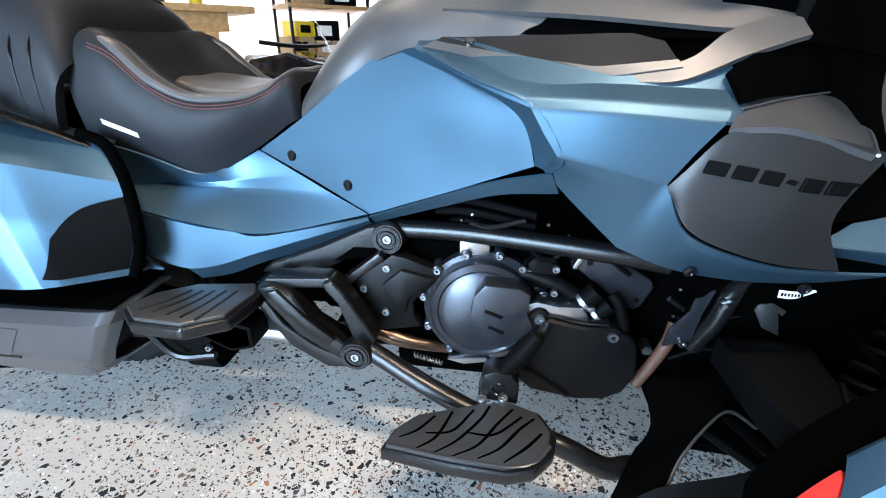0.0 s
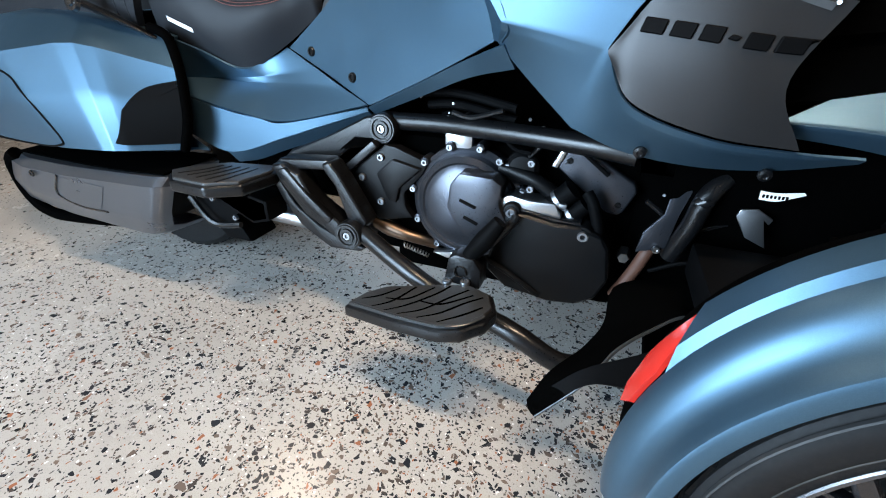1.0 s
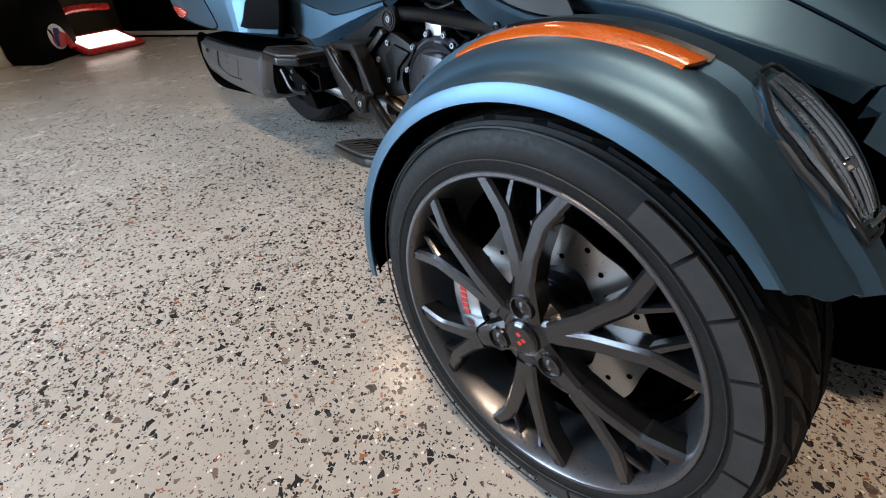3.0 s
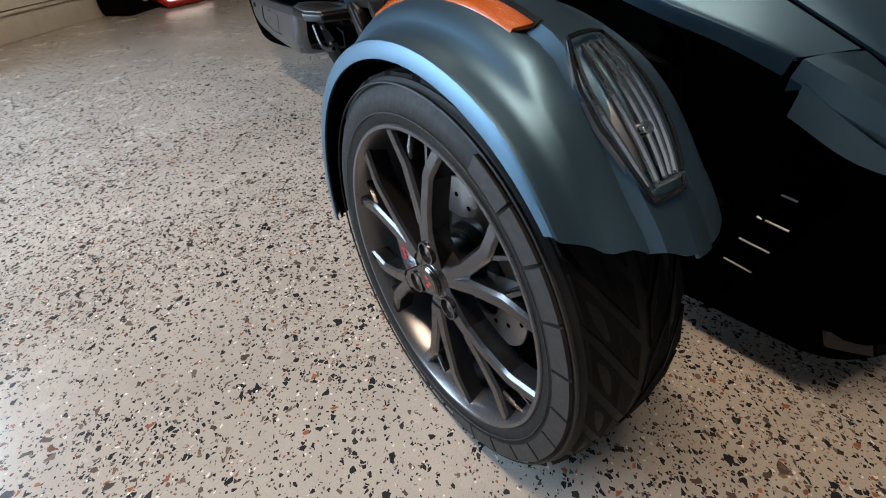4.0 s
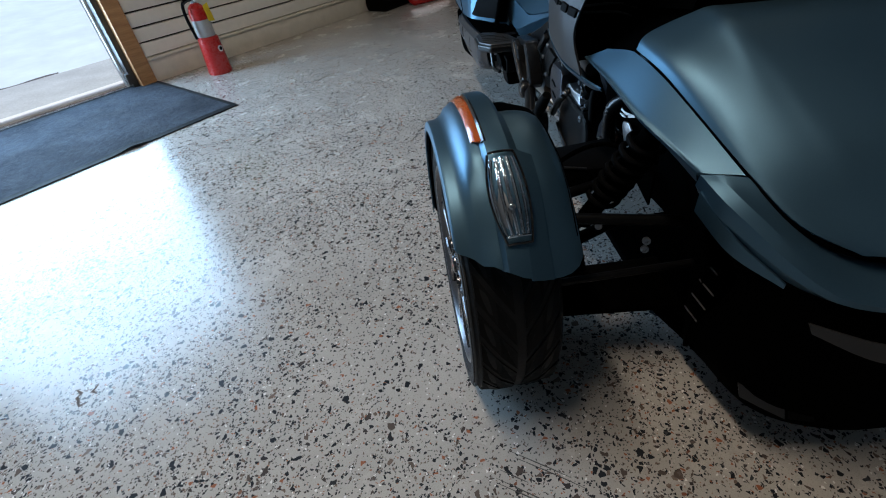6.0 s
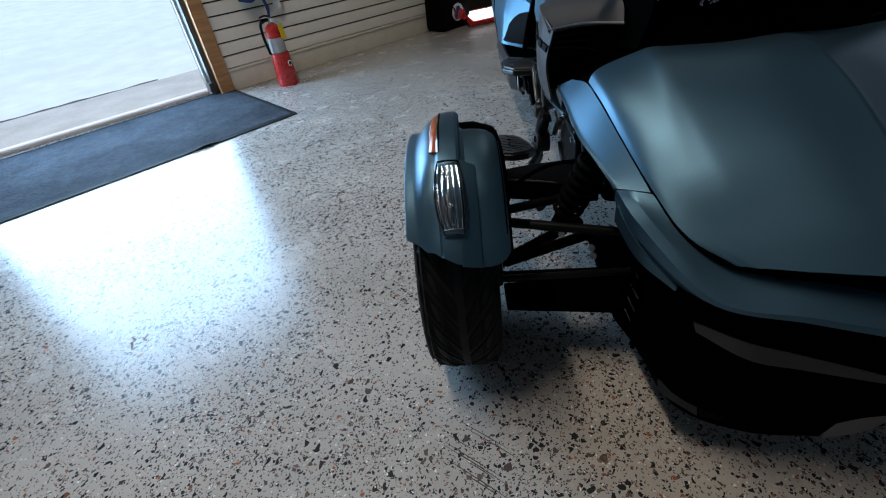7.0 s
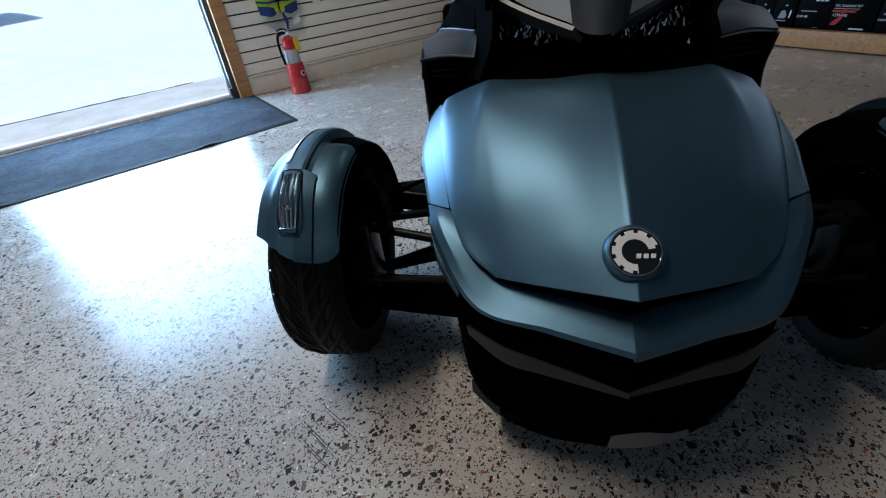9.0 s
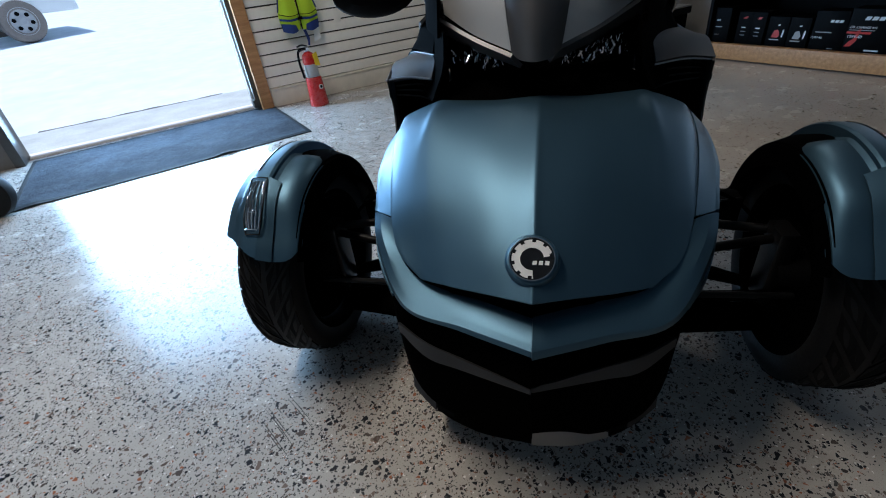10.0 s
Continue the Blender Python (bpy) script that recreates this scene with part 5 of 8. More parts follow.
def console(s):
    # shoulder between the crest and the trim, storage lid, its bright edge, trim arm and upper bar
    rows = [[(-0.80, 0.224, 0.868), (-0.80, 0.215, 0.876)], [(-0.70, 0.288, 0.837), (-0.70, 0.262, 0.860)], [(-0.62, 0.336, 0.811), (-0.62, 0.300, 0.842)], [(-0.50, 0.341, 0.811), (-0.50, 0.324, 0.829)], [(-0.355, 0.346, 0.806), (-0.355, 0.328, 0.838)]]
    part("shoulder_top", sheet(side(rows, s), 22, 8, 0.004), BLUE, bike, "blue shoulder below the storage lid")
    rows = [[(-0.768, 0.250, 0.860), (-0.757, 0.238, 0.868)], [(-0.70, 0.276, 0.850), (-0.705, 0.234, 0.875)], [(-0.60, 0.306, 0.839), (-0.60, 0.244, 0.879)], [(-0.53, 0.322, 0.830), (-0.507, 0.258, 0.881)], [(-0.425, 0.329, 0.842), (-0.435, 0.288, 0.866)]]
    part("storage_lid", sheet(side(rows, s), 20, 8, 0.004), CHARCOAL, bike, "dark storage lid on the shoulder")
    rows = [[(-0.785, 0.256, 0.853), (-0.768, 0.253, 0.862)], [(-0.65, 0.302, 0.831), (-0.65, 0.293, 0.845)], [(-0.525, 0.330, 0.818), (-0.53, 0.322, 0.832)], [(-0.42, 0.337, 0.835), (-0.425, 0.329, 0.844)]]
    part("lid_edge_trim", sheet(side(rows, s), 24, 5, 0.006, run=straight), DARK_TANK, bike, "bright edge of the lid")
    rows = [[(-0.505, 0.332, 0.815), (-0.49, 0.330, 0.823)], [(-0.425, 0.345, 0.818), (-0.412, 0.328, 0.845)], [(-0.345, 0.338, 0.851), (-0.362, 0.304, 0.879)], [(-0.295, 0.326, 0.868), (-0.305, 0.286, 0.898)], [(-0.262, 0.314, 0.877), (-0.266, 0.284, 0.899)]]
    part("lid_trim", sheet(side(rows, s), 26, 8, 0.008), DARK_TANK, bike, "graphite trim round the lid")
    rows = [[(-0.76, 0.222, 0.908), (-0.74, 0.195, 0.940)], [(-0.55, 0.264, 0.899), (-0.53, 0.232, 0.930)], [(-0.362, 0.292, 0.884), (-0.345, 0.262, 0.915)], [(-0.270, 0.298, 0.886), (-0.262, 0.274, 0.902)]]
    part("upper_trim", sheet(side(rows, s), 20, 6, 0.008), DARK_TANK, bike, "graphite bar above the slot")
    rows = [[(-0.64, 0.250, 0.872), (-0.64, 0.234, 0.906)], [(-0.50, 0.268, 0.873), (-0.50, 0.246, 0.906)], [(-0.35, 0.292, 0.872), (-0.35, 0.262, 0.900)]]
    part("shoulder_slot", sheet(side(rows, s), 10, 5, 0.004), VOID, bike, "dark slot behind the lid")
    part("lid_latch", lathe([(0, 0.003), (0.007, 0.003), (0.009, 0.001), (0.009, -0.003)], (-0.712, s * 0.258, 0.861), (0, s * 0.5, 0.85), 20), CHROME, bike, "small metal lid latch")
    rows = [[(-0.80, 0.21, 0.872), (-0.78, 0.18, 0.94)], [(-0.70, 0.225, 0.876), (-0.70, 0.19, 0.945)], [(-0.60, 0.235, 0.88), (-0.60, 0.20, 0.95)]]
    part("shoulder_infill", sheet(side(rows, s), 10, 6, 0.004), DARK_TANK, bike)
    rows = [[(-0.80, 0.245, 0.848), (-0.80, 0.20, 0.868)], [(-0.62, 0.325, 0.800), (-0.62, 0.25, 0.865)], [(-0.45, 0.335, 0.800), (-0.45, 0.26, 0.86)], [(-0.37, 0.336, 0.800), (-0.37, 0.26, 0.87)]]
    part("shoulder_floor", sheet(side(rows, s), 12, 6, 0.004), VOID, bike)


two_sided(console)
# Added filler boxes: unlit black closes gaps and stands for inner shade.
part("body_filler", box(-1.16, -0.30, -0.11, 0.11, 0.42, 0.78, 0.05), VOID, bike, "black filler inside the frame")
part("seat_filler", box(-1.95, -1.33, -0.175, 0.175, 0.56, 0.72, 0.03), VOID, bike)
# Unseen box added above the fairing to keep lamp light off the hood.
part("hood_light_block", box(-0.40, -0.27, -0.35, 0.35, 1.05, 1.32, 0.05), BLACK, bike, "unseen black box that shades the hood")
part("bracket_filler", box(-1.16, -0.84, -0.15, 0.15, 0.29, 0.44, 0.03), VOID, bike)
part("swingarm_filler", box(-1.34, -1.12, -0.12, 0.12, 0.27, 0.41, 0.03), VOID, bike)
part("tail_filler", box(-2.05, -1.14, -0.135, 0.135, 0.40, 0.60, 0.04), VOID, bike, "black filler inside the tail")


# -- upper front fairing, windscreen foot and headlamps --
part("fairing_chin", sheet([full([(0.0, 0, 0.805), (-0.02, 0.03, 0.808), (-0.05, 0.05, 0.82)]), full([(-0.02, 0, 0.88), (-0.045, 0.04, 0.90), (-0.08, 0.065, 0.91)]), full([(-0.08, 0, 1.02), (-0.10, 0.05, 1.02), (-0.13, 0.08, 1.02)])], 16, 13, 0.006), DARK_TANK, bike, "graphite wedge of the upper fairing")


def fairing(s):
    rng = random.Random(8 + s)
    rows = [[(-0.05, 0.052, 0.822), (-0.075, 0.066, 0.91), (-0.13, 0.08, 1.02)], [(-0.11, 0.14, 0.853), (-0.125, 0.15, 0.93), (-0.17, 0.16, 1.03)], [(-0.19, 0.225, 0.895), (-0.20, 0.23, 0.96), (-0.22, 0.235, 1.04)]]
    part("fairing_cheek", sheet(side(rows, s), 14, 12, 0.005), CHEEK, bike, "pale silver fairing cheek panel")
    rows = [[(-0.06, 0.03, 0.79), (-0.04, 0.05, 0.818)], [(-0.14, 0.15, 0.825), (-0.105, 0.145, 0.85)], [(-0.24, 0.26, 0.865), (-0.185, 0.24, 0.89)]]
    part("fairing_brow", sheet(side(rows, s), 12, 6, 0.01), DARK_TANK, bike)
    rows = [[(-0.185, 0.232, 0.885), (-0.205, 0.24, 0.96), (-0.225, 0.245, 1.05)], [(-0.24, 0.27, 0.868), (-0.26, 0.29, 0.96), (-0.27, 0.29, 1.06)], [(-0.275, 0.280, 0.905), (-0.28, 0.295, 0.97), (-0.29, 0.29, 1.06)]]
    part("fairing_flank", sheet(side(rows, s), 12, 10, 0.006), BLACK, bike, "black fairing flank")
    # Added fin, shaped to the camera's view, hides bright background beside the fairing.
    rows = [[(-0.258, 0.296, 0.868), (-0.26, 0.288, 0.97)], [(-0.20, 0.278, 0.862), (-0.20, 0.268, 0.96)], [(-0.115, 0.236, 0.852), (-0.12, 0.228, 0.95)]]
    part("fairing_filler", sheet(side(rows, s), 12, 6, 0.006), VOID, bike, "added black filler fin beside the fairing")
    # headlamp: reflectors behind a clear lens
    for c_, r_, d_ in (((-0.115, s * 0.095, 0.797), 0.019, (0.9, s * 0.1, -0.1)), ((-0.140, s * 0.170, 0.808), 0.018, (0.9, s * 0.25, -0.1))):
        lamp = part("headlamp_reflector", lathe([(0.003, -0.03), (r_ * 0.6, -0.02), (r_ * 0.92, 0.0), (r_, 0.004), (r_ * 1.1, 0.003), (r_ * 1.1, -0.01)], c_, d_, 24), VOID, bike, "dark headlamp cell")
        # Random chrome slivers stand in for the lamp's glints.
        for k in range(30):
            o_ = Vector((0.008 + 0.004 * rng.random(), rng.uniform(-0.036, 0.036), rng.uniform(-0.018, 0.016)))
            h_, b_ = rng.uniform(0.003, 0.011), rng.uniform(0.0007, 0.0025)
            m_ = Matrix.Translation(Vector(c_) + o_) @ pose(0, 0, 0, rng.uniform(-35, 35), rng.uniform(-40, 25), rng.uniform(-50, 50))
            part("glint_facet", moved(prism([(-b_, -h_), (b_, -h_ * 0.8), (b_ * 0.7, h_), (-b_ * 0.8, h_ * 0.7)], -0.001, 0.001, 0, "x"), m_), CHROME, lamp)
    rows = [[(-0.115, 0.05, 0.775), (-0.105, 0.05, 0.815)], [(-0.125, 0.13, 0.785), (-0.115, 0.13, 0.832)], [(-0.165, 0.21, 0.80), (-0.155, 0.205, 0.85)]]
    part("headlamp_side", sheet(side([[(-0.10, 0.218, 0.865), (-0.09, 0.224, 0.79), (-0.07, 0.255, 0.715)], [(-0.30, 0.30, 0.88), (-0.28, 0.31, 0.80), (-0.26, 0.335, 0.70)]], s), 8, 6, 0.006), VOID, bike, "black filler beside the headlamp")
    lens = part("headlamp_lens", sheet(side(rows, s), 10, 6, 0.003), CLEAR, bike, "clear headlamp lens")
    lens.visible_shadow = False
    # mirror on a stalk, out to the side
    bm = lathe([(0, 0.05), (0.035, 0.045), (0.062, 0.025), (0.07, 0.0), (0.062, -0.012), (0, -0.014)], (0, 0, 0), (0, 0, 1), 28)
    part("mirror_housing", moved(bm, Matrix.Translation((-0.17, s * 0.40, 0.955)) @ pose(0, 0, 0, 0, 82, 0) @ Matrix.Diagonal((0.72, 1.55, 1.2, 1))), BLACK, bike, "black rear-view mirror housing")
    part("mirror_stalk", tube([(-0.22, s * 0.27, 0.95), (-0.21, s * 0.33, 0.955), (-0.19, s * 0.38, 0.955)], 0.014, 10, 12, flat=0.6), BLACK, bike)
    part("handlebar", tube([(-0.50, s * 0.04, 1.0), (-0.55, s * 0.2, 1.03), (-0.72, s * 0.36, 1.03), (-0.82, s * 0.40, 1.02)], 0.013, 10, 24), SATIN_BLACK, bike)
    part("handgrip", tube([(-0.70, s * 0.355, 1.03), (-0.82, s * 0.40, 1.02)], 0.019, 12), GRIP, bike)


two_sided(fairing)
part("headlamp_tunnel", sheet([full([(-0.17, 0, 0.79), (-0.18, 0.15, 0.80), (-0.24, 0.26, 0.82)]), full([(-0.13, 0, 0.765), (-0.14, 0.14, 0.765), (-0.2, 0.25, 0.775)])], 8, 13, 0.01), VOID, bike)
# Core reaches up out of view to block the lamp from the hood.
part("fairing_core", box(-0.40, -0.22, -0.24, 0.24, 0.70, 1.30, 0.03), VOID, bike, "black filler in the fairing, raised to shade the hood")
# Black sheet put in for the shade in the gap behind the hood.
part("hood_gap_shade", sheet([full([(-0.05, 0, 0.706), (-0.055, 0.12, 0.708), (-0.075, 0.23, 0.705), (-0.10, 0.34, 0.64)]), full([(-0.20, 0, 0.77), (-0.20, 0.14, 0.76), (-0.22, 0.24, 0.72), (-0.24, 0.34, 0.62)])], 6, 13, 0.006), VOID, bike)
# Added black filler closes the view through behind the headlamps.
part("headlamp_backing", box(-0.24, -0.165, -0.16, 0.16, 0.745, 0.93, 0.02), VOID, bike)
part("instrument_hood", box(-0.56, -0.40, -0.14, 0.14, 0.98, 1.04, 0.02), BLACK, bike)

# -- seats --
seat_rows = []
for x, pts in ((-1.475, [(0, 0.885), (0.09, 0.884), (0.165, 0.868), (0.20, 0.83), (0.215, 0.76), (0.205, 0.682)]), (-1.435, [(0, 0.845), (0.09, 0.848), (0.145, 0.872), (0.178, 0.866), (0.204, 0.83), (0.218, 0.75), (0.205, 0.67)]), (-1.39, [(0, 0.795), (0.09, 0.80), (0.145, 0.842), (0.176, 0.852), (0.206, 0.815), (0.218, 0.742), (0.204, 0.652)]),
               (-1.33, [(0, 0.760), (0.09, 0.764), (0.14, 0.788), (0.172, 0.802), (0.20, 0.777), (0.213, 0.70), (0.19, 0.622)]), (-1.262, [(0, 0.745), (0.08, 0.752), (0.14, 0.757), (0.19, 0.745), (0.20, 0.68), (0.172, 0.590)]),
               (-1.18, [(0, 0.745), (0.08, 0.752), (0.13, 0.756), (0.175, 0.745), (0.182, 0.70), (0.155, 0.636)]), (-1.125, [(0, 0.764), (0.07, 0.770), (0.118, 0.771), (0.154, 0.760), (0.160, 0.722), (0.142, 0.672)]),
               (-1.085, [(0, 0.796), (0.06, 0.800), (0.105, 0.801), (0.140, 0.789), (0.147, 0.755), (0.134, 0.702)]), (-1.066, [(0, 0.797), (0.05, 0.799), (0.095, 0.798), (0.130, 0.786), (0.138, 0.755), (0.128, 0.712)]), (-1.058, [(0, 0.780), (0.05, 0.780), (0.085, 0.778), (0.112, 0.770), (0.120, 0.75), (0.115, 0.722)])):
    seat_rows.append(full([(x, w, z) for w, z in pts]))
seat = part("rider_seat", sheet(seat_rows, 40, 41, 0.02), VINYL, bike, "black vinyl rider seat with red stitching")


seat_skin = skin(seat)


def seat_trim(s):
    line = [(-1.43, 0.186, 0.852), (-1.385, 0.196, 0.832), (-1.325, 0.2005, 0.779), (-1.262, 0.190, 0.748), (-1.18, 0.175, 0.748), (-1.125, 0.154, 0.763), (-1.085, 0.140, 0.788)]
    for d in (0.0, 0.006):
        part("stitching", tube([lay(seat_skin, (x, s * 0.6, z - d - 0.004), (0, -s, 0), 0.0004)[0] for x, w, z in line], 0.0011, 6, 60), THREAD, seat, "dark red stitching")
    part("bolster", tube([(x, s * (w - 0.022), z + 0.004) for x, w, z in line], [0.018, 0.022, 0.024, 0.021, 0.018, 0.015, 0.010], 14, 60, flat=0.6), VINYL_LIT_TOP, seat, "rolled bolster, paler as lit from above")
    part("seat_label", laid_sheet(seat_skin, [[(-1.428, 0.704), (-1.428, 0.714)], [(-1.36, 0.679), (-1.36, 0.689)]], s, 8, 3, 0.0012, 0.001), WHITE_MARK, seat, "small white label strip")


two_sided(seat_trim)
rows = [full([(x, 0, z + 0.016), (x, 0.05, z + 0.018), (x, w * 0.8, z + 0.017), (x, w * 0.97, z + 0.010), (x, w, z - 0.010)]) for x, z, w in ((-1.345, 0.766, 0.09), (-1.325, 0.764, 0.118), (-1.26, 0.754, 0.142), (-1.18, 0.752, 0.134), (-1.125, 0.768, 0.116), (-1.09, 0.788, 0.098), (-1.075, 0.785, 0.085))]
part("cushion", sheet(rows, 30, 37, 0.01), VINYL_LIT_TOP, seat, "padded seat cushion, paler as lit from above")
pill_rows = []
for x, lift in ((-1.476, -0.052), (-1.484, -0.018), (-1.505, 0.01), (-1.56, 0.04), (-1.66, 0.06), (-1.85, 0.065), (-2.0, 0.07), (-2.08, 0.04)):
    pill_rows.append(full([(x, 0, 0.90 + lift), (x, 0.11, 0.90 + lift), (x, 0.18, 0.875 + lift), (x, 0.215, 0.82 + lift * 0.5), (x - 0.01, 0.225, 0.75 + lift * 0.2), (x - 0.03, 0.215, 0.68)]))
pillion = part("pillion_seat", sheet(pill_rows, 24, 33, 0.02), VINYL, bike, "black vinyl pillion seat")
pillion_skin = skin(pillion)
for s in (-1, 1):
    part("stitching", tube([(-1.515, s * 0.226, 0.79), (-1.60, s * 0.23, 0.80), (-1.75, s * 0.228, 0.81)], 0.0013, 6, 20), THREAD, pillion)
    for x in (-1.515, -1.552):
        pts = [lay(pillion_skin, (x, s * 0.7, z), (0, -s, 0), 0.0)[0] for z in (0.71, 0.76, 0.81, 0.855)] + [lay(pillion_skin, (x, s * w, 1.4), (0, 0, -1), 0.0)[0] for w in (0.15, 0.08, 0.0)]
        part("seam", tube(pts, 0.0022, 6, 40), VINYL, pillion)
part("seat_gap", sheet([full([(-1.49, 0, 0.87), (-1.49, 0.13, 0.85), (-1.49, 0.17, 0.68)]), full([(-1.52, 0, 0.87), (-1.52, 0.13, 0.85), (-1.52, 0.17, 0.68)])], 4, 13, 0.01), VOID, bike)


# -- saddlebags, muffler, grab rail --
def softened(rows, i, f):
    """The same rows with the crease at row i rounded over a share f of its neighbours."""
    near = [tuple(Vector(p).lerp(Vector(q), f)) for p, q in zip(rows[i], rows[i - 1])]
    far = [tuple(Vector(p).lerp(Vector(q), f)) for p, q in zip(rows[i], rows[i + 1])]
    mid = [tuple(Vector(p) * 0.5 + (Vector(a) + Vector(b)) * 0.25) for p, a, b in zip(rows[i], near, far)]
    return rows[:i] + [near, mid, far] + rows[i + 1:]


def saddlebag(s):
    rows = [[(-1.42, 0.20, 0.672), (-1.40, 0.236, 0.668), (-1.350, 0.276, 0.605), (-1.335, 0.300, 0.52), (-1.355, 0.312, 0.43), (-1.37, 0.23, 0.41)],
            [(-1.65, 0.21, 0.725), (-1.64, 0.275, 0.715), (-1.565, 0.362, 0.665), (-1.505, 0.396, 0.56), (-1.462, 0.413, 0.44), (-1.48, 0.25, 0.395)],
            [(-1.88, 0.22, 0.73), (-1.86, 0.30, 0.715), (-1.79, 0.41, 0.635), (-1.70, 0.424, 0.54), (-1.63, 0.415, 0.43), (-1.66, 0.25, 0.385)],
            [(-2.08, 0.20, 0.71), (-2.08, 0.28, 0.70), (-2.08, 0.408, 0.61), (-2.00, 0.412, 0.52), (-1.88, 0.400, 0.420), (-1.88, 0.25, 0.385)],
            [(-2.25, 0.14, 0.70), (-2.28, 0.22, 0.69), (-2.33, 0.355, 0.61), (-2.23, 0.378, 0.52), (-2.14, 0.385, 0.432), (-2.08, 0.2, 0.42)]]
    rows = softened(softened(rows, 2, 0.10), 1, 0.22)
    bag = part("saddlebag", sheet(side(rows, s), 73, 36, 0.006, run=straight, cross=straight), BLUE, bike, "satin blue hard saddlebag", sharp=24)
    # dark notch panel at its front corner
    rows = [[(-1.345, 0.585), (-1.345, 0.51), (-1.36, 0.446)], [(-1.40, 0.574), (-1.40, 0.50), (-1.405, 0.448)], [(-1.425, 0.560), (-1.43, 0.49), (-1.44, 0.450)], [(-1.450, 0.525), (-1.455, 0.48), (-1.462, 0.455)]]
    part("bag_notch", laid_sheet(skin(bag), rows, s, 16, 14, 0.003, 0.006), BLACK, bag, "black corner panel")
    # Added black sheet stands for the dark gap beside the tail panel.
    rows = [[(-1.46, 0.195, 0.665), (-1.462, 0.240, 0.56), (-1.468, 0.246, 0.48), (-1.47, 0.255, 0.41)], [(-1.395, 0.236, 0.672), (-1.35, 0.276, 0.60), (-1.342, 0.296, 0.52), (-1.362, 0.306, 0.43)]]
    part("bag_gap_filler", sheet(side(rows, s), 6, 14, 0.006), VOID, bag, "black filler sheet in the gap behind the bag's front edge")
    part("bag_edge", tube([(x, s * w, z) for x, w, z in ((-1.455, 0.245, 0.690), (-1.42, 0.245, 0.680), (-1.39, 0.254, 0.662), (-1.352, 0.278, 0.605), (-1.334, 0.299, 0.53), (-1.336, 0.308, 0.48), (-1.356, 0.314, 0.428))], 0.011, 12, 40), VOID, bag, "black edge trim")
    # groove round the rear face, tail lamp and red reflector
    shell = skin(bag)

    def on_bag(x, z, lift=0.0):
        return lay(shell, (x, s * 1.2, z), (0, -s, 0), lift)[0]

    groove = ((-2.28, 0.630), (-2.12, 0.628), (-1.965, 0.622), (-1.80, 0.604), (-1.739, 0.588), (-1.705, 0.555), (-1.671, 0.517), (-1.630, 0.455), (-1.640, 0.437), (-1.718, 0.426), (-1.906, 0.424), (-2.09, 0.440))
    part("face_groove", tube([on_bag(x, z) for x, z in groove], 0.003, 6, 70), BLACK, bag, "dark groove round the rear panel")
    rows = [[(-1.822, 0.578), (-1.823, 0.582)], [(-1.90, 0.581), (-1.90, 0.601)], [(-1.99, 0.583), (-1.99, 0.615)], [(-2.115, 0.586), (-2.13, 0.617)], [(-2.22, 0.603), (-2.25, 0.617)]]
    part("tail_lamp_bed", laid_sheet(shell, rows, s, 16, 4, 0.002, 0.004), GLOSS_BLACK, bag, "black bed of the tail lamp")
    rows = [[(-1.85, 0.581), (-1.85, 0.589)], [(-1.93, 0.586), (-1.93, 0.597)]]
    part("tail_lamp", laid_sheet(shell, rows, s, 6, 3, 0.0045, 0.003), REFLECT, bag, "slim clear tail lamp")
    rows = [[(-2.02, 0.594), (-2.02, 0.606)], [(-2.10, 0.596), (-2.11, 0.611)]]
    part("tail_lamp", laid_sheet(shell, rows, s, 6, 3, 0.0045, 0.003), REFLECT, bag, "slim clear tail lamp")
    rows = [[(-1.942, 0.460), (-1.942, 0.466)], [(-2.02, 0.440), (-2.02, 0.473)], [(-2.09, 0.432), (-2.08, 0.474)], [(-2.155, 0.458), (-2.155, 0.467)]]
    part("red_reflector", laid_sheet(shell, rows, s, 12, 6, 0.006, 0.008), RED_LENS, bag, "small red side reflector")
    # pillion grab rail and its pivot
    part("grab_rail", tube([(x, s * w, z) for x, w, z in ((-1.44, 0.24, 0.665), (-1.53, 0.27, 0.71), (-1.62, 0.285, 0.745), (-1.78, 0.285, 0.80))], [0.016, 0.022, 0.02, 0.02], 12, 24, flat=0.35), ENGINE_BLACK, bike, "black grab rail bracket")
    part("rail_pivot", lathe([(0, 0.012), (0.01, 0.012), (0.012, 0.008), (0.02, 0.008), (0.024, 0.0)], (-1.605, s * 0.30, 0.742), (0, s, 0.15), 24), GLOSS_BLACK, bike)


two_sided(saddlebag)


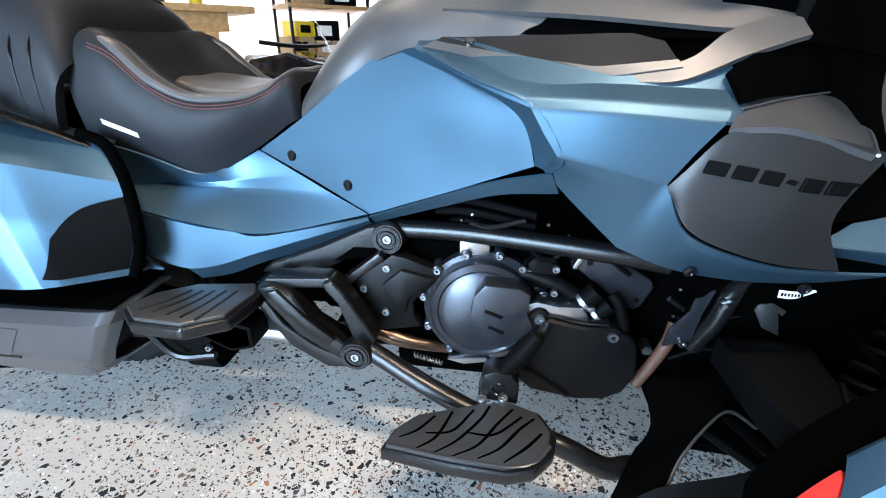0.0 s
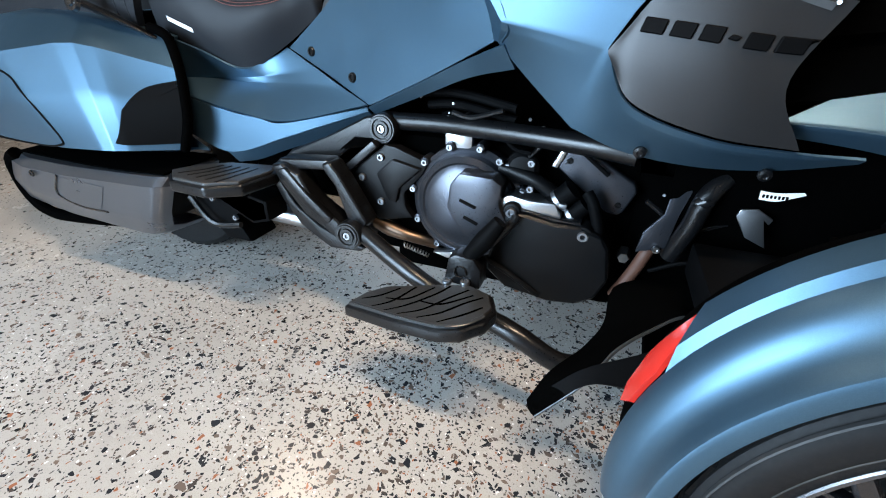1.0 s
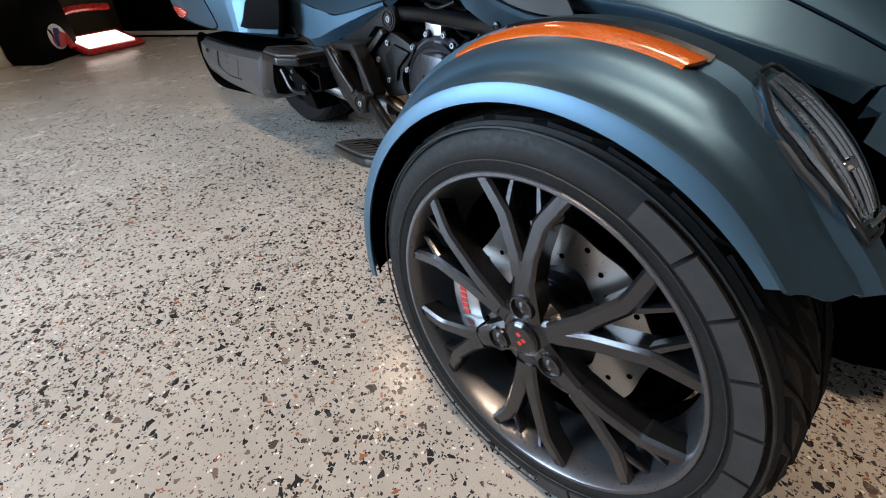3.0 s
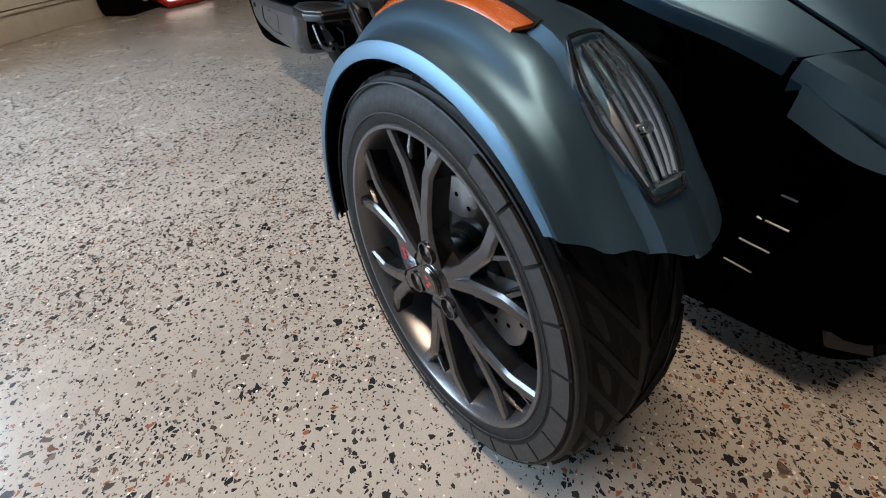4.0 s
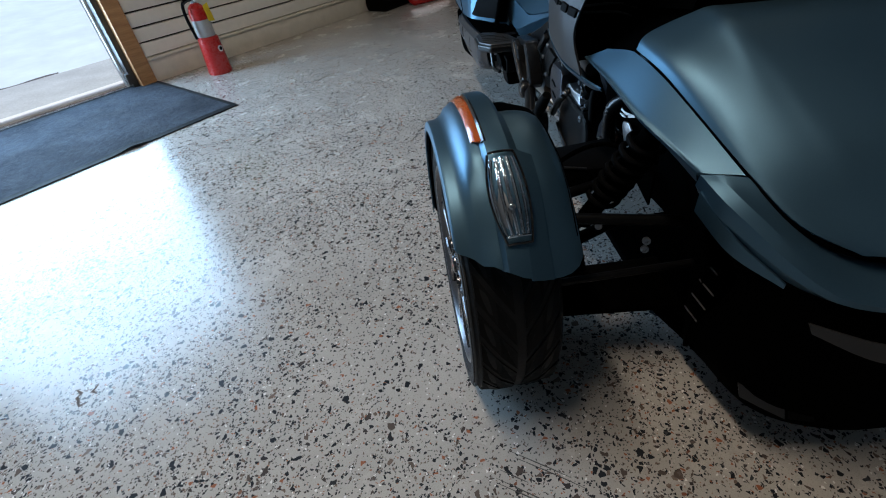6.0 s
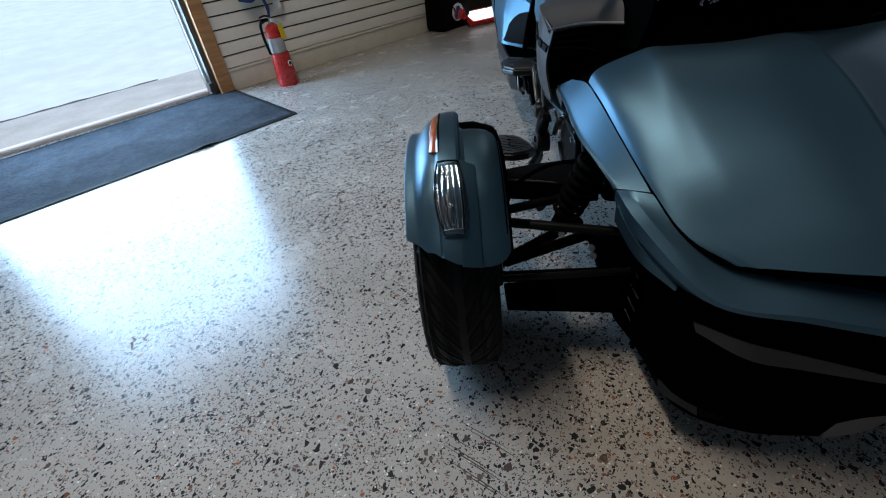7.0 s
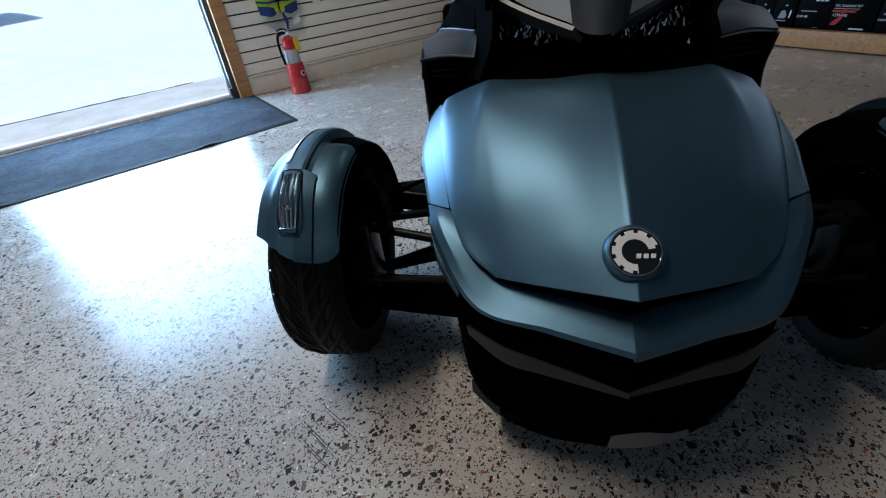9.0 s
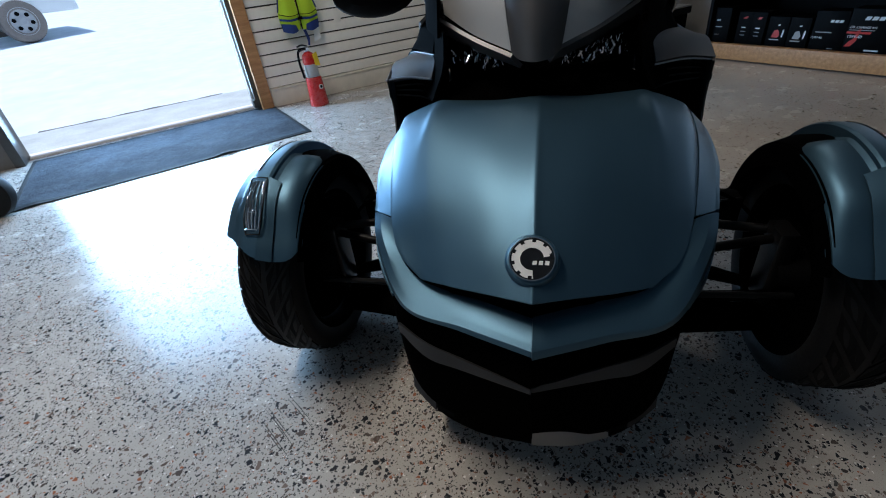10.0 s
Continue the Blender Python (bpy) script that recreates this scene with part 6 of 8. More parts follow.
def muffler(s):
    rows = []
    for x, z1, z0, w in ((-1.360, 0.374, 0.212, 0.36), (-1.368, 0.378, 0.202, 0.388), (-1.385, 0.379, 0.197, 0.399), (-1.42, 0.377, 0.196, 0.402), (-1.52, 0.373, 0.198, 0.402), (-1.70, 0.367, 0.205, 0.404), (-1.88, 0.366, 0.225, 0.40), (-1.95, 0.372, 0.25, 0.385)):
        rows.append([(x, 0.22, z1 + 0.004), (x, w - 0.02, z1), (x - 0.004, w, z1 - 0.02), (x - 0.055, w - 0.01, (z0 + z1) / 2 - 0.02), (x - 0.09, w - 0.03, z0 + 0.01), (x - 0.09, w - 0.06, z0), (x - 0.08, 0.22, z0 - 0.005)])
    m = part("muffler", sheet(side(rows, s), 31, 31, 0.008, run=straight, cross=straight), MUFFLER, bike, "dark satin muffler below the saddlebag", sharp=30)
    part("muffler_front", prism([(-1.37, 0.372), (-1.46, 0.375), (-1.56, 0.245), (-1.46, 0.235), (-1.40, 0.30)], s * 0.22, s * 0.355, 0.01), BLACK, bike)
    # Added black cover stands for shade between bag and muffler.
    part("muffler_shade", sheet(side([[(-1.375, 0.21, 0.389), (-1.375, 0.372, 0.385)], [(-1.60, 0.21, 0.382), (-1.60, 0.376, 0.378)], [(-1.93, 0.21, 0.384), (-1.93, 0.370, 0.379)]], s), 10, 4, 0.004), VOID, m, "black sheet for the shaded gap above the muffler")
    shell = skin(m)
    rows = [[(-1.62, 0.262), (-1.565, 0.335)], [(-1.70, 0.262), (-1.645, 0.338)], [(-1.765, 0.285), (-1.725, 0.340)]]
    part("muffler_inset", laid_sheet(shell, rows, s, 8, 6, 0.0015, 0.003), MUFFLER, m, "inset panel on the muffler")
    part("inset_edge", tube([lay(shell, (x, s * 1.0, z), (0, -s, 0), 0.001)[0] for x, z in ((-1.60, 0.258), (-1.70, 0.258), (-1.775, 0.285), (-1.735, 0.344))], 0.003, 6, 24), GLOSS_BLACK, m)
    part("muffler_bolt", disc_bolt((-1.84, s * 0.404, 0.335), (0, s, 0), 0.009), GLOSS_BLACK, m)
    part("tail_pipe_guard", tube([(-1.93, s * 0.38, 0.375), (-1.99, s * 0.37, 0.34), (-2.0, s * 0.36, 0.25), (-1.93, s * 0.36, 0.195), (-1.80, s * 0.35, 0.19), (-1.55, s * 0.31, 0.20)], 0.016, 10, 30), VOID, m)
    part("hanger", prism([(-1.42, 0.35), (-1.36, 0.34), (-1.25, 0.25), (-1.22, 0.20), (-1.30, 0.20), (-1.36, 0.26)], s * 0.20, s * 0.30, 0.01), BLACK, bike, "black rear bracket")


two_sided(muffler)

# -- frame, engine and controls on the right --
def ringed_cap(x, w, z, r, tilt=(0, -1, 0.05)):
    """A round pivot cover with raised rings and a socket bolt."""
    cap = part("pivot_cover", lathe([(0, 0.006), (r * 0.30, 0.006), (r * 0.34, 0.012), (r * 0.50, 0.012), (r * 0.54, 0.008), (r * 0.62, 0.008), (r * 0.66, 0.012), (r * 0.80, 0.012), (r * 0.84, 0.009), (r * 0.92, 0.009), (r, 0.004), (r, -0.02)], (x, -w, z), tilt, 40), SATIN_BLACK, bike, "round ringed pivot cover")
    part("bolt", disc_bolt((x, -w - 0.006, z), tilt, r * 0.3, 0.006), BOLT, cap)


ringed_cap(-0.859, 0.232, 0.511, 0.032)
ringed_cap(-0.909, 0.320, 0.293, 0.032)
part("upper_frame_tube", tube([(-0.86, -0.205, 0.522), (-0.70, -0.225, 0.530), (-0.45, -0.285, 0.535), (-0.36, -0.30, 0.53)], 0.0185, 18, 30), SATIN_BLACK, bike, "satin black frame tube")
part("lower_frame_tube", tube([(-0.905, -0.295, 0.300), (-0.77, -0.335, 0.250), (-0.655, -0.36, 0.212), (-0.56, -0.395, 0.215), (-0.50, -0.41, 0.205), (-0.43, -0.41, 0.170), (-0.38, -0.39, 0.160)], 0.0195, 18, 50), SATIN_BLACK, bike, "satin black lower frame tube")
part("tube_clamp", disc_bolt((-0.385, -0.415, 0.165), (0, -1, 0.2), 0.009), BOLT, bike)
# swept bracket between the pivots: outer frame with a long opening
part("swing_bracket_upper", prism([(-1.139, 0.410), (-1.112, 0.436), (-1.00, 0.482), (-0.90, 0.532), (-0.845, 0.540), (-0.850, 0.482), (-0.885, 0.478), (-0.94, 0.462), (-0.985, 0.432), (-1.04, 0.414)], -0.232, -0.18, 0.009, seg=3), SATIN_BLACK, bike, "upper arm of the rear bracket")
# Black inlay stands for the shaded recess of the pocket.
part("bracket_pocket", prism([(-0.975, 0.452), (-0.93, 0.487), (-0.868, 0.488), (-0.89, 0.470)], -0.2345, -0.22, 0.003), VOID, bike)
part("swing_bracket_top", prism([(-1.105, 0.425), (-1.09, 0.437), (-0.968, 0.447), (-0.945, 0.436), (-0.962, 0.424), (-1.08, 0.412)], -0.295, -0.25, 0.007, seg=3), SATIN_BLACK, bike, "top bar of the bracket")
part("swing_bracket_front", prism([(-0.975, 0.440), (-0.955, 0.446), (-0.935, 0.425), (-0.871, 0.320), (-0.885, 0.298), (-0.917, 0.307), (-0.945, 0.394), (-0.968, 0.422)], -0.305, -0.255, 0.008, seg=3), SATIN_BLACK, bike, "front arm of the bracket")
part("swing_bracket_outer", prism([(-1.105, 0.425), (-1.075, 0.432), (-1.030, 0.412), (-0.998, 0.355), (-0.938, 0.315), (-0.915, 0.285), (-0.955, 0.276), (-1.030, 0.322), (-1.085, 0.390)], -0.315, -0.262, 0.010, seg=3), SATIN_BLACK, bike, "swept outer arm")
part("outer_arm_ridge", prism([(-1.085, 0.418), (-1.06, 0.425), (-1.01, 0.372), (-0.95, 0.322), (-0.965, 0.308), (-1.02, 0.345), (-1.065, 0.39)], -0.322, -0.30, 0.006), SATIN_BLACK, bike)
part("swing_bracket_lower", prism([(-1.130, 0.392), (-1.110, 0.398), (-1.070, 0.330), (-1.010, 0.285), (-0.955, 0.262), (-0.885, 0.250), (-0.905, 0.236), (-0.985, 0.230), (-1.060, 0.275), (-1.105, 0.335)], -0.292, -0.262, 0.007, seg=3), SATIN_BLACK, bike, "lower curved arm")
# Black piece put in for the shade behind the bracket's opening.
part("bracket_shade", prism([(-1.08, 0.42), (-0.97, 0.43), (-0.90, 0.33), (-1.0, 0.33)], -0.215, -0.16, 0.006), VOID, bike)
# plate with three bolts and a notch
plate = part("side_plate", prism([(-0.958, 0.398), (-0.935, 0.420), (-0.850, 0.482), (-0.825, 0.478), (-0.750, 0.452), (-0.765, 0.425), (-0.808, 0.378), (-0.806, 0.345), (-0.788, 0.322), (-0.873, 0.303), (-0.885, 0.310), (-0.945, 0.372)], -0.246, -0.215, 0.007), ENGINE_BLACK, bike, "black side plate with three bolts")
part("plate_relief", prism([(-0.870, 0.418), (-0.830, 0.454), (-0.763, 0.440), (-0.815, 0.392), (-0.824, 0.356), (-0.845, 0.360)], -0.256, -0.235, 0.006), ENGINE_BLACK, plate, "raised relief on the plate")
part("plate_edge", prism([(-0.974, 0.405), (-0.872, 0.490), (-0.860, 0.478), (-0.955, 0.398)], -0.262, -0.225, 0.004), SATIN_BLACK, plate)
for x, w, z in ((-0.909, 0.250, 0.403), (-0.860, 0.225, 0.453), (-0.865, 0.262, 0.352)):
    part("plate_bolt", disc_bolt((x, -0.246, z), (0, -1, 0), 0.0085, 0.006), BOLT, plate)

# engine: round clutch cover with a stepped boss
ec = (-0.667, -0.215, 0.374)
engine = part("engine_case", lathe([(0.122, 0.0), (0.120, 0.022), (0.111, 0.027), (0.105, 0.025), (0.101, 0.040), (0.090, 0.047), (0.086, 0.044), (0.072, 0.052), (0, 0.054)], ec, (0, -1, 0.06), 56), ENGINE, bike, "dark round engine cover")
bm = prism([(-0.690, 0.385), (-0.684, 0.432), (-0.665, 0.458), (-0.600, 0.456), (-0.580, 0.444), (-0.584, 0.405), (-0.568, 0.374), (-0.612, 0.326), (-0.640, 0.322), (-0.665, 0.345)], -0.296, -0.24, 0.006)
boss = part("cover_boss", bm, ENGINE, engine, "raised boss on the engine cover")
for x, z, w in ((-0.664, 0.402, 0.034), (-0.655, 0.368, 0.030)):
    part("boss_slot", prism([(x, z), (x + w, z - 0.012), (x + w + 0.003, z - 0.006), (x + 0.003, z + 0.006)], -0.2985, -0.29, 0.002), BLACK, boss)
for k, a in enumerate((20, 48, 78, 108, 140, 172, 205, 238, 268)):
    x, z = ec[0] + 0.122 * math.cos(radians(a)), ec[2] + 0.122 * math.sin(radians(a))
    part("cover_lug", lathe([(0, 0.026), (0.004, 0.026), (0.005, 0.03), (0.009, 0.028), (0.011, 0.018), (0.012, -0.01)], (x, ec[1], z), (0, -1, 0.05), 14), ENGINE, engine)
    part("cover_bolt", disc_bolt((x, ec[1] - 0.026, z), (0, -1, 0.05), 0.007, 0.006), BOLT, engine)
part("engine_top", box(-0.72, -0.66, -0.235, -0.10, 0.485, 0.535, 0.01), ALU, engine, "bare metal boss on top of the engine")
# Unlit black box puts in the darkness behind the engine covers.
part("engine_block", box(-0.86, -0.34, -0.20, 0.20, 0.17, 0.50, 0.03), VOID, bike, "plain black box for the unlit engine block")
# machined blue-white edge below the cover
part("drain_pad", prism([(-0.735, 0.258), (-0.655, 0.272), (-0.648, 0.262), (-0.70, 0.250)], -0.262, -0.24, 0.002), ALU, engine, "bright machined pad")
# water pump, hoses and pulley ahead of the clutch cover
pump = part("water_pump", lathe([(0.034, 0.0), (0.033, 0.022), (0.024, 0.030), (0, 0.032)], (-0.560, -0.215, 0.462), (0.1, -1, 0.1), 30), ENGINE_BLACK, bike, "cast pump housing")
part("pump_neck", tube([(-0.60, -0.235, 0.462), (-0.565, -0.24, 0.455), (-0.525, -0.245, 0.445), (-0.49, -0.245, 0.425)], 0.014, 14, 20), ENGINE_BLACK, bike)
for x, z in ((-0.598, 0.478), (-0.537, 0.482), (-0.535, 0.432), (-0.592, 0.430)):
    part("pump_bolt", disc_bolt((x, -0.252, z), (0, -1, 0), 0.0075, 0.008), BOLT, pump)
part("machined_flange", prism([(-0.612, 0.404), (-0.566, 0.422), (-0.53, 0.416), (-0.482, 0.418), (-0.468, 0.392), (-0.478, 0.376), (-0.585, 0.370)], -0.278, -0.225, 0.004), ALU, bike, "bare machined flange")
for x, z, r in ((-0.478, 0.418, 0.021), (-0.452, 0.392, 0.017)):
    h = part("hose_union", tube([(x - 0.02, -0.245, z - 0.022), (x, -0.252, z), (x + 0.022, -0.252, z + 0.024)], r, 14, 14), BLACK, bike, "black hose union")
    part("hose_clip", lathe([(r + 0.001, -0.004), (r + 0.0025, -0.004), (r + 0.0025, 0.004), (r + 0.001, 0.004)], (x, -0.252, z), (0.7, 0, 0.72), 18, whole=True), BOLT, h)
part("clip_screw", box(-0.475, -0.461, -0.279, -0.266, 0.412, 0.42, 0.002), BOLT, bike)
part("coolant_hose", tube([(-0.43, -0.255, 0.44), (-0.415, -0.265, 0.42), (-0.40, -0.268, 0.37), (-0.405, -0.262, 0.335), (-0.39, -0.255, 0.30)], 0.011, 12, 26), BLACK, bike)
# lower black cover with two bolts
low = part("lower_cover", prism([(-0.590, 0.350), (-0.572, 0.388), (-0.550, 0.396), (-0.477, 0.384), (-0.429, 0.386), (-0.390, 0.372), (-0.376, 0.350), (-0.366, 0.285), (-0.385, 0.240), (-0.42, 0.218), (-0.473, 0.212), (-0.562, 0.225), (-0.606, 0.262)], -0.292, -0.20, 0.020, seg=3), ENGINE_BLACK, bike, "black lower engine cover")
part("cover_rib", tube([(-0.60, -0.293, 0.285), (-0.55, -0.296, 0.262), (-0.49, -0.292, 0.225)], 0.006, 8, 14), ENGINE_BLACK, low)
for x, z in ((-0.560, 0.393), (-0.424, 0.369)):
    part("cover_ear", lathe([(0.019, -0.03), (0.019, 0.0), (0.016, 0.005), (0.012, 0.006), (0, 0.004)], (x, -0.283, z), (0, -1, 0), 24), ENGINE_BLACK, low)
    part("cover_bolt", disc_bolt((x, -0.288, z), (0, -1, 0), 0.0105, 0.008), BOLT, low)
part("cover_bolt", disc_bolt((-0.49, -0.27, 0.208), (0, -1, -0.1), 0.008, 0.006), BOLT, low)
part("cover_gasket", prism([(-0.585, 0.388), (-0.55, 0.402), (-0.477, 0.391), (-0.43, 0.392), (-0.43, 0.384), (-0.545, 0.394)], -0.285, -0.21, 0.004), GLOSS_BLACK, low)
# charcoal electronics box
ebox = part("control_box", prism([(-0.494, 0.470), (-0.476, 0.508), (-0.468, 0.516), (-0.452, 0.515), (-0.352, 0.455), (-0.346, 0.440), (-0.364, 0.398), (-0.375, 0.390), (-0.395, 0.394)], -0.222, -0.185, 0.006, seg=3), ENGINE, bike, "dark grey control box with rounded corners")
for x, z in ((-0.472, 0.485), (-0.375, 0.412)):
    part("box_screw", disc_bolt((x, -0.222, z), (0, -1, 0), 0.006, 0.003), ENGINE_BLACK, ebox)
part("box_end", prism([(-0.505, 0.472), (-0.486, 0.512), (-0.476, 0.508), (-0.494, 0.468)], -0.226, -0.19, 0.004), ALU, ebox, "pale end of the box")
# chassis bracket, brake pipe, cables and small bright fittings ahead of the engine
part("chassis_bracket", prism([(-0.332, 0.352), (-0.326, 0.392), (-0.300, 0.430), (-0.296, 0.482), (-0.266, 0.482), (-0.278, 0.430), (-0.286, 0.368)], -0.282, -0.276, 0.002), ENGINE, bike, "dull metal chassis bracket")
part("bracket_bolt", disc_bolt((-0.300, -0.284, 0.365), (0, -1, 0), 0.007, 0.006), STEEL, bike)
part("bracket_tube", tube([(-0.276, -0.27, 0.350), (-0.258, -0.288, 0.42), (-0.248, -0.290, 0.47), (-0.225, -0.27, 0.50)], 0.016, 14, 18), SATIN_BLACK, bike)
part("rust_hose", tube([(-0.300, -0.235, 0.375), (-0.311, -0.25, 0.340), (-0.328, -0.25, 0.290), (-0.352, -0.25, 0.235)], 0.012, 12, 20), RUST, bike, "rust-brown hose")
part("drain_union", lathe([(0, 0.012), (0.010, 0.012), (0.012, 0.004), (0.012, -0.02)], (-0.348, -0.25, 0.325), (0, -1, 0), 6), STEEL, bike)
part("warning_tag", sheet([[(-0.182, -0.30, 0.497), (-0.182, -0.302, 0.484)], [(-0.16, -0.302, 0.497), (-0.158, -0.304, 0.485)], [(-0.128, -0.298, 0.501), (-0.124, -0.297, 0.497)]], 10, 3, 0.001), PAPER, bike, "curled white printed tag")
bm = bmesh.new()
for k in range(7):
    join(bm, box(-0.179 + 0.005 * k, -0.176 + 0.005 * k, -0.3045, -0.3025, 0.488, 0.493, 0))
part("tag_print", bm, BLACK, bike)
part("pale_fitting", prism([(-0.199, 0.446), (-0.195, 0.458), (-0.172, 0.462), (-0.148, 0.448), (-0.152, 0.438), (-0.160, 0.445), (-0.146, 0.398), (-0.178, 0.412)], -0.285, -0.280, 0.002), ALU, bike, "pale metal fitting")
for k, pts in enumerate((((-0.50, 0.545), (-0.44, 0.50), (-0.40, 0.47)), ((-0.70, 0.560), (-0.66, 0.553), (-0.60, 0.57)), ((-0.60, 0.53), (-0.57, 0.505), (-0.54, 0.50)), ((-0.52, 0.52), (-0.535, 0.50), (-0.55, 0.485)), ((-0.30, 0.30), (-0.24, 0.33), (-0.18, 0.32)), ((-0.33, 0.44), (-0.26, 0.40), (-0.20, 0.42)), ((-0.24, 0.52), (-0.18, 0.47), (-0.10, 0.46)))):
    part("cable", tube([(x, -0.235 - 0.01 * (k % 3), z) for x, z in pts], 0.004 + 0.001 * (k % 2), 8, 16), (BLACK, SATIN_BLACK)[k % 2], bike)
random.seed(4)
for k in range(11):
    x, z = random.choice(((random.uniform(-0.78, -0.52), random.uniform(0.545, 0.60)), (random.uniform(-0.32, -0.05), random.uniform(0.28, 0.46))))
    part("small_bolt", disc_bolt((x, -0.21 - random.uniform(0, 0.05), z), (random.uniform(-0.3, 0.3), -1, 0.1), random.uniform(0.0018, 0.0034), 0.004), BOLT, bike)
for k in range(3):
    z = 0.582 - 0.022 * k
    part("hose", tube([(-0.80 + 0.03 * k, -0.19, z), (-0.70, -0.205, z + 0.006), (-0.58, -0.22, z - 0.012)], 0.009, 10, 20), BLACK, bike)
# exhaust header with a spring
part("exhaust_pipe", tube([(-0.89, -0.232, 0.292), (-0.85, -0.236, 0.282), (-0.80, -0.236, 0.272), (-0.74, -0.215, 0.256)], [0.015, 0.018, 0.013, 0.014], 16, 24), COPPER, bike, "heat-stained exhaust pipe")
coil = [(-0.805 + 0.040 * k / 40, -0.262 + 0.0045 * math.cos(k * 0.95), 0.262 - 0.010 * k / 40 + 0.0045 * math.sin(k * 0.95)) for k in range(81)]
part("exhaust_spring", tube([(x, y, z) for x, y, z in coil[:61]], 0.0016, 5, 200), STEEL, bike, "small coil spring")
part("collector_pipe", tube([(-0.92, -0.20, 0.255), (-1.05, -0.205, 0.25), (-1.25, -0.23, 0.27), (-1.40, -0.27, 0.29)], 0.028, 14, 24), ALU, bike, "bare steel exhaust pipe")

# rider footboard with a moulded tread, its bracket and the brake pedal
FB = [(-0.820, -0.490), (-0.806, -0.440), (-0.775, -0.408), (-0.66, -0.380), (-0.60, -0.376), (-0.552, -0.408), (-0.530, -0.462), (-0.538, -0.500), (-0.570, -0.535), (-0.61, -0.542), (-0.70, -0.524)]


def board_z(x, y):
    return 0.260 + 0.17 * (x + 0.68) - 0.08 * (y + 0.45)


def board(outline, thick, lift, bev, name, mat, parent, label=""):
    bm = prism(outline, -thick, 0.0, bev, "z", 3)
    for v in bm.verts:
        v.co.z += board_z(v.co.x, v.co.y) + lift
    return part(name, bm, mat, parent, label)


foot = board(FB, 0.026, 0.0, 0.008, "footboard", SATIN_BLACK, bike, "black rider footboard with moulded rubber tread")
inner = [(x * 0.93 - 0.676 * 0.07, y * 0.90 - 0.455 * 0.10) for x, y in FB]
pad = board(inner, 0.012, 0.007, 0.004, "tread_pad", GRIP, foot, "grey-black rubber tread")
for run_ in (((-0.79, -0.47), (-0.76, -0.452), (-0.735, -0.418)), ((-0.755, -0.495), (-0.725, -0.468), (-0.705, -0.408)), ((-0.725, -0.505), (-0.69, -0.478), (-0.655, -0.43), (-0.64, -0.395)),
             ((-0.745, -0.46), (-0.70, -0.455), (-0.668, -0.405)), ((-0.695, -0.512), (-0.655, -0.488), (-0.625, -0.44), (-0.60, -0.405)), ((-0.675, -0.46), (-0.63, -0.465), (-0.585, -0.425)),
             ((-0.655, -0.517), (-0.62, -0.495), (-0.59, -0.455), (-0.565, -0.43)), ((-0.615, -0.525), (-0.58, -0.495), (-0.555, -0.465))):
    part("tread_groove", tube([(x, y, board_z(x, y) + 0.0065) for x, y in run_], [0.0022, 0.0038, 0.0032], 6, 18, flat=0.45), VOID, pad, "dark moulded groove")
for lip_ in (((-0.80, -0.485), (-0.70, -0.513), (-0.61, -0.531), (-0.57, -0.522), (-0.545, -0.49)),):
    part("tread_rib", tube([(x, y, board_z(x, y) + 0.006) for x, y in lip_], 0.004, 6, 30, flat=0.5), GRIP, pad)
for x in (-0.655, -0.618):
    part("board_bolt", disc_bolt((x, -0.377, board_z(x, -0.377) + 0.006), (0, -0.15, 1), 0.0095, 0.007), BOLT, foot)
part("board_mount", prism([(-0.665, 0.262), (-0.655, 0.318), (-0.64, 0.325), (-0.605, 0.322), (-0.59, 0.30), (-0.59, 0.258)], -0.372, -0.325, 0.007), SATIN_BLACK, foot, "forged black footboard mount")
part("mount_eye", lathe([(0.010, 0.004), (0.0115, 0.006), (0.013, 0.004), (0.013, -0.01), (0.0, -0.008)], (-0.629, -0.371, 0.292), (0, -1, 0.1), 20), GLOSS_BLACK, foot)
pedal = part("brake_pedal", tube([(-0.628, -0.350, 0.290), (-0.618, -0.352, 0.318), (-0.592, -0.352, 0.356), (-0.566, -0.345, 0.396)], [0.012, 0.016, 0.019, 0.014], 14, 20), BLACK, bike, "rubber-covered brake pedal")
part("pedal_arm", tube([(-0.60, -0.31, 0.32), (-0.56, -0.31, 0.37), (-0.545, -0.30, 0.392)], 0.009, 10, 14), SATIN_BLACK, bike)
# pillion footboard on its bracket
P2 = [(-1.328, -0.392), (-1.305, -0.335), (-1.24, -0.285), (-1.12, -0.262), (-1.100, -0.30), (-1.115, -0.395), (-1.18, -0.436), (-1.28, -0.432)]


def rear_pad(outline, thick, z, bev, name, mat, parent, label=""):
    bm = prism(outline, z - thick, z, bev, "z", 3)
    return part(name, bm, mat, parent, label)


pp = rear_pad(P2, 0.026, 0.402, 0.008, "pillion_footboard", SATIN_BLACK, bike, "black pillion footboard with grooved rubber")
pin = [(x * 0.92 - 1.22 * 0.08, y * 0.90 - 0.36 * 0.10) for x, y in P2]
pr = rear_pad(pin, 0.01, 0.409, 0.004, "tread_pad", GRIP, pp)
for k in range(5):
    part("tread_groove", tube([(-1.285 + 0.03 * k, -0.40 - 0.004 * k, 0.4095), (-1.255 + 0.025 * k, -0.365, 0.4095), (-1.235 + 0.022 * k, -0.32 + 0.003 * k, 0.4095)], 0.0035, 6, 10, flat=0.4), SATIN_BLACK, pr)
part("footboard_bolt", disc_bolt((-1.123, -0.288, 0.394), (0, -1, 0.2), 0.009, 0.008), BOLT, pp)
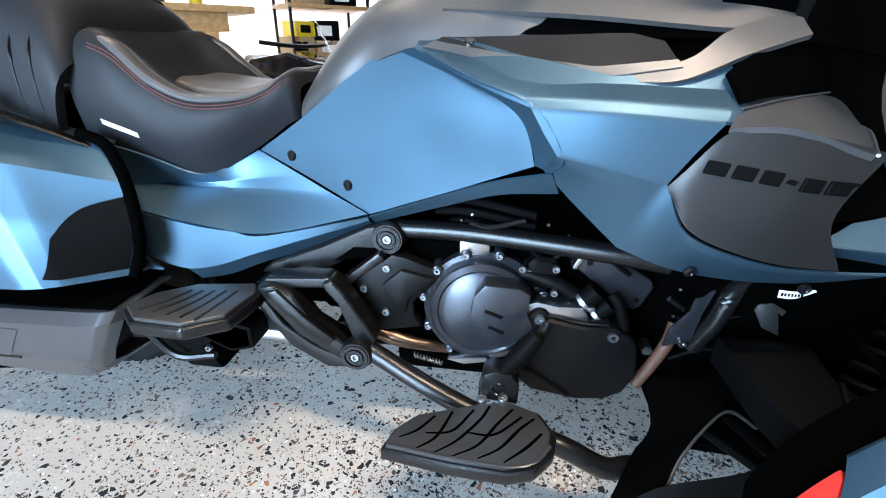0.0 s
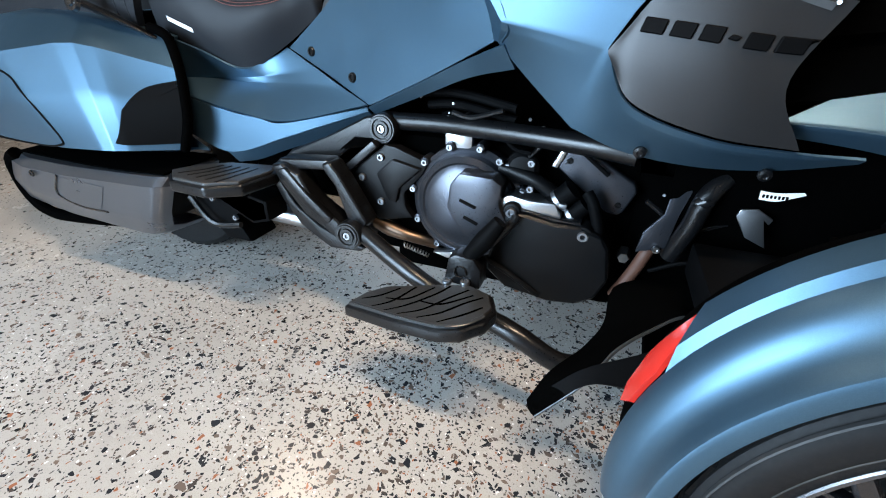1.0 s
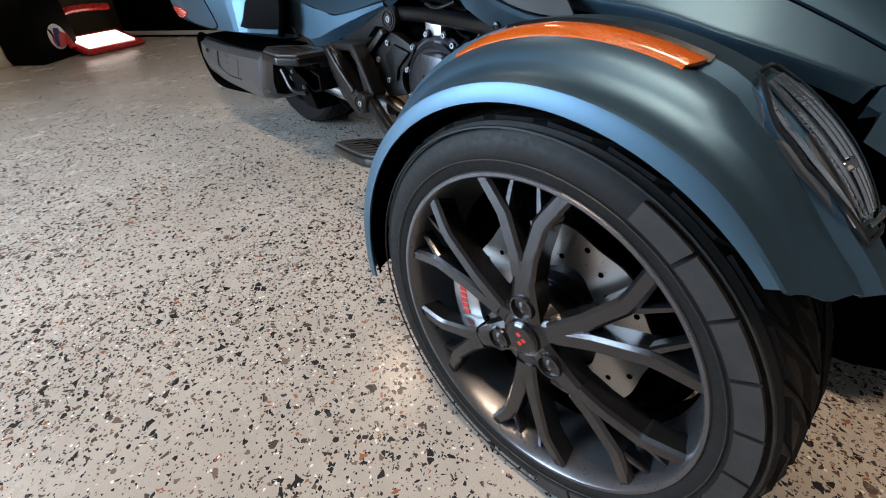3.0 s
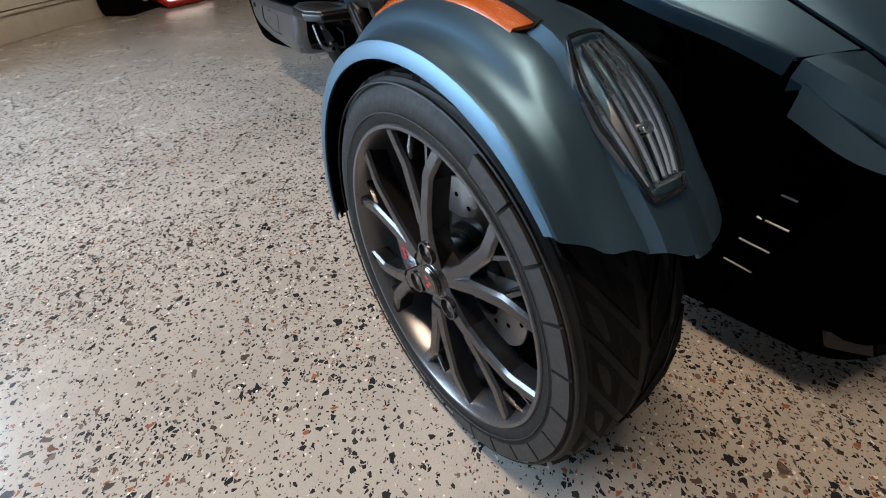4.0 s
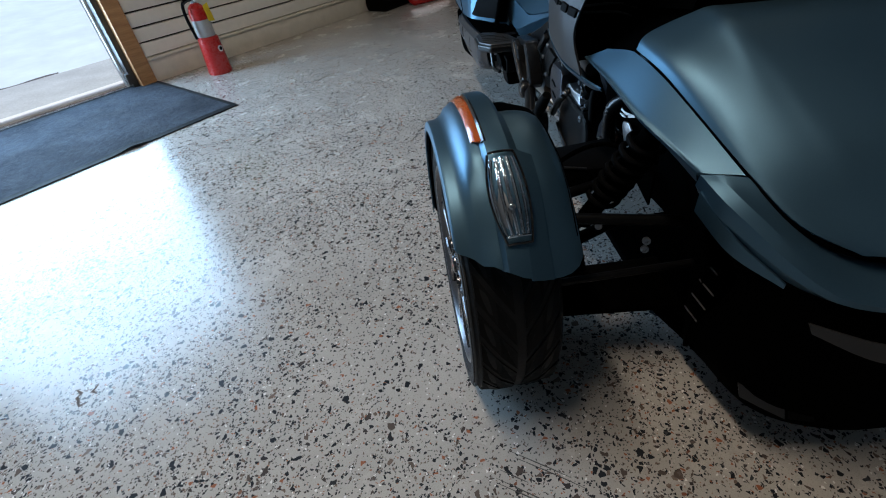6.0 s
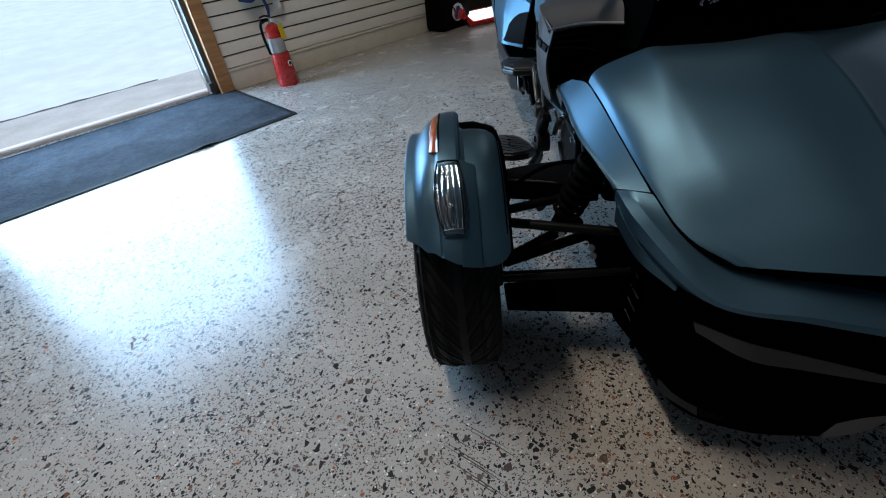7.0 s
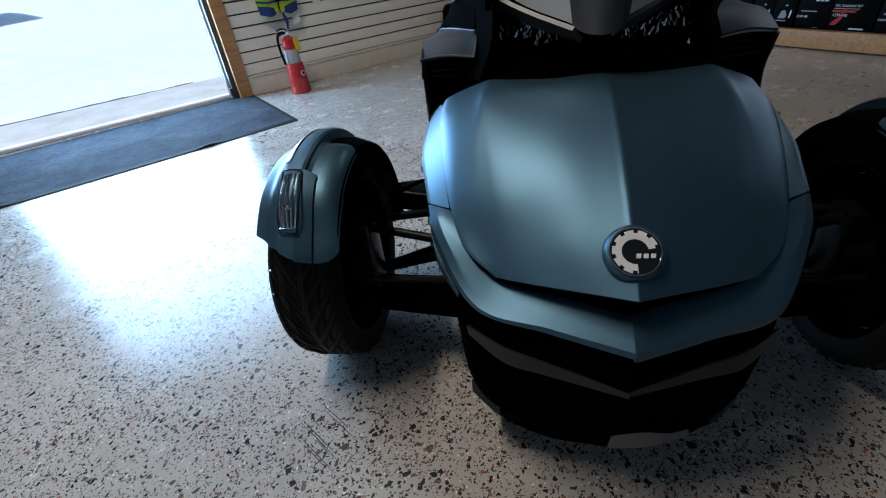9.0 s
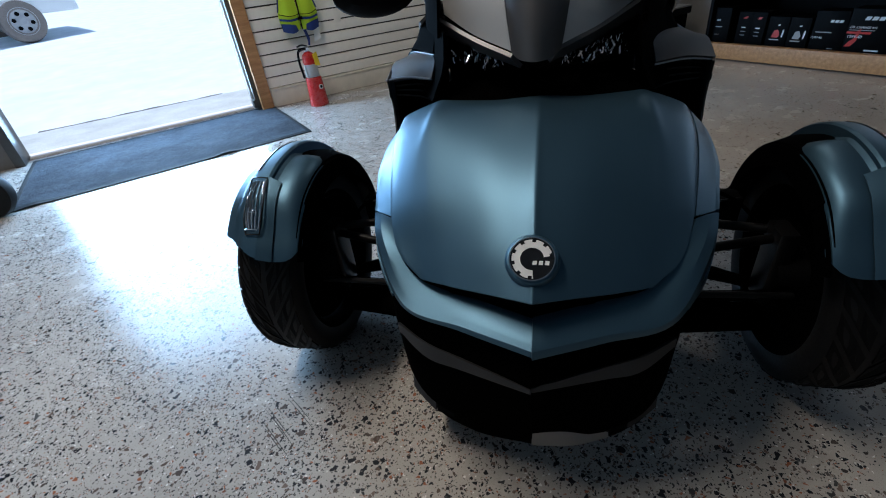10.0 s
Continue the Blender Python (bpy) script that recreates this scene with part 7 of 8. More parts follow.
part("footboard_arm", prism([(-1.33, 0.33), (-1.30, 0.335), (-1.17, 0.275), (-1.12, 0.29), (-1.12, 0.34), (-1.17, 0.35), (-1.22, 0.30), (-1.27, 0.27)], -0.33, -0.26, 0.008), BLACK, pp, "black bracket under the footboard")
part("arm_edge", tube([(-1.34, -0.345, 0.325), (-1.28, -0.348, 0.268), (-1.20, -0.34, 0.272)], 0.008, 8, 14), SATIN_BLACK, pp)
for x, z in ((-1.27, 0.33), (-1.21, 0.29)):
    part("arm_bolt", disc_bolt((x, -0.338, z), (0, -1, 0), 0.007, 0.008), BOLT, pp)
part("tail_bracket", prism([(-1.14, 0.40), (-1.04, 0.435), (-1.0, 0.435), (-1.08, 0.38)], -0.26, -0.21, 0.006), SATIN_BLACK, bike)


# -- front suspension --
def suspension(s):
    for p0, p1 in (((-0.235, 0.30, 0.19), (-0.03, 0.578, 0.205)), ((-0.168, 0.27, 0.19), (-0.045, 0.545, 0.205)), ((0.017, 0.26, 0.19), (0.015, 0.57, 0.205))):
        mid = [(a + b) / 2 for a, b in zip(p0, p1)]
        part("lower_arm", tube([(p[0], s * p[1], p[2]) for p in (p0, mid, p1)], 0.017, 12, 14, flat=0.7), BLACK, bike, "black lower suspension arm")
    for p0, p1 in (((-0.13, 0.27, 0.355), (-0.03, 0.575, 0.375)), ((0.075, 0.27, 0.355), (0.0, 0.575, 0.372))):
        part("upper_arm", tube([(p0[0], s * p0[1], p0[2]), (p1[0], s * p1[1], p1[2])], 0.012, 12), ENGINE_BLACK, bike, "black upper suspension arm")
    # Added black sheet stands for the shadow on the floor below.
    part("arm_shade_sheet", prism([(x, s * y) for x, y in ((0.02, 0.27), (0.15, 0.27), (0.11, 0.555), (0.02, 0.555))], 0.172, 0.188, 0.005, "z"), VOID, bike, "black sheet for the shaded floor between the arms")
    plate = [(-0.25, 0.29), (-0.10, 0.29), (-0.115, 0.41), (-0.135, 0.45), (-0.160, 0.54), (-0.22, 0.545), (-0.24, 0.45)]
    part("upper_arm_cover", prism([(x, s * y) for x, y in plate], 0.335, 0.394, 0.008, "z"), BLACK, bike, "black cover over the upper arm")
    part("cover_edge", tube([(-0.112, s * 0.40, 0.396), (-0.133, s * 0.45, 0.396), (-0.158, s * 0.538, 0.397)], 0.003, 8), SATIN_BLACK, bike)
    part("tie_rod", tube([(0.137, s * 0.27, 0.295), (0.134, s * 0.57, 0.30)], 0.008, 10), ENGINE_BLACK, bike, "black steering tie rod")
    part("upright", box(-0.04, 0.04, min(s * 0.555, s * 0.60), max(s * 0.555, s * 0.60), 0.19, 0.40, 0.01), SATIN_BLACK, bike)
    top, bot = Vector((0.02, s * 0.335, 0.535)), Vector((-0.10, s * 0.40, 0.26))
    shock = part("shock_absorber", tube([tuple(bot), tuple(top)], 0.022, 14), VOID, bike, "black coil-over shock absorber")
    d = (top - bot).normalized()
    a = d.cross(Vector((1, 0, 0))).normalized()
    b = d.cross(a)
    n = 180
    path = [bot + (top - bot) * (0.28 + 0.66 * k / n) + 0.033 * (math.cos(k * 2 * math.pi * 7 / n) * a + math.sin(k * 2 * math.pi * 7 / n) * b) for k in range(n + 1)]
    part("coil_spring", tube(path, 0.006, 8, 181), BLACK, shock, "coil spring")
    part("brake_hose", tube([(-0.05, s * 0.27, 0.42), (-0.10, s * 0.38, 0.46), (-0.09, s * 0.50, 0.42), (-0.06, s * 0.58, 0.33)], 0.005, 8, 24), VOID, bike)
    for x, y, z in ((0.105, 0.36, 0.345), (0.09, 0.35, 0.31), (-0.02, 0.40, 0.30)):
        part("joint_bolt", disc_bolt((x, s * y, z), (0.8, s * 0.3, 0.4), 0.008, 0.01), BOLT, bike)


two_sided(suspension)

# ---- things by the slat wall ----
def placed(name, a, b, z, turn, label, category, group=""):
    return thing(name, ROOM @ pose(a, b, z, 0, 0, turn), label, category, group)


ext = placed("fire_extinguisher", -0.40, 0.30, 0.0, 0, "red fire extinguisher with a yellow tag in a red floor stand", "fire extinguisher")
part("stand", lathe([(0, 0.0), (0.082, 0.0), (0.084, 0.01), (0.070, 0.24), (0.066, 0.245), (0.063, 0.235), (0.062, 0.03), (0, 0.03)], (0, 0, 0), (0, 0, 1), 32), FIRE_RED, ext, "tapered red floor stand")
part("cylinder", lathe([(0.055, 0.03), (0.0585, 0.05), (0.0585, 0.40), (0.052, 0.43), (0.03, 0.452), (0.018, 0.458), (0, 0.46)], (0, 0, 0), (0, 0, 1), 32), FIRE_RED, ext)
part("grey_label", lathe([(0.0592, 0.25), (0.0598, 0.252), (0.0598, 0.355), (0.0592, 0.357)], (0, 0, 0), (0, 0, 1), 32), GREY_LABEL, ext, "grey instruction label")
part("valve", lathe([(0.016, 0.455), (0.018, 0.47), (0.014, 0.50), (0, 0.505)], (0, 0, 0), (0, 0, 1), 16), STEEL, ext)
part("lever", tube([(-0.01, 0.0, 0.50), (0.04, 0.01, 0.515), (0.085, 0.02, 0.508)], [0.007, 0.008, 0.006], 8, 12), SATIN_BLACK, ext, "black lever")
part("lever", tube([(-0.01, 0.0, 0.475), (0.04, 0.01, 0.478), (0.08, 0.02, 0.468)], 0.006, 8, 12), SATIN_BLACK, ext)
part("gauge", lathe([(0, 0.012), (0.011, 0.012), (0.013, 0.0)], (-0.004, 0.018, 0.478), (0, 1, 0), 16), WHITE_MARK, ext)
part("hose", tube([(0.012, 0.0, 0.485), (0.075, 0.0, 0.47), (0.092, 0.01, 0.38), (0.082, 0.02, 0.25)], 0.010, 10, 24), BLACK, ext, "black discharge hose")
part("tag", sheet([[(-0.02, 0.066, 0.44), (-0.025, 0.066, 0.345)], [(-0.065, 0.045, 0.45), (-0.075, 0.045, 0.335)]], 6, 6, 0.002), YELLOW, ext, "yellow inspection tag")
part("stand_seal", lathe([(0, 0.004), (0.021, 0.004), (0.023, 0.0)], (-0.03, 0.068, 0.165), (-0.35, 0.95, 0.1), 6), PAPER, ext, "small pale round sticker")
part("seal_mark", lathe([(0, 0.0055), (0.013, 0.0055), (0.014, 0.004)], (-0.03, 0.068, 0.165), (-0.35, 0.95, 0.1), 12), KIT_BLACK, ext)

vest = placed("life_vest", -0.46, 0.05, 0.62, 0, "lime-yellow and navy life vest hanging on the slat wall", "life vest")
for sx in (-1, 1):
    def half(rows):
        rows = [[(sx * x * 1.15, y, z) for x, y, z in r] for r in rows]
        return rows if sx < 0 else rows[::-1]

    part("front_panel", sheet(half([[(0.005, 0.03, 0.0), (0.005, 0.045, 0.16), (0.02, 0.035, 0.36)], [(0.075, 0.05, -0.02), (0.08, 0.06, 0.16), (0.065, 0.045, 0.38)], [(0.14, 0.01, 0.0), (0.15, 0.02, 0.13), (0.105, 0.015, 0.40)]]), 12, 14, 0.03), HIVIS, vest, "lime foam front panel")
    part("strap", sheet(half([[(0.004, 0.047, 0.075), (0.004, 0.05, 0.092)], [(0.08, 0.068, 0.07), (0.08, 0.07, 0.087)], [(0.15, 0.028, 0.085), (0.15, 0.028, 0.102)]]), 10, 4, 0.004), NAVY, vest, "navy belt strap")
    part("lower_panel", sheet(half([[(0.03, 0.050, -0.012), (0.04, 0.054, 0.035)], [(0.075, 0.062, -0.025), (0.08, 0.068, 0.048)], [(0.142, 0.022, -0.005), (0.148, 0.028, 0.060)]]), 10, 5, 0.006), NAVY, vest, "navy lower panel")
    part("piping", tube([(sx * 0.006, 0.056, 0.118), (sx * 0.09, 0.074, 0.112), (sx * 0.168, 0.030, 0.135)], 0.003, 6, 16), KIT_BLACK, vest, "thin black piping")
    part("arm_edge", tube([(sx * 0.172, 0.026, 0.15), (sx * 0.145, 0.03, 0.26), (sx * 0.125, 0.02, 0.39)], 0.006, 6, 16), NAVY, vest, "navy edge of the arm hole")
    part("shoulder", sheet(half([[(0.04, 0.03, 0.36), (0.06, 0.0, 0.46)], [(0.10, 0.025, 0.36), (0.11, 0.0, 0.46)]]), 5, 6, 0.02), HIVIS, vest)
part("zip", tube([(0, 0.050, -0.005), (0, 0.058, 0.16), (0, 0.046, 0.35)], 0.005, 6, 16, flat=0.5), KIT_BLACK, vest, "dark front zip")
part("buckle", box(-0.02, 0.02, 0.055, 0.07, 0.075, 0.10, 0.004), KIT_BLACK, vest, "black plastic buckle")
part("loose_strap", tube([(-0.02, 0.04, -0.01), (-0.035, 0.045, -0.08), (-0.03, 0.04, -0.14)], 0.014, 8, 14, flat=0.2), NAVY, vest)
tag = placed("paper_tag", -0.585, 0.06, 0.50, 0, "white paper tag hanging below the life vest", "tag")
part("card", sheet([[(0.03, 0.0, 0.0), (0.0, 0.0, 0.20)], [(-0.035, 0.02, 0.02), (-0.03, 0.01, 0.12)]], 5, 6, 0.002), PAPER, tag)
part("string", tube([(0.0, 0.002, 0.195), (-0.01, 0.0, 0.26)], 0.002, 5), PAPER, tag)
patch = placed("wall_patch", -0.83, 0.006, 0.67, 0, "small blank cream patch across the slat grooves", "patch")
part("plate", box(-0.035, 0.035, -0.001, 0.004, -0.05, 0.05, 0.002), SLAT, patch)

# fuel jug with a plain round emblem, and a red work light on the floor
jug = placed("fuel_jug", -2.37, 0.16, 0.0, 4, "black plastic fuel jug with a round red, white and blue emblem", "fuel jug")
part("body", prism([(-0.2, 0.0), (0.2, 0.0), (0.215, 0.05), (0.205, 0.36), (0.16, 0.42), (-0.16, 0.42), (-0.205, 0.36), (-0.215, 0.05)], -0.16, 0.09, 0.03, seg=3), BLACK, jug)
part("handle", tube([(-0.12, -0.03, 0.41), (-0.06, -0.03, 0.50), (0.06, -0.03, 0.50), (0.12, -0.03, 0.41)], 0.022, 10, 20), BLACK, jug)
part("emblem_disc", lathe([(0, 0.006), (0.080, 0.006), (0.083, 0.0)], (-0.02, 0.09, 0.150), (0, 1, 0), 32), PAPER, jug, "white emblem backing")
part("emblem_red", moved(lathe([(0, 0.009), (0.068, 0.009), (0.070, 0.006)], (0, 0, 0), (0, 1, 0), 28), Matrix.Translation((-0.03, 0.09, 0.132)) @ Matrix.Diagonal((1.05, 1, 0.75, 1))), RED_PAINT, jug, "red oval of the emblem")
part("emblem_blue", prism([(0.004 + 1.3 * x, 0.150 + 1.3 * (z - 0.14)) for x, z in ((0.02, 0.175), (0.035, 0.185), (0.015, 0.12), (-0.005, 0.185), (-0.04, 0.18), (-0.038, 0.155), (-0.02, 0.15), (-0.002, 0.095), (0.018, 0.095))], 0.094, 0.1015, 0.001), NAVY, jug, "navy shape of the emblem")
light = placed("work_light", -2.685, 0.46, 0.0, -16.6, "red-framed work light with a lit white panel on the floor", "work light")
tilt = pose(0, 0.0, 0.03, 73, 0, 0)
part("frame", moved(box(-0.25, 0.25, -0.03, 0.0, 0.0, 0.30, 0.02, 3), tilt), FIRE_RED, light, "red plastic frame")
part("panel", moved(box(-0.20, 0.20, 0.002, 0.008, 0.05, 0.25, 0.003), tilt), PANEL_GLOW, light, "lit white panel")
part("carry_bar", tube([(0.26, -0.12, 0.06), (0.25, -0.2, 0.22), (0.15, -0.24, 0.28), (-0.02, -0.25, 0.29), (-0.22, -0.25, 0.28)], 0.024, 10, 24), FIRE_RED, light, "red carrying bar")

# low black display platform with riding gear in the corner
plat = placed("display_platform", -3.55, 0.72, 0.0, 0, "low black display platform with worn grey edging", "platform")
part("deck", box(-0.45, 0.30, -0.62, 0.75, 0.30, 0.36, 0.006), KIT_BLACK, plat)
part("front", box(-0.43, 0.28, -0.60, 0.73, 0.0, 0.30, 0.004), VOID, plat)
part("edging", box(-0.455, 0.305, -0.625, 0.755, 0.362, 0.376, 0.003), PLASTER_MID, plat, "worn grey deck edging")
part("skirting", box(-0.44, 0.315, -0.61, 0.76, 0.02, 0.05, 0.003), PLASTER_MID, plat)
for k, (x, y, h) in enumerate(((-0.1, -0.35, 0.35), (0.05, 0.05, 0.30), (-0.15, 0.4, 0.4))):
    gear = placed("riding_gear", -3.55 + x, 0.72 + y, 0.376, 20 * k, "dark brown leather riding gear on the platform", "gear", "gear on the platform")
    part("body", lathe([(0, 0), (0.11, 0.0), (0.13, h * 0.3), (0.10, h * 0.6), (0.12, h * 0.85), (0.05, h), (0, h)], (0, 0, 0), (0, 0, 1), 18), RUST if k != 1 else VINYL, gear)
    part("trim", lathe([(0.128, h * 0.28), (0.136, h * 0.3), (0.128, h * 0.34)], (0, 0, 0), (0, 0, 1), 18), BASEBOARD, gear)

# timber-fronted shelf with oil kits
rack = placed("display_rack", -3.52, 3.4, 0.0, 0, "timber-fronted low display rack of black oil kit boxes", "rack")
part("kick_board", box(-0.06, 0.0, -1.45, 2.4, 0.012, 0.135, 0.005), OAK, rack, "orange-stained timber front board")
part("base", box(-0.62, -0.062, -1.45, 2.4, 0.0, 0.11, 0.003), KIT_BLACK, rack)
part("shelf", box(-0.62, 0.16, -1.45, 2.4, 0.54, 0.59, 0.004), OAK, rack)
part("back", box(-0.66, -0.625, -1.45, 2.4, 0.0, 0.538, 0.003), KIT_BLACK, rack)
part("upright", box(-0.62, -0.05, -1.47, -1.44, 0.0, 0.538, 0.003), KIT_BLACK, rack)


def words(body, size, m, mat, parent):
    cu = bpy.data.curves.new("words", "FONT")
    cu.body, cu.size, cu.extrude, cu.align_x = body, size, 0.0004, "CENTER"
    tmp = bpy.data.objects.new("words", cu)
    me = bpy.data.meshes.new_from_object(tmp)
    bpy.data.objects.remove(tmp)
    me.materials.append(mat)
    ob = new("lettering", me)
    ob.parent, ob.matrix_basis = parent, m
    return ob


FACE = pose(0, 0, 0, 90, 0, 90)
def kit_print(name, kit, w0, w1, z0, z1, material, lean=0.0, label=""):
    """A printed bar on a box's front, leaning like slanted writing."""
    return part(name, prism([(w0, z0), (w1, z0), (w1 + lean, z1), (w0 + lean, z1)], 0.0004, 0.0012, 0, "x"), material, kit, label)


KITS = [(1.930, 2.110, 0.290, "plain"), (2.170, 2.288, 0.262, "corner"), (2.294, 2.408, 0.262, "corner"), (2.424, 2.580, 0.232, "picture"), (2.590, 2.738, 0.232, "picture"),
        (2.750, 2.968, 0.280, "large"), (2.976, 3.246, 0.300, "swoosh"), (3.256, 3.474, 0.280, "large"), (3.482, 3.752, 0.300, "swoosh")]
for k, (b0, b1, h, style) in enumerate(KITS):
    w = b1 - b0
    kit = placed("oil_kit_box", -3.61 - 0.012 * (k % 2), (b0 + b1) / 2, 0.112, 0, "black printed oil change kit box with red and white print", "box", "oil kits on the rack")
    part("carton", box(-0.16, 0.0, -w / 2, w / 2, 0.0, h, 0.003), KIT_BLACK, kit)
    if style == "plain":
        kit_print("emblem", kit, -0.030, 0.000, h * 0.64, h * 0.69, GREY_LABEL, 0.006, "plain pale bar in place of the maker's mark")
        kit_print("print_bar", kit, -0.032, 0.026, h * 0.475, h * 0.495, GREY_LABEL)
        kit_print("print_bar", kit, -0.030, 0.010, h * 0.27, h * 0.28, GREY_LABEL)
    elif style == "corner":
        kit_print("red_mark", kit, -0.016, 0.010, h * 0.80, h * 0.86, RED_PAINT, 0.014, "small red corner mark")
        kit_print("emblem", kit, -0.020, 0.014, h * 0.525, h * 0.56, WHITE_MARK, 0.005, "plain white bar in place of the maker's mark")
        for q in range(2):
            kit_print("print_bar", kit, -0.022, 0.018, h * (0.42 - 0.11 * q), h * (0.435 - 0.11 * q), GREY_LABEL)
    elif style == "picture":
        kit_print("emblem", kit, -0.004, 0.012, h * 0.72, h * 0.76, WHITE_MARK, 0.006)
        part("parts_picture", prism([(-0.036, h * 0.34), (0.012, h * 0.34), (0.022, h * 0.44), (0.004, h * 0.60), (-0.022, h * 0.56)], 0.0004, 0.0012, 0, "x"), RED_PAINT if k == 3 else GREY_LABEL, kit, "small printed picture of parts")
        part("bottle_picture", prism([(0.036, h * 0.36), (0.046, h * 0.36), (0.052, h * 0.52), (0.048, h * 0.62), (0.040, h * 0.58)], 0.0004, 0.0012, 0, "x"), WHITE_MARK, kit, "white printed stroke")
        kit_print("print_bar", kit, -0.046, 0.024, h * 0.255, h * 0.29, GREY_LABEL)
    else:
        big = 1.0 if style == "swoosh" else 0.72
        z = 0.240 if style == "swoosh" else 0.212
        y = -0.05 if style == "swoosh" else -0.008
        for q in range(3):
            kit_print("emblem", kit, y + q * 0.040 * big, y + (q * 0.040 + 0.031) * big, z - 0.012 * big, z + 0.012 * big, WHITE_MARK, 0.009 * big, "plain white block in place of the maker's mark")
        if style == "swoosh":
            part("swoosh", prism([(-w * 0.46, 0.050), (-w * 0.32, 0.054), (-w * 0.22, 0.094), (-w * 0.19, 0.172), (-w * 0.25, 0.160), (-w * 0.30, 0.104), (-w * 0.40, 0.080)], 0.0004, 0.0012, 0, "x"), RED_PAINT, kit, "red swoosh")
            words("OIL CHANGE KIT", 0.021, Matrix.Translation((0.001, -0.040, 0.174)) @ FACE, WHITE_MARK, kit)
            kit_print("print_bar", kit, -0.125, 0.030, 0.160, 0.164, GREY_LABEL)
            kit_print("red_bar", kit, -0.135, 0.010, 0.138, 0.152, RED_PAINT, 0.006, "red printed bar")
            words("15W-40", 0.027, Matrix.Translation((0.001, -0.078, 0.110)) @ FACE, WHITE_MARK, kit)
            kit_print("foot_bar", kit, 0.000, 0.085, 0.028, 0.038, WHITE_MARK, 0.006)
        else:
            kit_print("print_bar", kit, -0.085, 0.020, 0.132, 0.139, GREY_LABEL)
            words("15W-40", 0.023, Matrix.Translation((0.001, -0.070, 0.090)) @ FACE, WHITE_MARK, kit)
            kit_print("foot_bar", kit, 0.020, 0.055, 0.024, 0.027, GREY_LABEL)

# workbench, boxes and a dark vehicle seen over the seat
bench = placed("workbench", -3.75, 2.98, 0.0, 0, "pine workbench with cans and rags on top", "workbench")
part("top", box(-0.35, 0.38, -0.75, 0.62, 1.02, 1.065, 0.005), PLY, bench, "thick pine top")
part("apron", box(-0.3, 0.34, -0.70, 0.44, 0.90, 1.02, 0.004), PLY, bench)
for x in (-0.28, 0.30):
    for y in (-0.66, 0.32):
        part("leg", box(x - 0.045, x + 0.045, y - 0.045, y + 0.045, 0.66, 0.90, 0.004), PLY, bench)
part("lower_shelf", box(-0.3, 0.34, -0.70, 0.44, 0.655, 0.69, 0.004), PLY, bench)
for k, (y, r, h, mat) in enumerate(((-0.55, 0.05, 0.12, FIRE_RED), (-0.42, 0.04, 0.14, KIT_BLACK), (-0.28, 0.05, 0.11, HIVIS), (0.0, 0.06, 0.06, PAPER), (0.3, 0.045, 0.10, YELLOW))):
    can = placed("can", -3.70, 2.98 + y, 1.066, 0, "small painted can on the workbench", "can", "cans on the bench")
    part("body", lathe([(0, 0), (r, 0), (r, h * 0.93), (r * 0.9, h), (0, h)], (0, 0, 0), (0, 0, 1), 20), mat, can)
    part("rim", lathe([(r * 0.9, h), (r * 1.02, h), (r * 1.02, h + 0.006), (r * 0.9, h + 0.006)], (0, 0, 0), (0, 0, 1), 20), STEEL, can)
for k, (y, w, h, mat) in enumerate(((-0.35, 0.22, 0.16, FIRE_RED), (-0.1, 0.2, 0.14, KIT_BLACK), (0.12, 0.18, 0.13, HIVIS))):
    bx = placed("parts_box", -3.68, 2.98 + y, 0.691, 0, "coloured parts box under the bench", "box", "boxes under the bench")
    part("carton", box(-0.12, 0.12, -w / 2, w / 2, 0.0, h, 0.004), mat, bx)
    part("label", box(0.121, 0.123, -w * 0.3, w * 0.3, h * 0.3, h * 0.7, 0), PAPER, bx)
shelf = placed("parts_shelf", -4.0, 4.15, 0.0, 0, "open shelf stacked with cartons by the white wall", "shelf")
for z_ in (0.02, 0.70, 1.10):
    part("board", box(-0.22, 0.24, -0.18, 0.55, z_, z_ + 0.03, 0.003), PLY, shelf)
for x in (-0.21, 0.22):
    for y in (-0.17, 0.53):
        part("post", box(x - 0.012, x + 0.012, y - 0.012, y + 0.012, 0.0, 1.6, 0.002), SATIN_BLACK, shelf)
for k, (y, z_, w, h, mat, rz) in enumerate(((-0.08, 0.731, 0.22, 0.15, CARD, 5), (0.2, 0.731, 0.26, 0.12, CARD, -4), (-0.05, 0.882, 0.18, 0.12, YELLOW, 14), (0.18, 0.852, 0.22, 0.16, KIT_BLACK, -12), (0.02, 1.131, 0.26, 0.16, CARD, 3), (0.33, 1.131, 0.24, 0.13, KIT_BLACK, 0))):
    bx = placed("carton", -3.96, 4.15 + y, z_, rz, "cardboard carton with printed labels on the shelf", "carton", "cartons on the shelf")
    part("box", box(-0.12, 0.12, -w / 2, w / 2, 0.0, h, 0.003), mat, bx)
    part("label", box(0.121, 0.123, -w * 0.35, w * 0.2, h * 0.25, h * 0.75, 0), PAPER if k % 2 else KIT_BLACK, bx)
moto = placed("dark_motorcycle", -3.2, 3.75, 0.0, 30, "black motorcycle with a clear screen parked by the back wall", "motorcycle")
part("body", prism([(-0.45, 0.35), (-0.3, 0.72), (0.1, 0.78), (0.42, 0.70), (0.52, 0.45), (0.2, 0.30)], -0.14, 0.14, 0.05, seg=3), GLOSS_BLACK, moto)
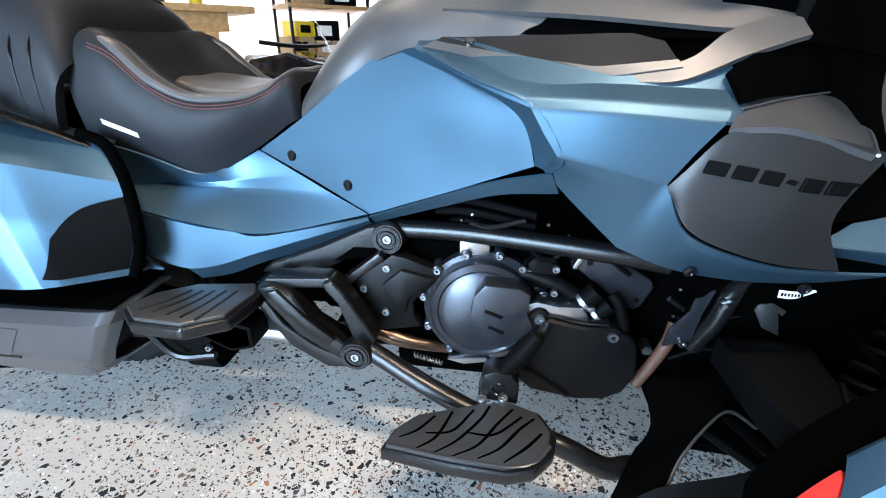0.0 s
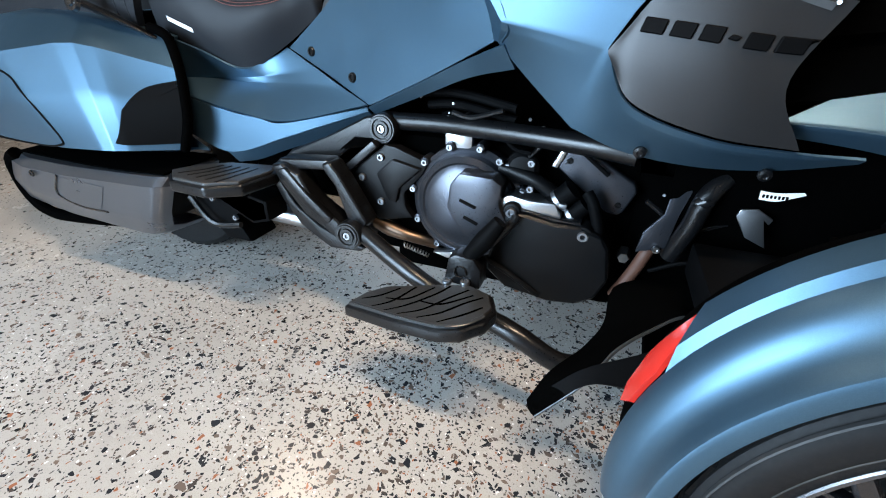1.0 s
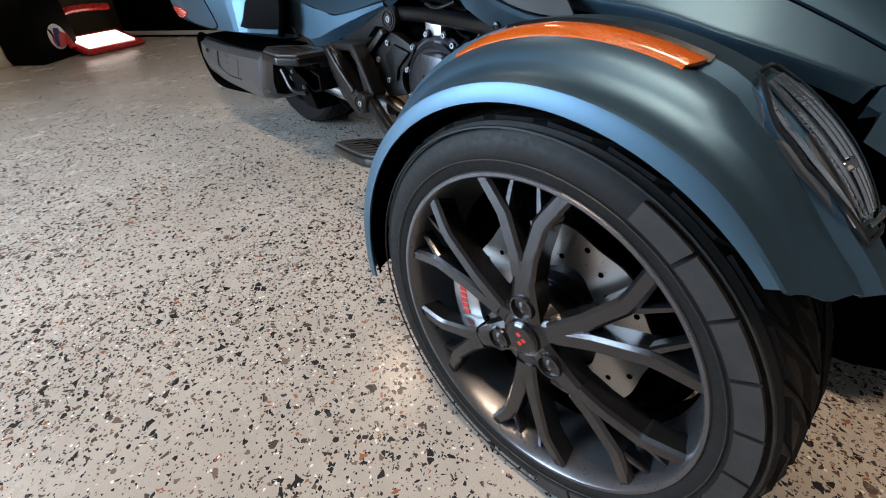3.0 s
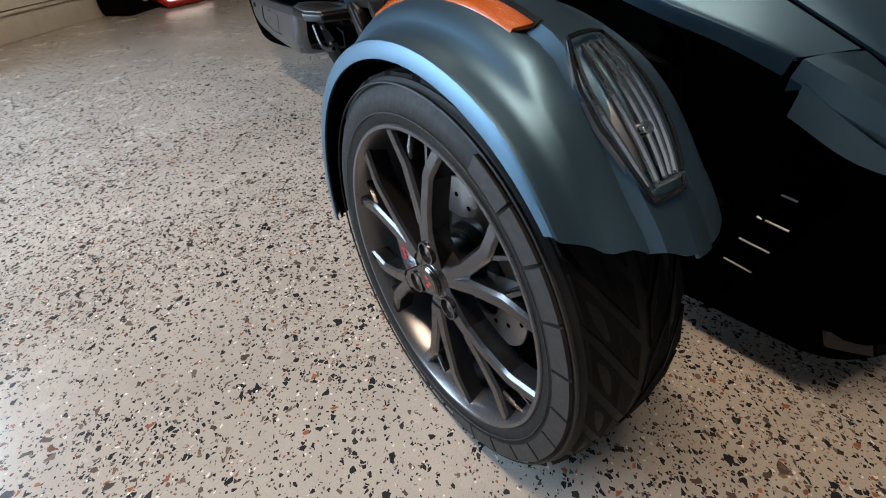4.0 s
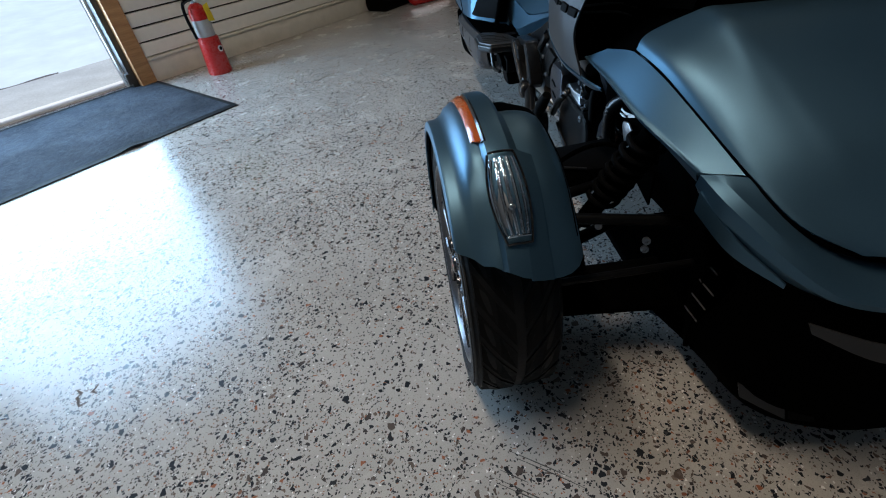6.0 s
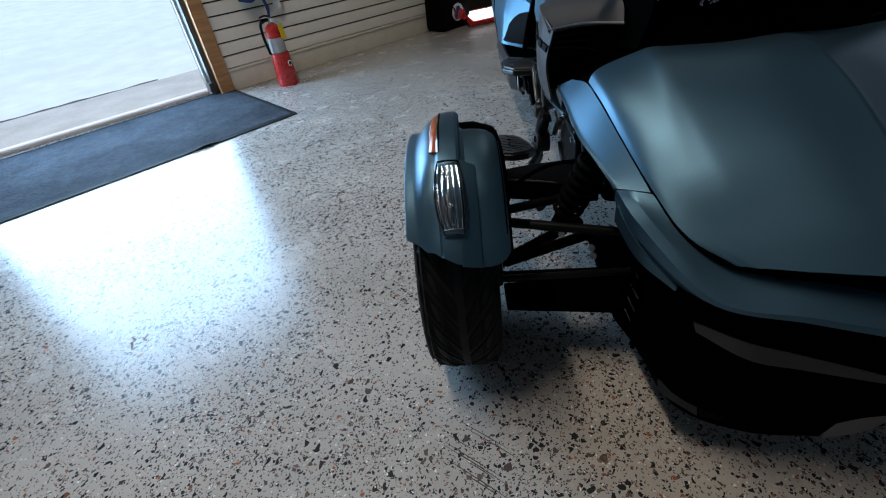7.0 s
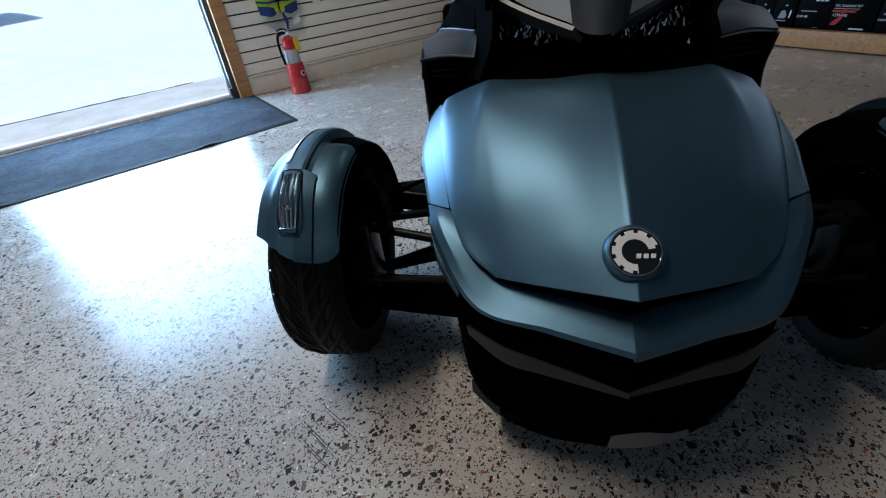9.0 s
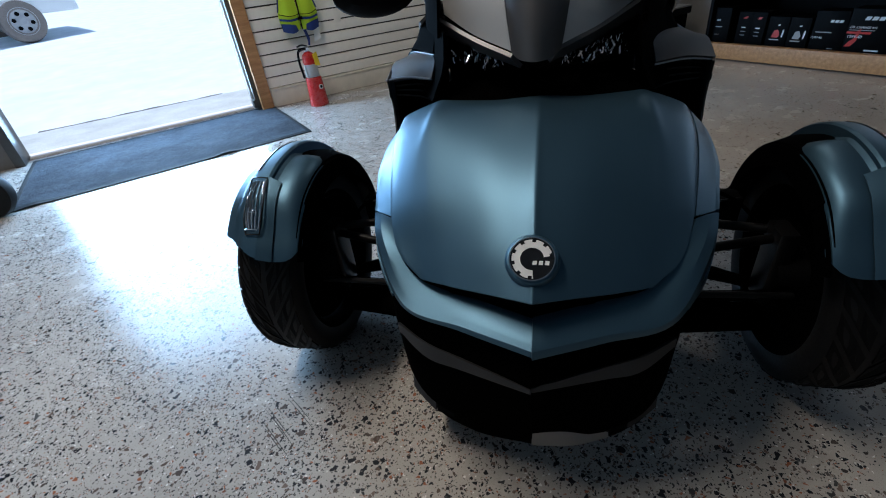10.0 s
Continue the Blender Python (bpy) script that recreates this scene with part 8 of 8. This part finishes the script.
part("screen", sheet([[(0.30, -0.14, 0.74), (0.18, -0.12, 0.98)], [(0.36, 0, 0.76), (0.22, 0, 1.02)], [(0.30, 0.14, 0.74), (0.18, 0.12, 0.98)]], 8, 6, 0.004), CLEAR, moto, "clear windscreen")
part("handlebar", tube([(0.1, -0.36, 0.84), (0.16, -0.15, 0.82), (0.16, 0.15, 0.82), (0.1, 0.36, 0.84)], 0.014, 8, 20), SATIN_BLACK, moto)
for x in (-0.6, 0.62):
    part("wheel", lathe([(0.2, -0.05), (0.30, -0.055), (0.315, 0.0), (0.30, 0.055), (0.2, 0.05)], (x, 0, 0.315), (0, 1, 0), 36, whole=True), RUBBER, moto)
part("fork", tube([(0.62, -0.09, 0.315), (0.42, -0.09, 0.72)], 0.02, 10), CHROME, moto)
part("fork", tube([(0.62, 0.09, 0.315), (0.42, 0.09, 0.72)], 0.02, 10), CHROME, moto)
part("pannier", box(-0.62, -0.18, 0.14, 0.34, 0.46, 0.74, 0.04, 3), PAPER, moto, "pale box on its side")

# dark stand leg at the far side of the doorway
stand = placed("stand_leg", 1.86, 1.15, 0.0, 0, "black rubber-tyred trolley wheel by the door", "trolley")
part("tyre", lathe([(0.05, -0.03), (0.13, -0.035), (0.14, 0.0), (0.13, 0.035), (0.05, 0.03)], (0, 0, 0.14), (0.3, 1, 0), 28, whole=True), RUBBER, stand)
part("hub", lathe([(0, 0.04), (0.05, 0.035), (0.05, -0.035), (0, -0.04)], (0, 0, 0.14), (0.3, 1, 0), 20), SATIN_BLACK, stand)

# pickup parked in the yard: only its wheel and sill come into view
truck = thing("parked_truck", ROOM @ pose(4.45, -7.9, 0.48, 0, 0, 20), "pale pickup truck parked in the bright yard", "truck")
part("body", prism([(-2.6, 0.45), (-2.55, 0.95), (-1.2, 1.0), (-0.8, 1.55), (0.9, 1.58), (1.4, 1.05), (2.4, 0.98), (2.5, 0.5)], -0.9, 0.9, 0.06), PAPER, truck)
for x in (-1.6, 1.6):
    for y in (-0.82, 0.82):
        tw = part("wheel", lathe([(0.2, -0.11), (0.34, -0.115), (0.37, 0.0), (0.34, 0.115), (0.2, 0.11)], (x, y, 0.37), (0, 1, 0), 40, whole=True), GLARE_TYRE, truck, "truck wheel paled by painted glare, with a pale spoked rim")
        part("rim", lathe([(0, 0.1), (0.05, 0.105), (0.08, 0.09), (0.2, 0.10), (0.235, 0.115), (0.24, 0.0), (0.2, -0.1), (0, -0.1)], (x, y, 0.37), (0, 1 if y > 0 else -1, 0), 32), GREY_LABEL, tw)
        for q in range(6):
            a = radians(60 * q + 12)
            part("rim_hole", lathe([(0, 0.112), (0.035, 0.112), (0.036, 0.09)], (x + 0.14 * math.cos(a), y, 0.37 + 0.14 * math.sin(a)), (0, 1 if y > 0 else -1, 0), 12), KIT_BLACK, tw)
